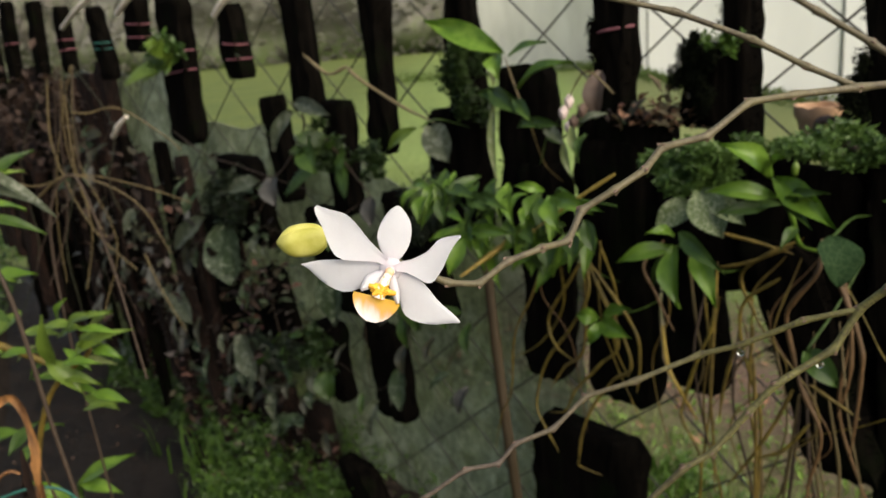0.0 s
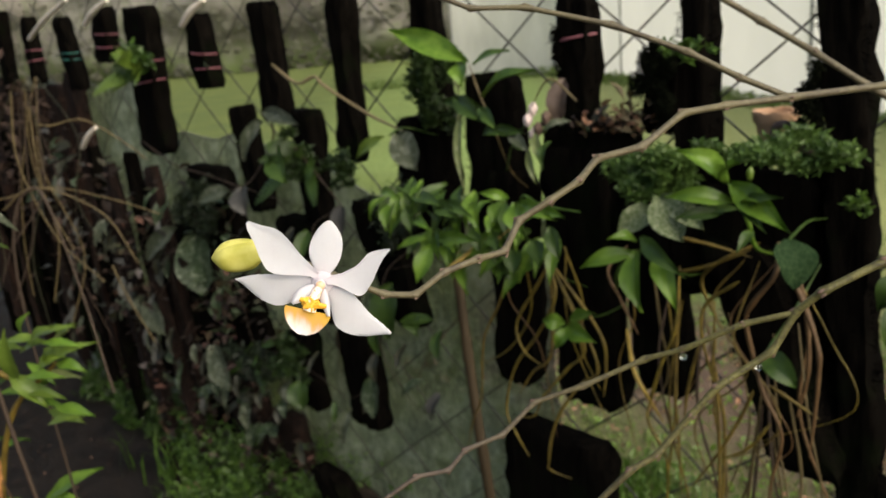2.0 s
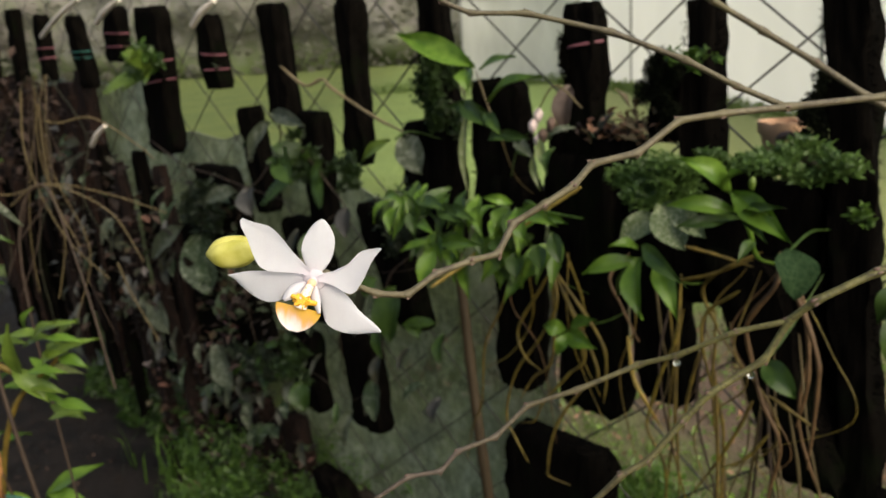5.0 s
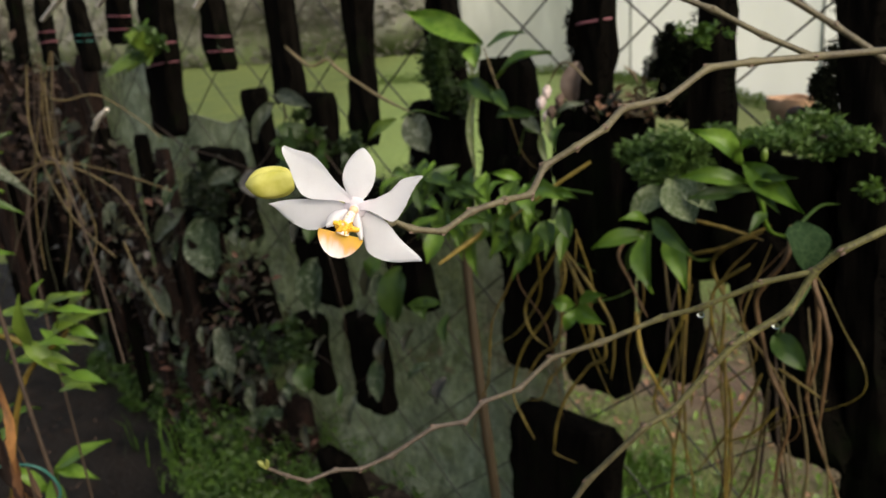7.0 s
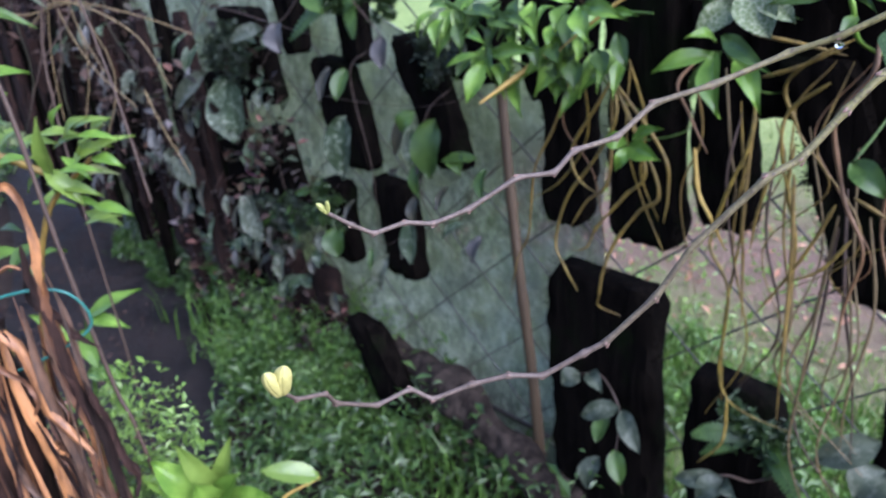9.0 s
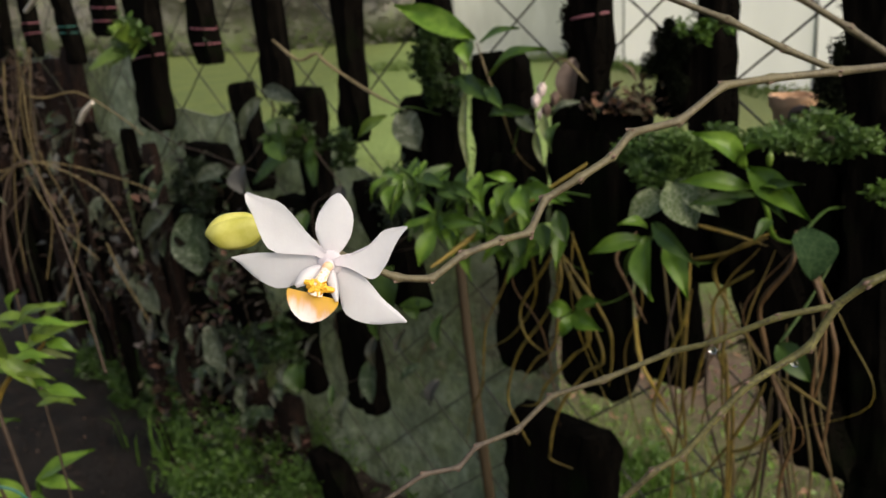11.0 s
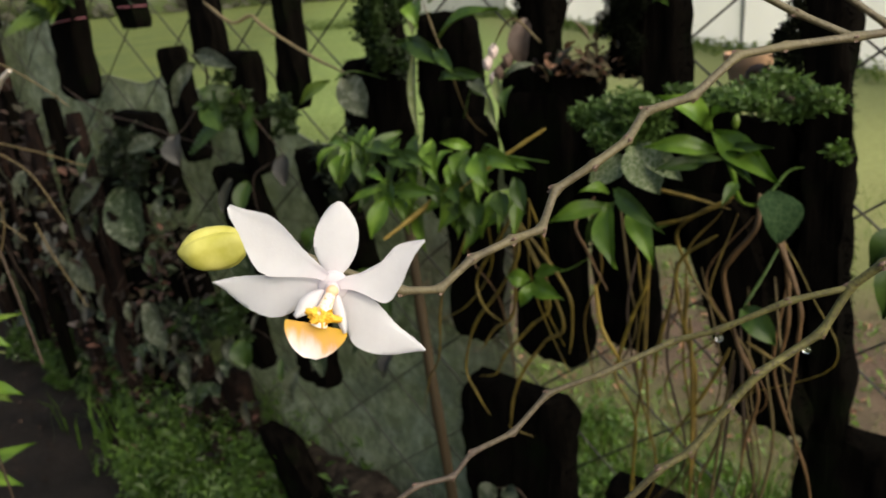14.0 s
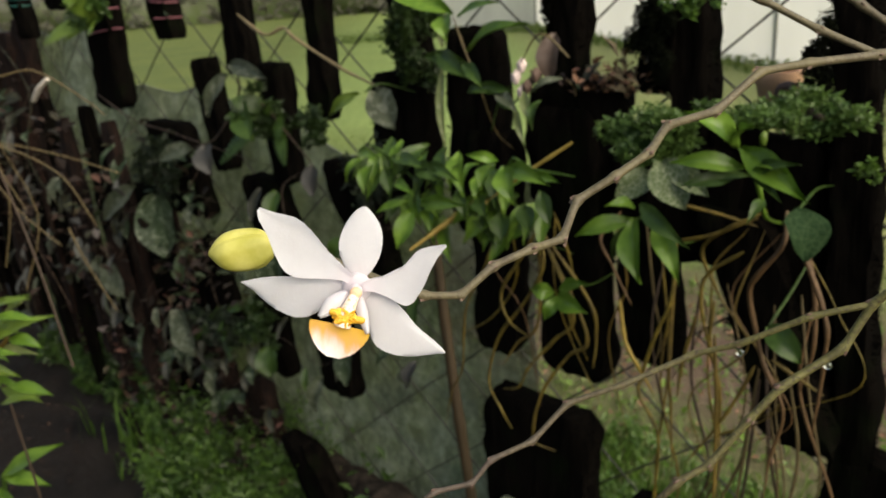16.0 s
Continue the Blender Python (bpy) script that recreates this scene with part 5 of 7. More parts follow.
jewel = plant("jewel_orchid", (0.52, 1.14, 0.2), "low plant with pale variegated rounded leaves", "plant")
grow(jewel, [(0.533, 1.14, 0.276, 0.57, 1.11, 0.297, 0.034), (0.522, 1.155, 0.276, 0.478, 1.108, 0.297, 0.048), (0.51, 1.15, 0.27, 0.455, 1.125, 0.29, 0.03)], "leaf_jewel", OVAL, 0.006)
strand(jewel, [(0.528, 1.147, 0.276), (0.53, 1.12, 0.2), (0.54, 1.1, 0.1)], 0.0025, "leaf_dark", "stem")
edge_plant = plant("leafy_orchid", (0.21, 1.1, 0.2), "dark leafy orchid at the end of the fence", "plant")
grow(edge_plant, [(0.221, 1.106, 0.318, 0.227, 1.029, 0.332, 0.033), (0.215, 1.118, 0.318, 0.242, 1.078, 0.332, 0.03), (0.19, 1.13, 0.3, 0.16, 1.06, 0.32, 0.035)], "leaf_dark")
strand(edge_plant, [(0.2, 1.13, 0.31), (0.21, 1.1, 0.2), (0.23, 0.9, 0.1), (0.25, 0.7, 0.08)], 0.0035, "leaf_dark", "stem")

crest = plant("broad_leaved_orchid", (0.885, 1.14, 0.15), "orchid with long bright leaves and pink buds on a stem", "plant")
grow(crest, [(0.91, 1.321, 0.205, 1.062, 1.378, 0.233, 0.041), (0.926, 1.317, 0.205, 0.898, 1.282, 0.233, 0.034), (0.9, 1.317, 0.205, 0.797, 1.338, 0.233, 0.018), (0.884, 1.267, 0.205, 0.747, 1.308, 0.233, 0.027)], "leaf", droop=0.015)
grow(crest, [(0.904, 1.251, 0.191, 0.979, 1.258, 0.205, 0.022), (0.881, 1.215, 0.191, 0.797, 1.213, 0.205, 0.018), (0.838, 1.202, 0.191, 0.794, 1.185, 0.205, 0.018), (0.773, 1.212, 0.191, 0.735, 1.229, 0.205, 0.02)], "leaf_dark")
strand(crest, [(0.917, 1.317, 0.198), (0.896, 1.266, 0.198), (0.874, 1.223, 0.198), (0.885, 1.141, 0.15), (0.89, 1.1, 0.1)], 0.0024, "dull_root", "stem", 0)
strand(crest, [(0.885, 1.14, 0.16), (0.84, 1.19, 0.19), (0.806, 1.232, 0.19)], 0.002, "leaf_dark", "stem")
for k, p in enumerate(((0.806, 1.232, 0.191), (0.787, 1.219, 0.191), (0.796, 1.211, 0.191), (0.775, 1.236, 0.185), (0.8, 1.248, 0.185))):
    bm = lump((0, 0, 0), (7, 6, 10), 0.4, 3, 2)
    bmesh.ops.translate(bm, vec=W(*p), verts=bm.verts)
    part("flower_bud", bm, "bract" if k % 2 else "pink_bud", crest, "small pale pink bud")
grow(crest, [(0.764, 1.29, 0.15, 0.765, 1.222, 0.16, 0.036)], "leaf_brown", OVAL, 0.01, label="hanging brownish leaf")
strand(crest, [(0.72, 1.26, 0.18), (0.76, 1.29, 0.19), (0.8, 1.25, 0.19)], 0.0025, "dull_root", "stem")

grow(crest, [(0.920, 1.314, 0.2, 0.917, 1.273, 0.225, 0.022), (0.784, 1.213, 0.2, 0.752, 1.170, 0.225, 0.017), (0.941, 1.247, 0.2, 0.922, 1.122, 0.225, 0.016), (0.801, 1.189, 0.2, 0.767, 1.141, 0.225, 0.013)], "leaf_pale", droop=0.008)
grow(crest, [(0.837, 1.209, 0.2, 0.776, 1.186, 0.225, 0.020), (0.717, 1.233, 0.2, 0.753, 1.217, 0.225, 0.014)], "leaf_grey")
grow(crest, [(0.898, 1.248, 0.2, 0.838, 1.216, 0.225, 0.022), (0.950, 1.265, 0.2, 0.867, 1.230, 0.225, 0.030), (0.891, 1.207, 0.2, 0.816, 1.211, 0.225, 0.014), (0.755, 1.202, 0.2, 0.752, 1.164, 0.225, 0.016)], "leaf_dark")

bowl = plant("shell_leaf_plant", (1.15, 1.19, 0.15), "plant with a grey shell-shaped leaf and a lime one", "plant")
grow(bowl, [(1.17, 1.188, 0.177, 1.241, 1.146, 0.191, 0.026)], "leaf_lime")
grow(bowl, [(1.13, 1.194, 0.177, 1.071, 1.133, 0.191, 0.055)], "leaf_grey", OVAL)
strand(bowl, [(1.16, 1.19, 0.177), (1.14, 1.2, 0.15), (1.12, 1.18, 0.09)], 0.003, "leaf_dark", "stem")
strand(bowl, [(1.634, 1.323, 0.106), (1.539, 1.283, 0.11), (1.48, 1.288, 0.11), (1.423, 1.27, 0.11), (1.3, 1.221, 0.106), (1.2, 1.19, 0.12), (1.15, 1.19, 0.15)], 0.0048, "tan", "twig", 0.006)

hoya = plant("hoya", (1.65, 1.15, 0.12), "climber with thick grey-green and purplish leaves on a thin vine", "plant")
grow(hoya, [(1.595, 1.224, 0.163, 1.438, 1.203, 0.184, 0.034), (1.607, 1.203, 0.163, 1.676, 1.111, 0.184, 0.05), (1.805, 1.023, 0.163, 1.93, 0.99, 0.184, 0.045)], "leaf_grey", OVAL)
grow(hoya, [(1.738, 1.039, 0.163, 1.7, 0.977, 0.184, 0.056), (1.349, 1.037, 0.163, 1.34, 0.976, 0.177, 0.04)], "leaf_purple", OVAL)
grow(hoya, [(1.574, 1.141, 0.163, 1.5, 1.075, 0.191, 0.061)], "leaf_dark", OVAL)
strand(hoya, [(1.6, 1.225, 0.15), (1.65, 1.15, 0.12), (1.72, 1.06, 0.15), (1.77, 1.035, 0.16), (1.81, 1.025, 0.165)], 0.003, "vine", "vine")
strand(hoya, [(2.25, 1.13, 0.17), (2.05, 1.08, 0.18), (1.9, 1.06, 0.17), (1.75, 1.04, 0.16), (1.55, 1.0, 0.12)], 0.0025, "vine", "vine")
strand(hoya, [(1.65, 1.15, 0.12), (1.55, 1.15, 0.14), (1.45, 1.1, 0.15), (1.37, 1.05, 0.16), (1.34, 1.03, 0.165)], 0.0025, "vine", "vine")
hoya = plant("hoya", (1.6, 0.9, 0.1), "climber with large mottled hanging leaves against the net", "plant")
grow(hoya, [(1.504, 0.858, 0.163, 1.51, 0.725, 0.177, 0.081), (2.026, 0.885, 0.163, 1.983, 0.726, 0.177, 0.127)], "leaf_mottled", OVAL)
grow(hoya, [(1.208, 0.891, 0.163, 1.214, 0.775, 0.177, 0.07)], "leaf_dark", OVAL)
grow(hoya, [(2.133, 0.892, 0.163, 2.335, 0.77, 0.177, 0.057), (1.399, 0.558, 0.163, 1.419, 0.468, 0.177, 0.044), (1.87, 0.44, 0.163, 1.869, 0.358, 0.177, 0.05), (2.023, 0.567, 0.163, 1.926, 0.459, 0.177, 0.084), (2.433, 0.61, 0.163, 2.303, 0.533, 0.177, 0.064)], "leaf_grey", OVAL)
grow(hoya, [(1.266, 0.897, 0.163, 1.295, 0.856, 0.177, 0.039), (1.599, 0.573, 0.163, 1.579, 0.506, 0.177, 0.063)], "leaf_dark", OVAL)
strand(hoya, [(2.43, 0.63, 0.15), (2.2, 0.9, 0.14), (2.03, 0.9, 0.13), (1.75, 0.86, 0.1), (1.51, 0.87, 0.15), (1.26, 0.9, 0.15), (1.15, 0.93, 0.08)], 0.0012, "vine", "vine", 0.02)
strand(hoya, [(2.02, 0.58, 0.16), (1.87, 0.45, 0.15), (1.6, 0.58, 0.14), (1.4, 0.57, 0.16), (1.35, 0.7, 0.1), (1.26, 0.9, 0.13)], 0.0012, "vine", "vine", 0.02)

low = plant("low_climber", (0.8, 0.4, 0.1), "climber with rounded grey-green leaves on the low slab", "plant")
grow(low, [(0.872, 0.457, 0.148, 0.889, 0.439, 0.177, 0.038), (0.848, 0.467, 0.148, 0.797, 0.46, 0.177, 0.029), (0.781, 0.423, 0.148, 0.842, 0.392, 0.177, 0.037), (0.775, 0.42, 0.148, 0.717, 0.373, 0.177, 0.034), (0.825, 0.296, 0.148, 0.829, 0.238, 0.177, 0.042)], "leaf_sage", OVAL)
grow(low, [(0.806, 0.4, 0.148, 0.809, 0.351, 0.177, 0.032), (0.79, 0.33, 0.15, 0.76, 0.28, 0.17, 0.035)], "leaf_dark", OVAL)
strand(low, [(0.87, 0.46, 0.15), (0.83, 0.46, 0.14), (0.78, 0.42, 0.145), (0.8, 0.36, 0.12), (0.79, 0.3, 0.145), (0.8, 0.2, 0.11)], 0.0025, "vine", "vine")
low = plant("low_climber", (0.55, 0.37, 0.1), "climber with grey mottled leaves near the ground", "plant")
grow(low, [(0.581, 0.381, 0.148, 0.647, 0.361, 0.177, 0.03), (0.57, 0.375, 0.148, 0.534, 0.378, 0.177, 0.027), (0.57, 0.38, 0.148, 0.603, 0.342, 0.177, 0.04), (0.352, 0.56, 0.148, 0.424, 0.51, 0.177, 0.045), (0.34, 0.519, 0.148, 0.364, 0.476, 0.177, 0.06)], "leaf_sage", OVAL)
strand(low, [(0.65, 0.33, 0.15), (0.58, 0.38, 0.148), (0.55, 0.37, 0.11), (0.45, 0.45, 0.12), (0.352, 0.56, 0.148)], 0.003, "vine", "vine", 0.01)


# ---- mosses and little ferns ----
def clump(name, label, centre, radii, count, size, material, seed, spread=1.0):
    """A ragged cushion of small leaflets on a slab."""
    rng = random.Random(seed)
    tufts = [(rng.gauss(0, 0.42), rng.gauss(0, 0.42), rng.gauss(0.1, 0.3), rng.uniform(0.22, 0.55)) for _ in range(12)]

    def place():
        x, z, o, r = rng.choice(tufts)
        q = Vector((rng.gauss(0, 1), rng.gauss(0, 1), rng.gauss(0, 1)))
        q *= r * 0.55 * min(1.0, 1.5 / max(q.length, 0.1))
        return W(centre[0] + radii[0] * (x + q.x), centre[1] + radii[1] * (z + q.y), centre[2] + radii[2] * (o + q.z))

    verts, faces = leaf_cards(rng, count, place, size, spread)
    for x, z, o, r in tufts:
        core = bmesh.new()
        bmesh.ops.create_icosphere(core, subdivisions=3, radius=1)
        k = len(verts)
        for v in core.verts:
            q = v.co * r * 0.55 * (1 + 0.55 * noise.noise(v.co * 2.5 + Vector((x, z, o)) * 9))
            verts.append(W(centre[0] + radii[0] * (x + q.x), centre[1] + radii[1] * (z + q.y), centre[2] + radii[2] * (o - 0.2 + q.z)))
        faces += [tuple(k + v.index for v in f.verts) for f in core.faces]
        core.free()
    return cloud(name, verts, faces, material, None, label, "moss" if "moss" in name else "fern")


clump("moss_cushion", "dark green moss cushion on a fern slab", (0.632, 1.278, 0.1), (0.036, 0.05, 0.03), 5200, 0.0065, "fern_moss", 1)
clump("moss_cushion", "sprig of bright moss on a fern slab", (0.575, 1.325, 0.13), (0.026, 0.016, 0.012), 130, 0.012, "weed_fresh", 2)
clump("moss_cushion", "shaggy dark green moss round a slab", (1.10, 1.27, 0.12), (0.065, 0.085, 0.04), 1500, 0.013, "moss", 3)
clump("creeping_fern", "dense creeping fern with fine green leaflets", (0.575, 1.182, 0.2), (0.075, 0.042, 0.05), 5600, 0.0085, "fern_green", 4, 1.1)
clump("creeping_fern", "dense creeping fern between the orchids", (0.435, 1.195, 0.15), (0.085, 0.024, 0.05), 2800, 0.0085, "fern_green", 5, 1.1)
clump("creeping_fern", "tuft of fine creeping fern on the tall slab", (0.36, 1.2, 0.16), (0.024, 0.018, 0.03), 380, 0.0095, "fern_green", 6, 1.1)
clump("creeping_fern", "tiny fern sprig on black fibre", (0.338, 1.135, 0.13), (0.012, 0.014, 0.012), 70, 0.012, "weed_fresh", 7)
clump("creeping_fern", "dark fern fronds on a fern slab", (1.53, 1.11, 0.13), (0.07, 0.06, 0.04), 600, 0.02, "moss", 8, 0.7)
clump("creeping_fern", "small ferns growing on a low slab", (1.83, 0.55, 0.15), (0.12, 0.055, 0.05), 420, 0.02, "moss_dark", 9)
clump("creeping_fern", "fern sprays over a low black slab", (0.515, 0.46, 0.14), (0.05, 0.07, 0.04), 800, 0.016, "moss", 10)
clump("creeping_fern", "bright small fern on a bound slab", (2.27, 1.345, 0.15), (0.09, 0.05, 0.05), 420, 0.022, "weed", 11)
clump("moss_cushion", "mossy growth between slabs", (1.42, 1.09, 0.1), (0.05, 0.05, 0.03), 400, 0.015, "moss", 12)
clump("moss_cushion", "mossy growth on hanging slabs", (2.04, 0.94, 0.14), (0.12, 0.1, 0.05), 800, 0.022, "moss_dark", 13)
clump("moss_cushion", "dark moss on the tall slab", (0.418, 1.25, 0.09), (0.026, 0.05, 0.03), 2600, 0.0065, "fern_moss", 15)
clump("moss_cushion", "ragged dark moss on the edge of a slab", (0.83, 1.33, 0.075), (0.014, 0.05, 0.02), 900, 0.009, "fern", 19)
clump("creeping_fern", "ferny growth on small slabs", (1.66, 0.6, 0.14), (0.07, 0.06, 0.04), 420, 0.02, "moss", 16)
clump("creeping_fern", "ferny growth beside the hanging leaves", (1.25, 1.0, 0.12), (0.06, 0.08, 0.04), 350, 0.018, "moss_dark", 17)

for k in range(16):
    u, z = 0.6 + 0.018 * k, 1.2 + 0.012 * math.sin(k * 2.3)
    a = W(u, z, 0.07 + 0.02 * math.sin(k * 5.1))
    q = a + Vector((0.03 * math.cos(k * 2.1), 0.02 * math.sin(k * 1.7), 0.008 + 0.02 * math.sin(k * 3.3) ** 2))
    tagged(leaf(a, q, 0.011 + 0.005 * math.sin(k), ("dead", "leaf_old", "tan", "dead_dark")[k % 4], None, OVAL, 0.004, (0, -0.5, 1), "fallen_leaf"), "dry brown leaf fallen on a black fern slab", "leaf", "dry leaves on the slabs")

def leaf_heap(centre, radii, count, size, material, seed):
    r = random.Random(seed)
    verts, faces = leaf_cards(r, count, lambda: W(centre[0] + radii[0] * r.gauss(0, 0.5), centre[1] + radii[1] * abs(r.gauss(0, 0.5)), centre[2] + radii[2] * r.gauss(0, 0.5)), size, 0.9)
    cloud("leaf_heap", verts, faces, material, None, "dry leaves and stalks heaped on a black fern slab", "dead leaves")


leaf_heap((0.715, 1.2, 0.07), (0.06, 0.03, 0.03), 140, 0.017, "dead", 1)
leaf_heap((0.74, 1.2, 0.07), (0.08, 0.025, 0.03), 170, 0.016, "withered", 2)
leaf_heap((0.69, 1.2, 0.09), (0.03, 0.05, 0.02), 30, 0.03, "tan", 3)

# scattered small leaves of vines over the far slabs
rng = random.Random(31)
for k in range(9):
    u, z = rng.uniform(1.75, 3.4), rng.uniform(0.35, 1.15)
    e = plant("young_climber", (u, z, 0.1), "young climber with a few dull grey-green leaves", "plant", "young climbers on the fence")
    strand(e, [(u + 0.1, z - 0.08, 0.12), (u, z, 0.13), (u - 0.05, z + 0.08, 0.1)], 0.0022, "vine", "vine", 0.01)
    for j in range(rng.randint(4, 7)):
        a, d = rng.uniform(0, 2 * math.pi), rng.uniform(0.04, 0.09)
        b = (u + rng.uniform(-0.1, 0.1), z + rng.uniform(-0.08, 0.08), 0.14)
        grow(e, [(*b, b[0] + d * math.cos(a), b[1] - abs(d * math.sin(a)), 0.17, rng.uniform(0.02, 0.045))], rng.choice(("leaf_grey", "leaf_old", "leaf_old", "leaf_mottled")), OVAL)

for k in range(3):
    u, z = rng.uniform(1.15, 2.1), rng.uniform(0.4, 1.0)
    e = plant("young_climber", (u, z, 0.1), "young climber with dull mottled leaves before the net", "plant", "young climbers on the fence")
    strand(e, [(u + 0.08, z - 0.1, 0.1), (u, z, 0.12), (u - 0.06, z + 0.1, 0.08)], 0.002, "vine", "vine", 0.01)
    for j in range(rng.randint(3, 6)):
        a, d = rng.uniform(0, 2 * math.pi), rng.uniform(0.03, 0.07)
        b = (u + rng.uniform(-0.07, 0.07), z + rng.uniform(-0.1, 0.1), 0.13)
        width, tint = rng.uniform(0.02, 0.04), rng.choice(("leaf_grey", "leaf_purple", "leaf_mottled", "leaf_dark"))
        if not (1.36 < b[0] < 1.6 and 0.45 < b[1] < 0.74):
            grow(e, [(*b, b[0] + d * math.cos(a), b[1] - abs(d * math.sin(a)), 0.16, width)], tint, OVAL)


# old climbers whose leaves hang over the net and slabs
rng = random.Random(77)
for k in range(4):
    u, z = 1.25 + 0.34 * k + rng.uniform(-0.05, 0.05), rng.uniform(0.75, 1.12)
    e = plant("hanging_climber", (u, z, 0.1), "old climber with drooping olive and brownish leaves over the net", "plant", "old climbers over the net")
    low_ = z - rng.uniform(0.25, 0.5)
    strand(e, [(u - 0.03, z + 0.06, 0.08), (u, z, 0.12), (u + rng.uniform(-0.06, 0.06), (z + low_) / 2, 0.12), (u + rng.uniform(-0.06, 0.06), low_, 0.1)], 0.002, "vine", "vine", 0.012)
    for j in range(rng.randint(5, 8)):
        f = rng.random()
        b = (u + rng.uniform(-0.07, 0.07), z + (low_ - z) * f + 0.03, 0.13 + rng.uniform(-0.02, 0.02))
        d = rng.uniform(0.04, 0.1)
        grow(e, [(*b, b[0] + rng.uniform(-0.4, 0.4) * d, b[1] - d * rng.uniform(0.7, 1.0), 0.16, d * rng.uniform(0.3, 0.5))], rng.choice(("leaf_mottled", "leaf_dark", "leaf_mottled", "leaf_old", "leaf_old")), OVAL, 0.01)


M["leaf_silver"] = leaf_mat("silvery_lilac_leaf", (0.06, 0.061, 0.053), (0.15, 0.15, 0.135), 0.5, (0.13, 0.13, 0.118), spec=0.3)
for k in range(9):
    u, z = 2.1 + 0.14 * k + rng.uniform(-0.04, 0.04), rng.uniform(0.45, 0.95)
    e = plant("silvery_climber", (u, z, 0.12), "climber with hanging silvery grey leaves over brown slabs", "plant", "silvery climbers over the slabs")
    strand(e, [(u - 0.03, z + 0.12, 0.1), (u, z, 0.15), (u + rng.uniform(-0.05, 0.05), z - 0.2, 0.15)], 0.002, "vine", "vine", 0.012)
    for j in range(rng.randint(3, 5)):
        b = (u + rng.uniform(-0.06, 0.06), z + rng.uniform(-0.2, 0.1), 0.16 + rng.uniform(-0.02, 0.02))
        d = rng.uniform(0.04, 0.085)
        grow(e, [(*b, b[0] + rng.uniform(-0.3, 0.3) * d, b[1] - d, 0.18, d * rng.uniform(0.25, 0.42))], rng.choice(("leaf_silver", "leaf_silver", "leaf_grey", "leaf_old")), OVAL, 0.01)


def hanging_litter(centre, radii, count, size, material, seed):
    r = random.Random(seed)
    verts, faces = leaf_cards(r, count, lambda: W(centre[0] + radii[0] * r.gauss(0, 0.5), centre[1] + radii[1] * r.gauss(0, 0.5), centre[2] + radii[2] * r.random()), size, 1.2)
    cloud("hanging_litter", verts, faces, material, None, "withered leaves and fibre hanging among the fern slabs", "dead leaves")


hanging_litter((2.7, 0.75, 0.1), (0.6, 0.3, 0.12), 130, 0.045, "dead_dark", 1)
hanging_litter((2.6, 0.8, 0.1), (0.7, 0.32, 0.14), 24, 0.045, "leaf_purple", 2)
hanging_litter((2.65, 0.7, 0.14), (0.6, 0.35, 0.1), 40, 0.03, "leaf_old", 6)
hanging_litter((1.95, 0.8, 0.08), (0.3, 0.3, 0.08), 40, 0.045, "leaf_mottled", 4)
hanging_litter((3.6, 1.0, 0.1), (0.7, 0.3, 0.12), 120, 0.05, "dead_dark", 5)
hanging_litter((3.4, 1.17, 0.1), (0.5, 0.14, 0.16), 150, 0.045, "dead_dark", 7)


def small_fern(base, count, length, material, label, seed):
    """Arching fronds with paired leaflets, each frond a part."""
    r = random.Random(seed)
    e = plant("small_fern", base, label, "fern", "small ferns on the slabs")
    for k in range(count):
        a, L = r.uniform(-0.3, 3.4), length * r.uniform(0.7, 1.2)
        q = [(base[0] + L * f * math.cos(a), base[1] + L * f * math.sin(a) - L * 0.5 * f * f, base[2] + 0.6 * L * f) for f in (0, 0.35, 0.7, 1.0)]
        pts = spline([W(*p) for p in q], 5)
        bm = tube(bmesh.new(), pts, 0.0008, 4)
        for i in range(2, len(pts)):
            way = (pts[i] - pts[i - 1]).normalized()
            out = way.cross((-0.5, -0.7, 0.5)).normalized()
            s = L * 0.2 * math.sin(math.pi * (0.15 + 0.8 * i / len(pts)))
            for side in (1, -1):
                p0, tip = pts[i], pts[i] + out * side * s + way * s * 0.4 - Vector((0, 0, 0.15 * s))
                w = way * s * 0.22
                bm.faces.new([bm.verts.new(v) for v in (p0 - w, p0.lerp(tip, 0.5) - w * 1.3, tip, p0.lerp(tip, 0.5) + w * 1.3, p0 + w)])
        part("frond", bm, material, e)


small_fern((2.24, 1.31, 0.14), 7, 0.13, "leaf_lime", "bright lime green fern on a bound slab", 1)
small_fern((1.52, 1.11, 0.12), 8, 0.11, "leaf_dark", "dark green fern growing on a fern slab", 3)
small_fern((0.53, 0.47, 0.13), 8, 0.08, "leaf_dark", "dark green fern over a low slab", 4)
small_fern((1.86, 0.56, 0.12), 6, 0.1, "leaf_dark", "dark green fern on a low slab", 5)

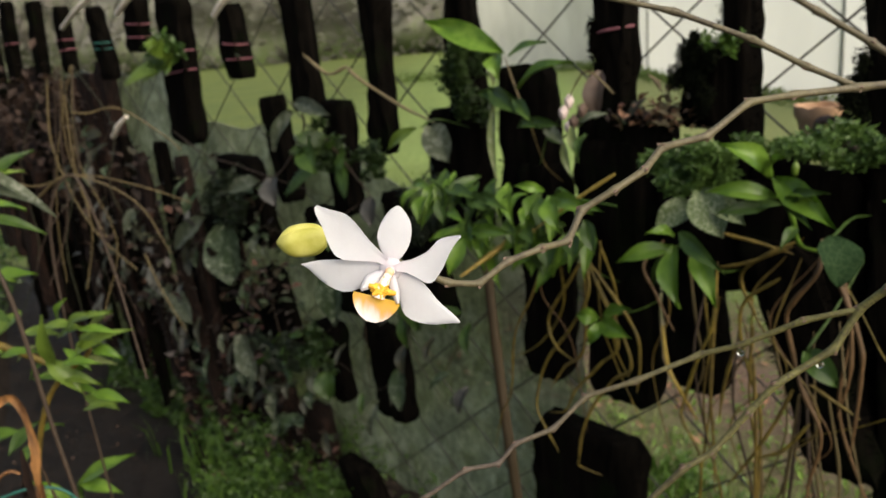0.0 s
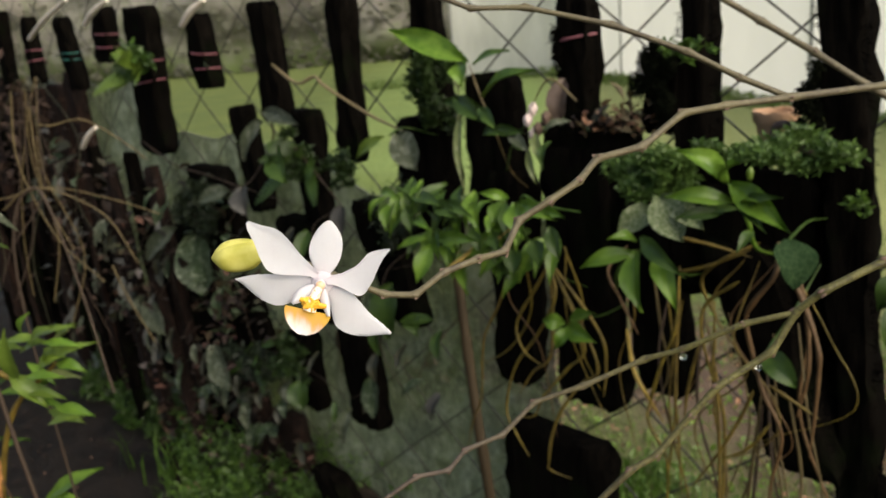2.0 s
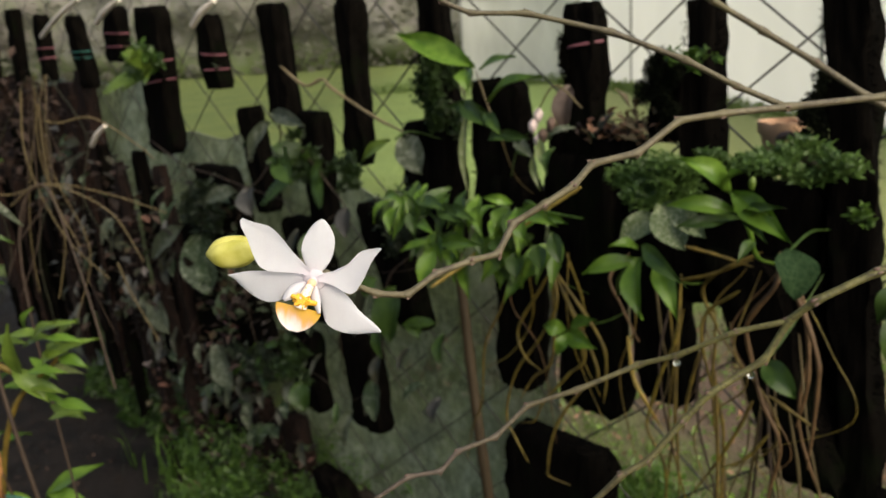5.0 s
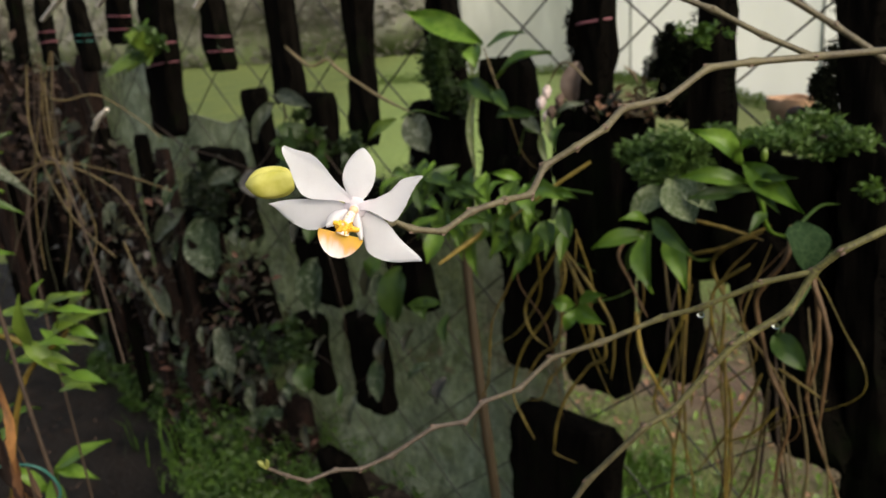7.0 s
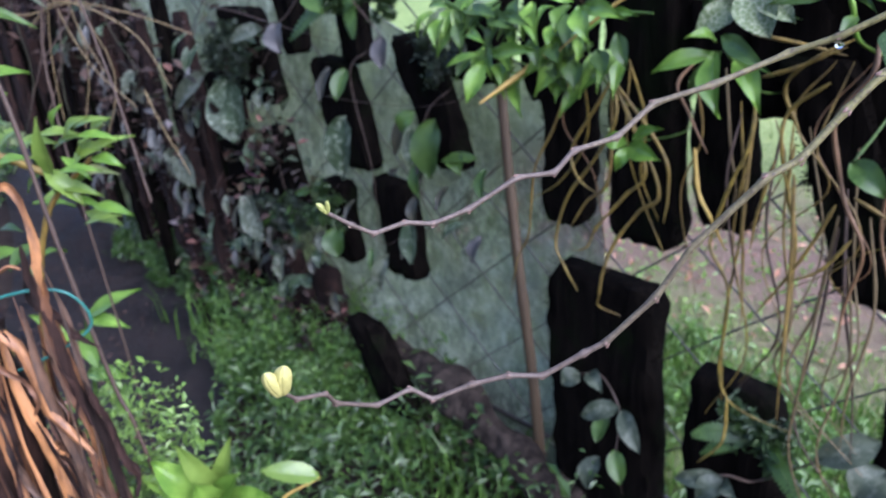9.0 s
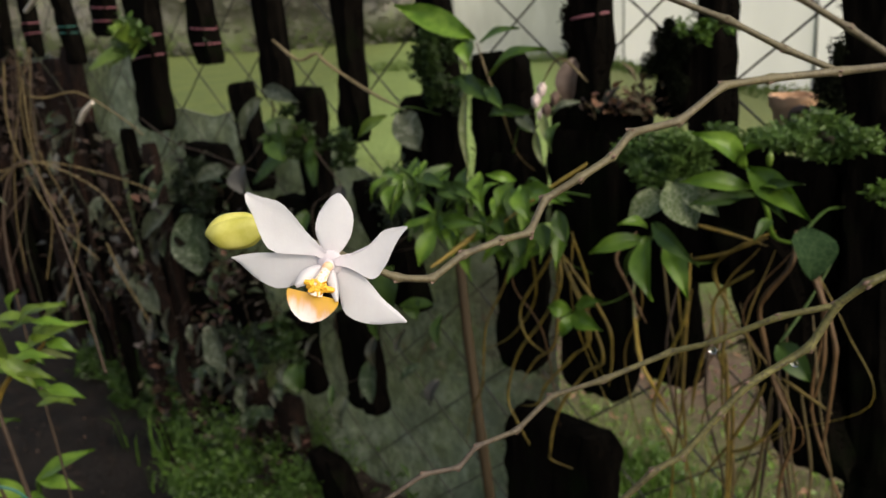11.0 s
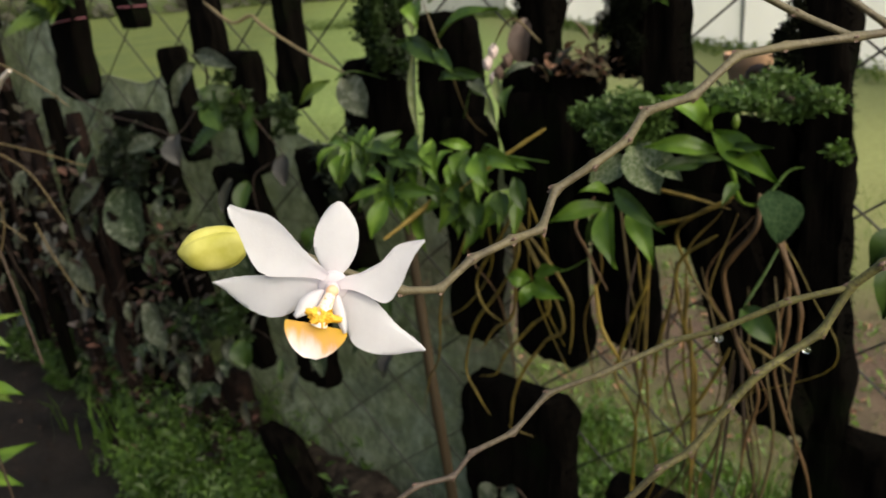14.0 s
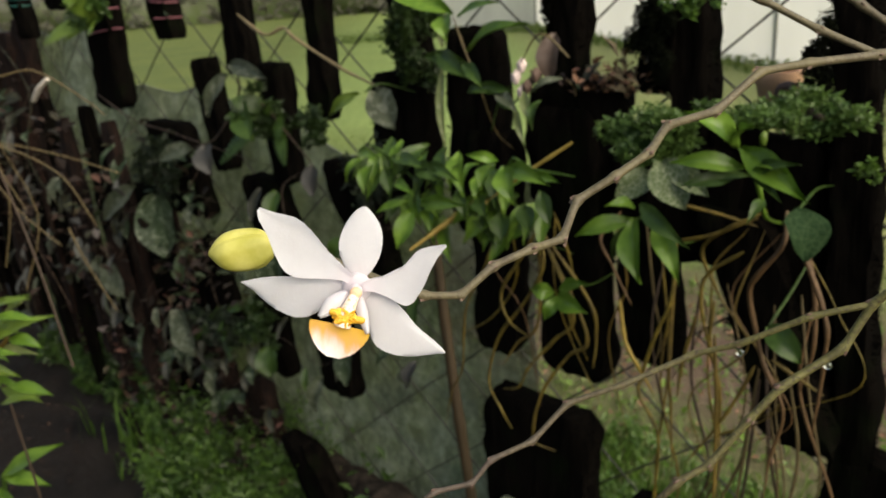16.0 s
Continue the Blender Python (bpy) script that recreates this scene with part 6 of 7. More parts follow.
# a bunch of dry grass and roots hung on the fence
bunch = thing("dry_grass_bunch", (-0.69, 1.52, 1.34), "bunch of dry olive-brown grass hanging from the fence", "dry grass")
for k in range(10):
    x, spread = rng.uniform(-0.05, 0.05), rng.uniform(-0.16, 0.13)
    n = rng.uniform(0.2, 0.5)
    q = [Vector((-0.69 + x * 0.3, 1.5 + rng.uniform(-0.03, 0.05), 1.35)), Vector((-0.69 + x + spread * 0.5 + rng.uniform(-0.03, 0.03), 1.5, 1.35 - n * 0.35)), Vector((-0.69 + x + spread * 0.75 + rng.uniform(-0.04, 0.04), 1.49, 1.35 - n * 0.7)), Vector((-0.69 + x + spread, 1.48, 1.35 - n))]
    part("grass_blade", line_tube(q, rng.uniform(0.0006, 0.0014), 4, 4), rng.choice(("vine", "leaf_old", "leaf_old", "dull_root")), bunch)
for q in (
    [(-0.72, 1.5, 1.33), (-0.735, 1.5, 1.22), (-0.715, 1.5, 1.12), (-0.68, 1.5, 1.04), (-0.62, 1.5, 0.97)],
    [(-0.694, 1.5, 1.30), (-0.70, 1.5, 1.2), (-0.695, 1.5, 1.12), (-0.665, 1.5, 1.035)],
    [(-0.69, 1.5, 1.27), (-0.66, 1.5, 1.265), (-0.6, 1.5, 1.27), (-0.53, 1.5, 1.22), (-0.5, 1.5, 1.19)],
    [(-0.9, 1.5, 1.18), (-0.841, 1.5, 1.16), (-0.784, 1.5, 1.14), (-0.69, 1.5, 1.155), (-0.584, 1.5, 1.127), (-0.493, 1.5, 1.09)],
    [(-0.78, 1.5, 1.12), (-0.7, 1.48, 1.16), (-0.6, 1.5, 1.10), (-0.55, 1.5, 1.0)],
    [(-0.6, 1.5, 1.0), (-0.58, 1.5, 0.93), (-0.545, 1.5, 0.84)],
):
    part("root", line_tube(q, lambda s: 0.002 - 0.0008 * s, 6, 6), "dull_root", bunch)

# pale split sticks standing behind the far slabs
for a, b in (((3.15, 1.44, 0.115), (2.775, 1.545, 0.105)), ((2.64, 1.462, 0.115), (2.465, 1.522, 0.105)), ((2.015, 1.428, 0.115), (1.9, 1.483, 0.105)), ((2.81, 1.075, 0.13), (2.69, 1.145, 0.12))):
    e = thing("split_stick", W(*a), "pale split wooden stick end tied to the fence", "stick", "split sticks on the fence")
    part("stick_body", line_tube([W(*a), W((a[0] + b[0]) / 2, (a[1] + b[1]) / 2 + 0.004, a[2]), W(*b)], lambda s: 0.0095 - 0.005 * abs(s - 0.4), 7, 5), "split", e)

pot = thing("clay_pot", W(0.505, 1.2, 0.02), "broken terracotta pot wedged behind a fern slab", "pot")
bm = bmesh.new()
rows = []
for z, r in ((1.165, 0.03), (1.18, 0.04), (1.212, 0.05), (1.216, 0.058), (1.232, 0.06), (1.232, 0.052), (1.18, 0.036)):
    rows.append([bm.verts.new(W(0.505, z - 0.004 + 0.004 * noise.noise((k * 0.7, z * 9, 1)), 0.0) + 0.55 * Vector((r * math.cos(2 * math.pi * k / 24), r * math.sin(2 * math.pi * k / 24), 0))) for k in range(24)])
for a, b in zip(rows, rows[1:]):
    for k in range(24):
        bm.faces.new((a[k], a[(k + 1) % 24], b[(k + 1) % 24], b[k]))
bm.faces.new(list(reversed(rows[0])))
bm.faces.new(rows[-1])
part("pot_body", bm, "clay", pot)
part("dry_root", line_tube([W(0.475, 1.19, 0.07), W(0.468, 1.215, 0.08), W(0.452, 1.22, 0.085), W(0.447, 1.203, 0.085), W(0.458, 1.196, 0.09), W(0.43, 1.19, 0.085), W(0.405, 1.185, 0.1)], lambda s: 0.0065 - 0.002 * s, 8), "dull_bark", pot, "curled brown root")

# ---- at the foot of the fence ----
rng = random.Random(41)


def foot():
    u = rng.uniform(0.75, 3.4)
    c = rng.uniform(min(1.6, max(0.9, 1.15 + 1.0 * (u - 1.82))), 1.95) - 0.08 * (noise.noise((u * 4, 3, 3)) + 0.3)
    lump_ = noise.noise((u * 5.5, c * 5.5, 8)) + 0.5 * noise.noise((u * 14, c * 14, 2))
    if lump_ < -0.12 and rng.random() < 0.85:
        return foot()
    hump = 0.04 + 0.34 * max(0, lump_ + 0.1)
    if c > 1.78 + 0.1 * noise.noise((u * 5, 1, 1)):
        hump *= 0.55
    return W(u, hump * rng.random() ** 0.7, (1.75 - c) / S2)


verts, faces = leaf_cards(rng, 9000, foot, 0.026, 0.75)
more = leaf_cards(rng, 3600, foot, 0.04, 0.8)
faces += [tuple(i + len(verts) for i in f) for f in more[1]]
verts += more[0]
cloud("foot_weeds", verts, faces, "weed", None, "dense low weeds along the foot of the fence", "weeds")


def mound():
    """Tufts of weed that rise in a bright heap where path and fence meet."""
    k = rng.randrange(38)
    s = random.Random(k)
    u, off = 1.88 + s.gauss(0, 0.2), 0.14 + s.gauss(0, 0.08)
    r, h = s.uniform(0.025, 0.06), s.uniform(0.08, 0.3)
    t = rng.random()
    return W(u + r * rng.gauss(0, 0.6), h * t, off + r * rng.gauss(0, 0.6) * (0.4 + t))


verts, faces = leaf_cards(rng, 17000, mound, 0.016, 0.8)
cloud("weed_mound", verts, faces, "weed_fresh", None, "lush heap of fine bright green weeds beside the path", "weeds")


def foot_grass(count, u0, u1, c0, c1, height, material, name, label, seed, width=0.003):
    r = random.Random(seed)
    verts, faces = [], []
    for _ in range(count):
        p = W(r.uniform(u0, u1), 0.0, (1.75 - r.uniform(c0, c1)) / S2)
        if noise.noise((p.x * 4, p.y * 4, 1)) < -0.05 and r.random() < 0.8:
            continue
        h = height * r.uniform(0.5, 1.3)
        a = r.uniform(0, 2 * math.pi)
        w = Vector((math.cos(a), math.sin(a), 0)) * width * r.uniform(0.6, 1.4)
        d = Vector((r.uniform(-1, 1), r.uniform(-1, 1), 0)) * h * 0.5
        k = len(verts)
        m = p + d * 0.3 + Vector((0, 0, h * 0.65))
        verts += [p - w, p + w, m + w, m - w, p + d + Vector((0, 0, h * 0.95))]
        faces += [(k, k + 1, k + 2, k + 3), (k + 3, k + 2, k + 4)]
    cloud(name, verts, faces, material, None, label, "grass")


foot_grass(900, 0.8, 2.6, 1.3, 1.95, 0.16, "weed_fresh", "foot_grass", "grass tufts among the weeds at the fence", 5)
foot_grass(6000, -0.2, 1.5, 2.0, 2.85, 0.06, "weed_fresh", "rough_grass", "rough short grass just behind the fence", 6, 0.003)


def meadow():
    u, c_ = rng.uniform(-0.3, 1.25), rng.uniform(2.0, 3.0)
    if noise.noise((u * 4, c_ * 4, 6)) + 0.4 * noise.noise((u * 13, c_ * 13, 1)) < 0.08:
        return meadow()
    return W(u, rng.uniform(0.0, 0.08), (1.75 - c_) / S2)


verts, faces = leaf_cards(rng, 5200, meadow, 0.024)
cloud("meadow_weeds", verts, faces, "weed_fresh", None, "patches of bright low weeds in the grass behind the fence", "weeds")


def bare_ground():
    return W(rng.uniform(0.6, 2.6), rng.random() * 0.012, (1.75 - rng.uniform(2.9, 4.7)) / S2)


for count, size, tint, name, text, kind_ in ((320, 0.03, "dead", "lawn_litter", "dry brown leaves scattered on the bare earth behind the fence", "leaf litter"), (1500, 0.03, "weed_lime", "lawn_weeds", "scattered low weeds on the bare earth behind the fence", "weeds")):
    verts, faces = leaf_cards(rng, count, bare_ground, size)
    cloud(name, verts, faces, tint, None, text, kind_)


def far_side():
    y = rng.uniform(1.2, 5.0)
    return (-1.55 - 0.42 * max(0, y - 1.6) - rng.random() ** 1.5 * 0.9, y, rng.uniform(0, 0.3))


verts, faces = leaf_cards(rng, 5000, far_side, 0.05)
cloud("path_weeds", verts, faces, "weed", None, "weeds along the far side of the path", "weeds")

log = thing("rotten_log", (0.0, 1.7, 0.04), "dark rotten log lying along the foot of the fence", "log")
bm = line_tube([W(0.88, 0.05, 0.09), W(1.02, 0.12, 0.1), W(1.17, 0.17, 0.1), W(1.3, 0.205, 0.09), W(1.42, 0.22, 0.08), W(1.56, 0.2, 0.07)], lambda s: 0.042 + 0.01 * math.sin(13 * s), 28, 14)
for v in bm.verts:
    v.co += Vector((1, 1, 1)) * 0.014 * noise.noise(v.co * 14) + Vector((-0.6, -0.6, 0.5)) * 0.012 * noise.noise(v.co * 45)
part("log_body", bm, "log_bark", log)


def foot_litter():
    u = rng.uniform(0.95, 2.2)
    return W(u, 0.02 + 0.12 * rng.random() ** 2, rng.uniform(0.02, 0.16))


verts, faces = leaf_cards(rng, 700, foot_litter, 0.022, 1.2)
cloud("fence_litter", verts, faces, "dead_dark", None, "brown dead leaves heaped at the foot of the net", "leaf litter")


def tangle():
    """Places in withered clumps that hang over the old slabs."""
    s = random.Random(700 + rng.randrange(46))
    u, z, r = s.uniform(1.72, 2.75), s.uniform(0.12, 0.95), s.uniform(0.02, 0.07)
    return W(u + r * rng.gauss(0, 0.5), max(0.03, z + 2.2 * r * rng.gauss(0, 0.6)), s.uniform(0.1, 0.17) + r * rng.gauss(0, 0.3))


verts, faces = leaf_cards(rng, 520, tangle, 0.034, 1.2)
cloud("withered_tangle", verts, faces, "withered", None, "withered brown and grey leaves caught on the old slabs", "dead leaves")
scrap = leaf((-0.90, 2.33, 0.03), (-0.80, 2.26, 0.05), 0.05, "dead", None, OVAL, 0.012, (0, -0.3, 1), "dead_leaf")
tagged(scrap, "curled brown dead leaf lying on the path edge", "leaf")
for k in range(26):
    u, o = rng.uniform(1.0, 3.6), rng.uniform(0.5, 1.1)
    p = W(u, 0.022, o)
    a = rng.uniform(0, 6.3)
    s = rng.uniform(0.015, 0.04)
    tagged(leaf(p, p + Vector((math.cos(a) * s, math.sin(a) * s, 0.004)), s * 0.5, "dead" if k % 3 else "leaf_purple", None, OVAL, 0.003, (0, 0, 1), "fallen_leaf"), "small fallen brown leaf on the dark path", "leaf", "fallen leaves on the path")


def litter():
    y = rng.uniform(0.7, 4.2)
    return (-0.75 - 0.5 * max(0, y - 1.7) - rng.random() * 0.75, y, 0.022)


verts, faces = leaf_cards(rng, 1500, litter, 0.016, 1.6)
verts = [Vector((v.x, v.y, 0.02 + abs(v.z - 0.022) * 0.5)) for v in verts]
cloud("path_litter", verts, faces, "dead_dark", None, "crumbled brown leaf litter on the dark path", "leaf litter")

# ---- plants by the path ----
bush = thing("path_bush", (-0.6, 1.0, 0), "leafy shrub with lime green shoots beside the path", "shrub")
for q in (
    [(-0.6, 1.0, -0.01), (-0.62, 1.0, 0.4), (-0.58, 0.98, 0.75), (-0.52, 0.96, 0.95), (-0.44, 0.95, 1.03)],
    [(-0.6, 1.0, 0.3), (-0.64, 1.0, 0.7), (-0.62, 0.98, 1.0), (-0.56, 0.95, 1.15), (-0.52, 0.95, 1.28)],
    [(-0.6, 1.0, 0.3), (-0.68, 1.05, 0.6), (-0.7, 1.05, 0.9)],
    [(-0.62, 0.97, 1.045), (-0.56, 0.955, 1.04), (-0.49, 0.95, 1.01), (-0.46, 0.945, 0.99)],
):
    part("stem", line_tube(q, lambda s: 0.006 - 0.003 * s, 7, 6), "root", bush)
for b, t, w, m in (
    ((-0.45, 0.95, 1.03), (-0.383, 0.95, 1.052), 0.014, "leaf_lime"), ((-0.45, 0.95, 1.03), (-0.423, 0.93, 1.058), 0.012, "leaf_lime"), ((-0.44, 0.95, 1.028), (-0.398, 0.94, 1.018), 0.016, "leaf"),
    ((-0.5, 0.95, 1.02), (-0.455, 0.94, 0.975), 0.022, "leaf_lime"), ((-0.49, 0.95, 1.01), (-0.48, 0.93, 1.085), 0.02, "leaf_lime"), ((-0.5, 0.95, 1.0), (-0.43, 0.94, 0.985), 0.018, "leaf_lime"),
    ((-0.53, 0.95, 1.26), (-0.45, 0.95, 1.195), 0.013, "leaf_grey"), ((-0.54, 0.95, 1.235), (-0.452, 0.94, 1.21), 0.012, "leaf_grey"), ((-0.54, 0.95, 1.2), (-0.465, 0.95, 1.175), 0.014, "leaf_dark"),
    ((-0.53, 0.95, 1.27), (-0.49, 0.94, 1.29), 0.012, "leaf"), ((-0.55, 0.95, 1.24), (-0.49, 0.94, 1.255), 0.014, "leaf"), ((-0.55, 0.95, 1.12), (-0.48, 0.94, 1.13), 0.02, "leaf"),
):
    leaf(b, t, w, m, bush, STRAP if m == "leaf_grey" else LANCE, 0.008, (0.1, -0.6, 0.8))
for k in range(24):
    b = Vector((rng.uniform(-0.56, -0.45), 0.95 + rng.uniform(-0.02, 0.04), rng.uniform(0.95, 1.07)))
    a = rng.uniform(-0.9, 1.2)
    leaf(b, b + Vector((math.cos(a) * 0.055, -0.01, math.sin(a) * 0.035)), rng.uniform(0.01, 0.018), rng.choice(("leaf_lime", "leaf_lime", "leaf", "leaf", "leaf_pale")), bush, LANCE, 0.006, (0.1, -0.6, 0.8))
for k in range(22):
    z = rng.uniform(0.85, 1.3)
    b = Vector((-0.60 + rng.uniform(-0.1, 0.04), 1.0 + rng.uniform(-0.08, 0.12), z))
    a = rng.uniform(0, 6.3)
    d = Vector((math.cos(a) * 0.06, math.sin(a) * 0.06, rng.uniform(-0.03, 0.03)))
    leaf(b, b + d, rng.uniform(0.014, 0.026), rng.choice(("leaf", "leaf_dark", "leaf_dark", "leaf_lime")), bush, LANCE, 0.006, (0.1, -0.5, 0.8))

spear = thing("spear_leaf_plant", (-0.66, 1.2, 0), "small plant with pointed green leaves beside the path", "plant")
part("stem", line_tube([(-0.66, 1.2, -0.01), (-0.67, 1.2, 0.4), (-0.64, 1.2, 0.7)], 0.004, 6), "leaf_dark", spear)
for b, t, w in (((-0.64, 1.2, 0.7), (-0.538, 1.2, 0.748), 0.026), ((-0.64, 1.2, 0.7), (-0.56, 1.18, 0.69), 0.024), ((-0.65, 1.2, 0.68), (-0.61, 1.15, 0.63), 0.03), ((-0.66, 1.2, 0.66), (-0.72, 1.18, 0.72), 0.03), ((-0.66, 1.2, 0.6), (-0.58, 1.18, 0.6), 0.03)):
    leaf(b, t, w, "leaf", spear, LANCE, 0.01, (0.1, -0.6, 0.8))

stump = thing("bark_stump", (-0.52, 0.76, 0), "old stump shedding curled orange-brown bark strips", "stump")
part("core", line_tube([(-0.53, 0.77, -0.01), (-0.53, 0.77, 0.4), (-0.525, 0.765, 0.75), (-0.52, 0.76, 0.92)], lambda s: 0.065 - 0.02 * s + 0.006 * math.sin(19 * s), 14), "old", stump, "dark rotten core")


def ribbon(q, width, seed, thick=0.0022):
    """A curled strip of bark: a ragged band along a line, split at its ends."""
    pts = spline(q, 9)
    bm = bmesh.new()
    n, rows, side = len(pts), [], None
    for i, p in enumerate(pts):
        s = i / (n - 1)
        way = (pts[min(i + 1, n - 1)] - pts[max(i - 1, 0)]).normalized()
        side = way.cross((0.3, -1, 0.2)).normalized() if side is None else (side - way * side.dot(way)).normalized()
        side = Matrix.Rotation(0.22 * noise.noise((s * 6, seed, 0)), 3, way) @ side
        up = way.cross(side).normalized()
        w = width * (0.25 + 0.75 * min(1, 5 * s, 6 * (1 - s))) * (1 + 0.35 * noise.noise((s * 9, seed, 4)))
        row = []
        for skin in (1, -1):
            for k in range(5):
                v = (k / 2 - 1) * skin
                edge = 1 + 0.3 * noise.noise((s * 25, seed + v, 2))
                row.append(bm.verts.new(p + side * v * w * 0.5 * edge + up * (skin * thick * 0.5 * (1.15 - v * v) - 0.25 * w * v * v + 0.12 * w * noise.noise((v * 2, s * 14, seed)))))
        rows.append(row)
    for a, b in zip(rows, rows[1:]):
        for k in range(10):
            bm.faces.new((a[k], a[(k + 1) % 10], b[(k + 1) % 10], b[k]))
    bm.faces.new(list(reversed(rows[0])))
    bm.faces.new(rows[-1])
    return bm


for k, (q, w, m) in enumerate((
    ([(-0.5, 0.76, 0.9), (-0.47, 0.75, 1.03), (-0.44, 0.75, 1.055), (-0.417, 0.75, 1.06), (-0.409, 0.75, 1.021), (-0.412, 0.75, 0.985), (-0.416, 0.752, 0.95)], 0.013, "bark_pale"),
    ([(-0.414, 0.752, 0.985), (-0.416, 0.755, 0.95), (-0.424, 0.756, 0.9), (-0.42, 0.756, 0.85), (-0.412, 0.758, 0.79)], 0.014, "bark"),
    ([(-0.53, 0.75, 0.9), (-0.5, 0.745, 0.94), (-0.475, 0.74, 0.931), (-0.447, 0.74, 0.905), (-0.438, 0.74, 0.86), (-0.433, 0.74, 0.821), (-0.402, 0.74, 0.776)], 0.019, "bark_pale"),
    ([(-0.43, 0.76, 1.0), (-0.426, 0.755, 0.96), (-0.417, 0.755, 0.91), (-0.412, 0.755, 0.86), (-0.405, 0.755, 0.80)], 0.015, "old"),
), 0):
    part("bark_strip", ribbon(q, w * 0.65, k + 0.5), m, stump)
for k, (q, w, m) in enumerate((
    ([(-0.49, 0.735, 0.86), (-0.489, 0.735, 0.82), (-0.495, 0.735, 0.767), (-0.5, 0.735, 0.68), (-0.51, 0.735, 0.5)], 0.017, "bark_pale"),
    ([(-0.49, 0.75, 0.93), (-0.465, 0.745, 0.966), (-0.44, 0.745, 0.985), (-0.427, 0.745, 0.982)], 0.010, "bark_pale"),
    ([(-0.47, 0.735, 0.9), (-0.48, 0.73, 0.84), (-0.475, 0.73, 0.77), (-0.478, 0.73, 0.66), (-0.48, 0.73, 0.45)], 0.02, "bark"),
), 4):
    part("bark_strip", ribbon(q, w * 0.65, k + 0.5), m, stump)
for k in range(74):
    a = rng.uniform(-2.3, 0.9)
    rad = rng.uniform(0.05, 0.088)
    x, y = -0.505 + rad * math.cos(a), 0.775 + rad * 0.7 * math.sin(a)
    top = rng.uniform(0.72, 0.99) - 0.6 * max(0, x + 0.46)
    low = rng.choice((0.2, 0.45, rng.uniform(0.55, top - 0.08), rng.uniform(0.6, top - 0.06)))
    lean, bow = rng.uniform(0.0, 0.05), rng.uniform(-0.012, 0.016)
    q = [(x + lean * (1 - f) + bow * math.sin(5 * f + k) + rng.uniform(-0.005, 0.005), y + rng.uniform(-0.008, 0.004), low + (top - low) * f) for f in (0, 0.2, 0.4, 0.6, 0.8, 1)]
    part("bark_strip", ribbon(q, rng.uniform(0.003, 0.011), k + 20.3, 0.0013), rng.choice(("bark", "bark", "old", "old", "bark_brown", "bark_brown", "bark_brown", "bark_pale")), stump)
wire_loop = thing("green_wire", (-0.45, 0.79, 0.9), "loop of green plastic wire round the stump", "wire")
part("wire_loop", line_tube([(-0.52, 0.72, 0.95), (-0.47, 0.74, 0.952), (-0.446, 0.78, 0.944), (-0.415, 0.79, 0.935), (-0.403, 0.8, 0.905), (-0.415, 0.8, 0.882), (-0.47, 0.78, 0.858), (-0.53, 0.75, 0.85)], 0.0015, 7), "green_tie", wire_loop)
cane = thing("bare_cane", (-0.39, 0.88, 0), "thin dark bare cane leaning beside the path", "cane")
part("cane_stem", line_tube([(-0.385, 0.88, -0.01), (-0.395, 0.87, 0.45), (-0.409, 0.85, 0.714), (-0.425, 0.85, 0.792), (-0.447, 0.85, 0.967), (-0.463, 0.85, 1.131), (-0.49, 0.85, 1.22)], 0.0026, 7), "vine", cane)
reed = thing("bare_cane", (-0.5, 1.1, 0), "thin brown drooping stem by the path", "cane")
part("cane_stem", line_tube([(-0.52, 1.1, -0.01), (-0.53, 1.1, 0.6), (-0.55, 1.1, 1.1), (-0.5, 1.1, 1.22), (-0.47, 1.1, 1.1), (-0.44, 1.08, 0.93)], 0.0018, 6), "vine", reed)


def shrub():
    r = 1 - rng.random() ** 2
    a = rng.uniform(0, 2 * math.pi)
    z = rng.uniform(0.12, 0.76)
    x = -0.44 + 0.085 * r * math.cos(a)
    return (x, 0.89 + 0.06 * r * math.sin(a), z + 0.04 * noise.noise((x * 30, z * 9, 0)) - max(0, x + 0.40) * 1.2)


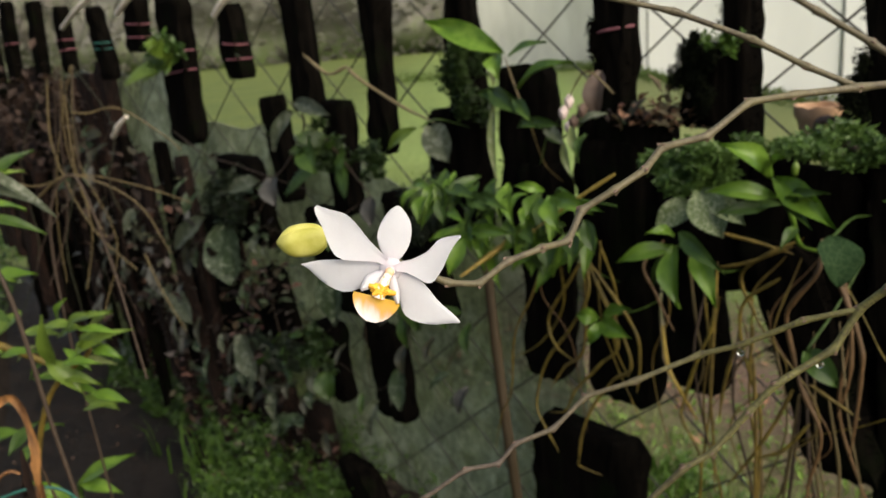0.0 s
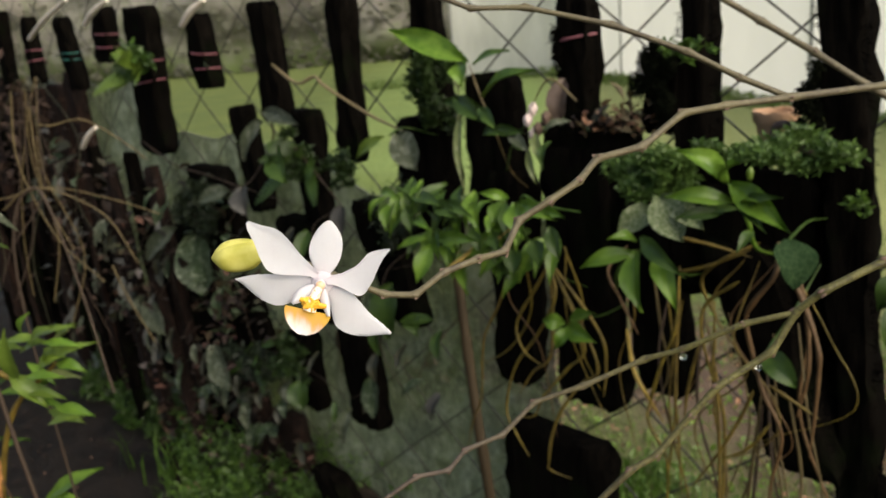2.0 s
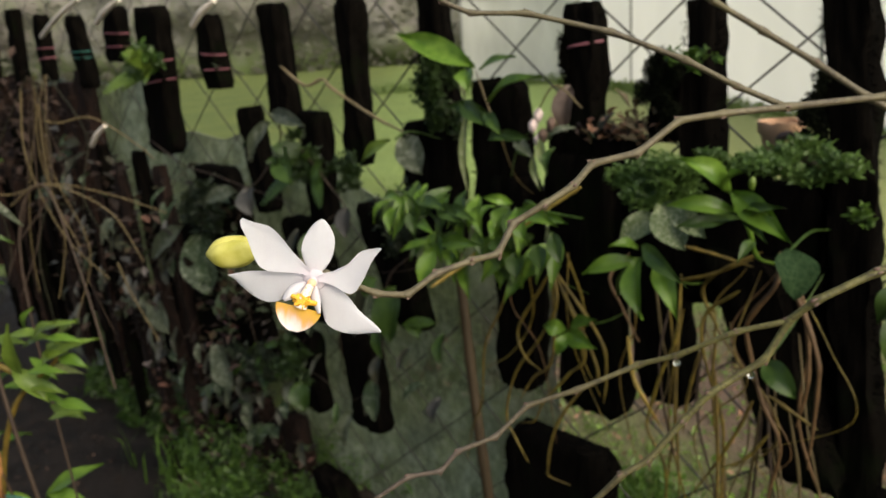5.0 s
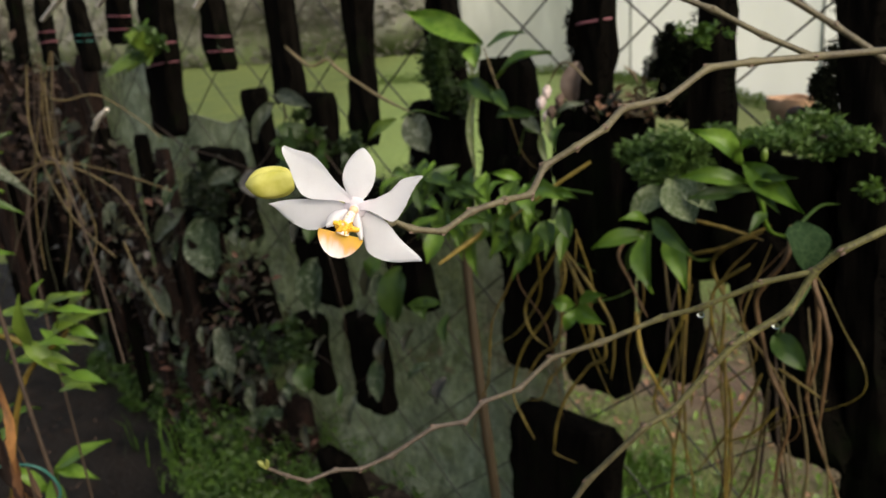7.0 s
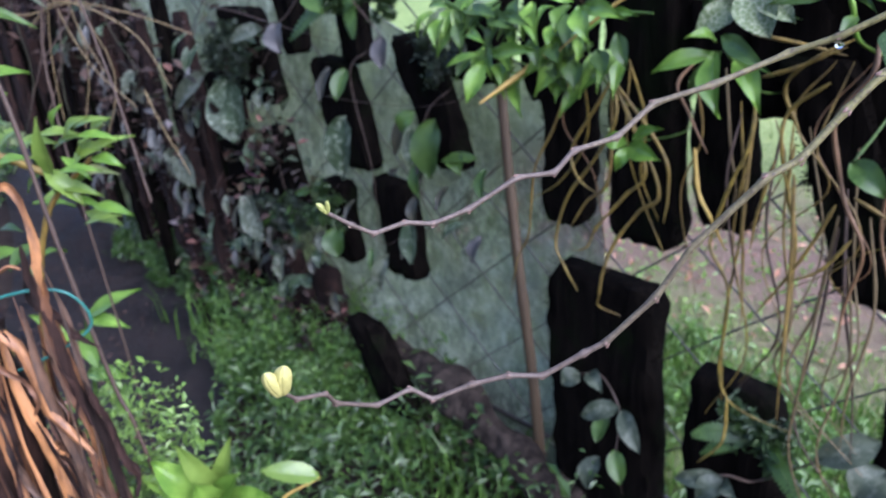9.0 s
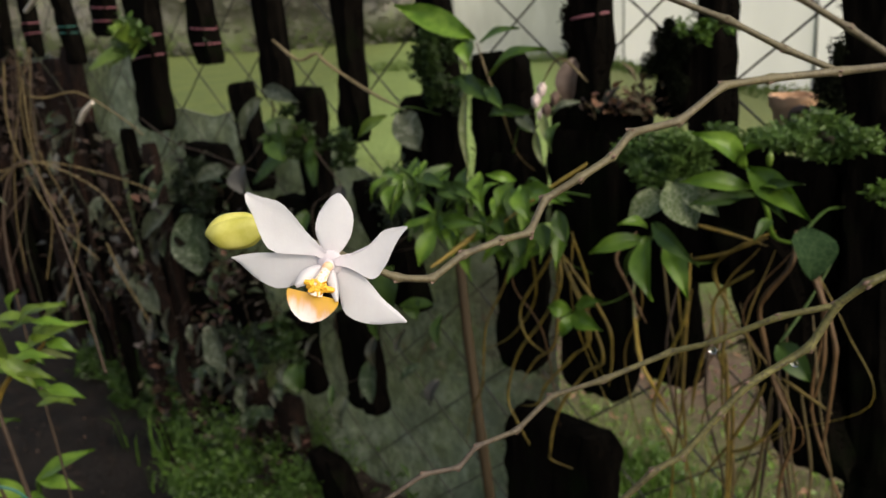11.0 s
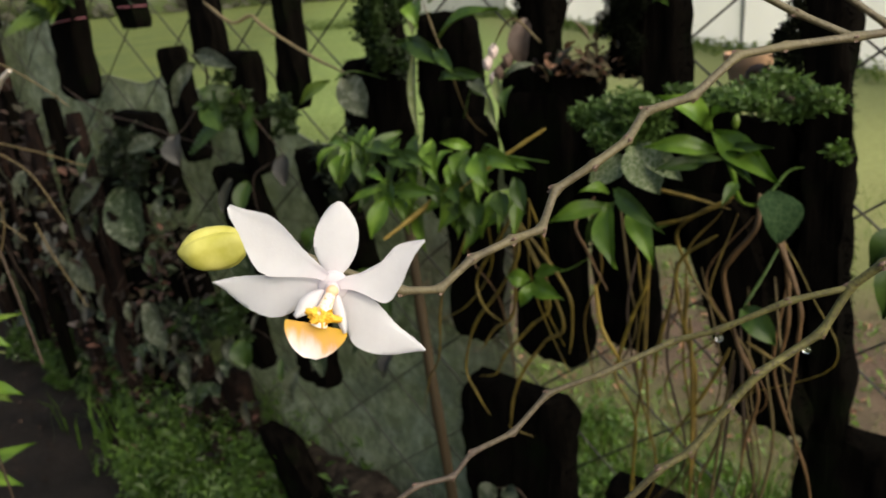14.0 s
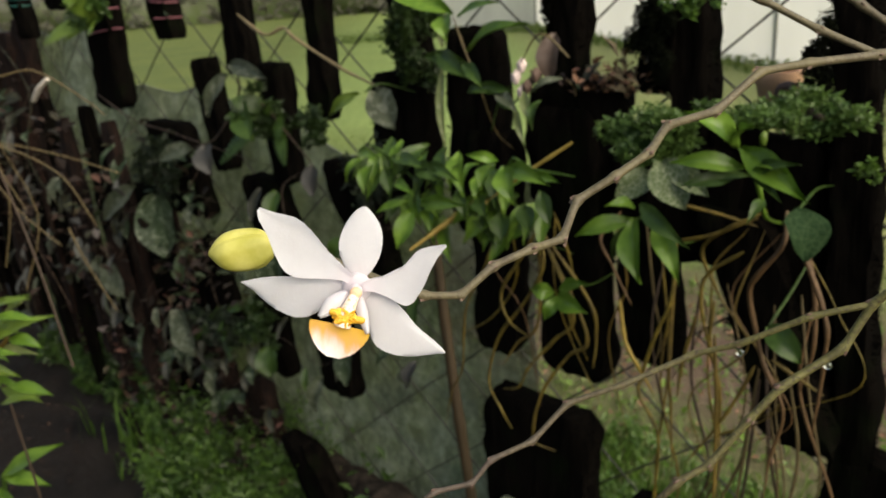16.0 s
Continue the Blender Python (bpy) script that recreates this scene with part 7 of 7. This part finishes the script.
weed = thing("lime_weed", (-0.42, 0.89, 0), "feathery lime green weed growing beside the stump", "weed")
for k in range(8):
    a = k * 0.8
    part("stem", line_tube([(-0.42, 0.89, -0.01), (-0.42 + 0.03 * math.cos(a), 0.89 + 0.02 * math.sin(a), 0.35), (-0.42 + 0.09 * math.cos(a), 0.89 + 0.05 * math.sin(a), 0.62)], 0.002, 5), "leaf_dark", weed)
verts, faces = leaf_cards(rng, 4600, shrub, 0.012)
cloud("foliage", verts, faces, "weed_lime", weed, "", "")
sap = thing("seedling", (-0.33, 0.86, 0), "seedling with broad bright green leaves by the path", "plant")
part("stem", line_tube([(-0.33, 0.86, -0.01), (-0.335, 0.86, 0.35), (-0.33, 0.86, 0.62)], 0.003, 6), "leaf_dark", sap)
part("twig", line_tube([(-0.33, 0.86, 0.4), (-0.27, 0.85, 0.6), (-0.205, 0.85, 0.655)], 0.002, 6), "straw", sap)
for b, t, w, m in (
    ((-0.34, 0.86, 0.6), (-0.40, 0.84, 0.69), 0.045, "leaf"), ((-0.34, 0.86, 0.6), (-0.345, 0.82, 0.675), 0.045, "leaf"), ((-0.335, 0.86, 0.6), (-0.29, 0.83, 0.68), 0.035, "leaf"), ((-0.33, 0.86, 0.6), (-0.255, 0.83, 0.64), 0.04, "leaf"),
    ((-0.35, 0.86, 0.58), (-0.43, 0.83, 0.63), 0.045, "leaf"), ((-0.205, 0.85, 0.655), (-0.27, 0.84, 0.672), 0.026, "leaf_lime"), ((-0.33, 0.86, 0.61), (-0.36, 0.83, 0.72), 0.028, "leaf_lime"), ((-0.34, 0.87, 0.6), (-0.30, 0.85, 0.715), 0.024, "leaf_lime"), ((-0.36, 0.86, 0.62), (-0.42, 0.85, 0.66), 0.03, "leaf"),
):
    leaf(b, t, w, m, sap, OVAL, 0.008, (0.1, -0.6, 0.8))
chip = thing("pot_shard", (-0.50, 0.83, 0.66), "reddish brown broken pot shard in the weeds", "shard")
bm = bmesh.new()
bmesh.ops.create_cube(bm, size=1)
bmesh.ops.bevel(bm, geom=bm.edges[:], offset=0.12, segments=2, affect="EDGES")
for v in bm.verts:
    v.co = Vector((-0.505, 0.83, 0.665)) + Matrix.Rotation(0.6, 3, "Y") @ Vector((v.co.x * 0.045, v.co.y * 0.02, v.co.z * 0.03)) + Vector((0.003, 0, 0.002)) * noise.noise(v.co * 3)
part("shard_body", bm, "clay", chip)
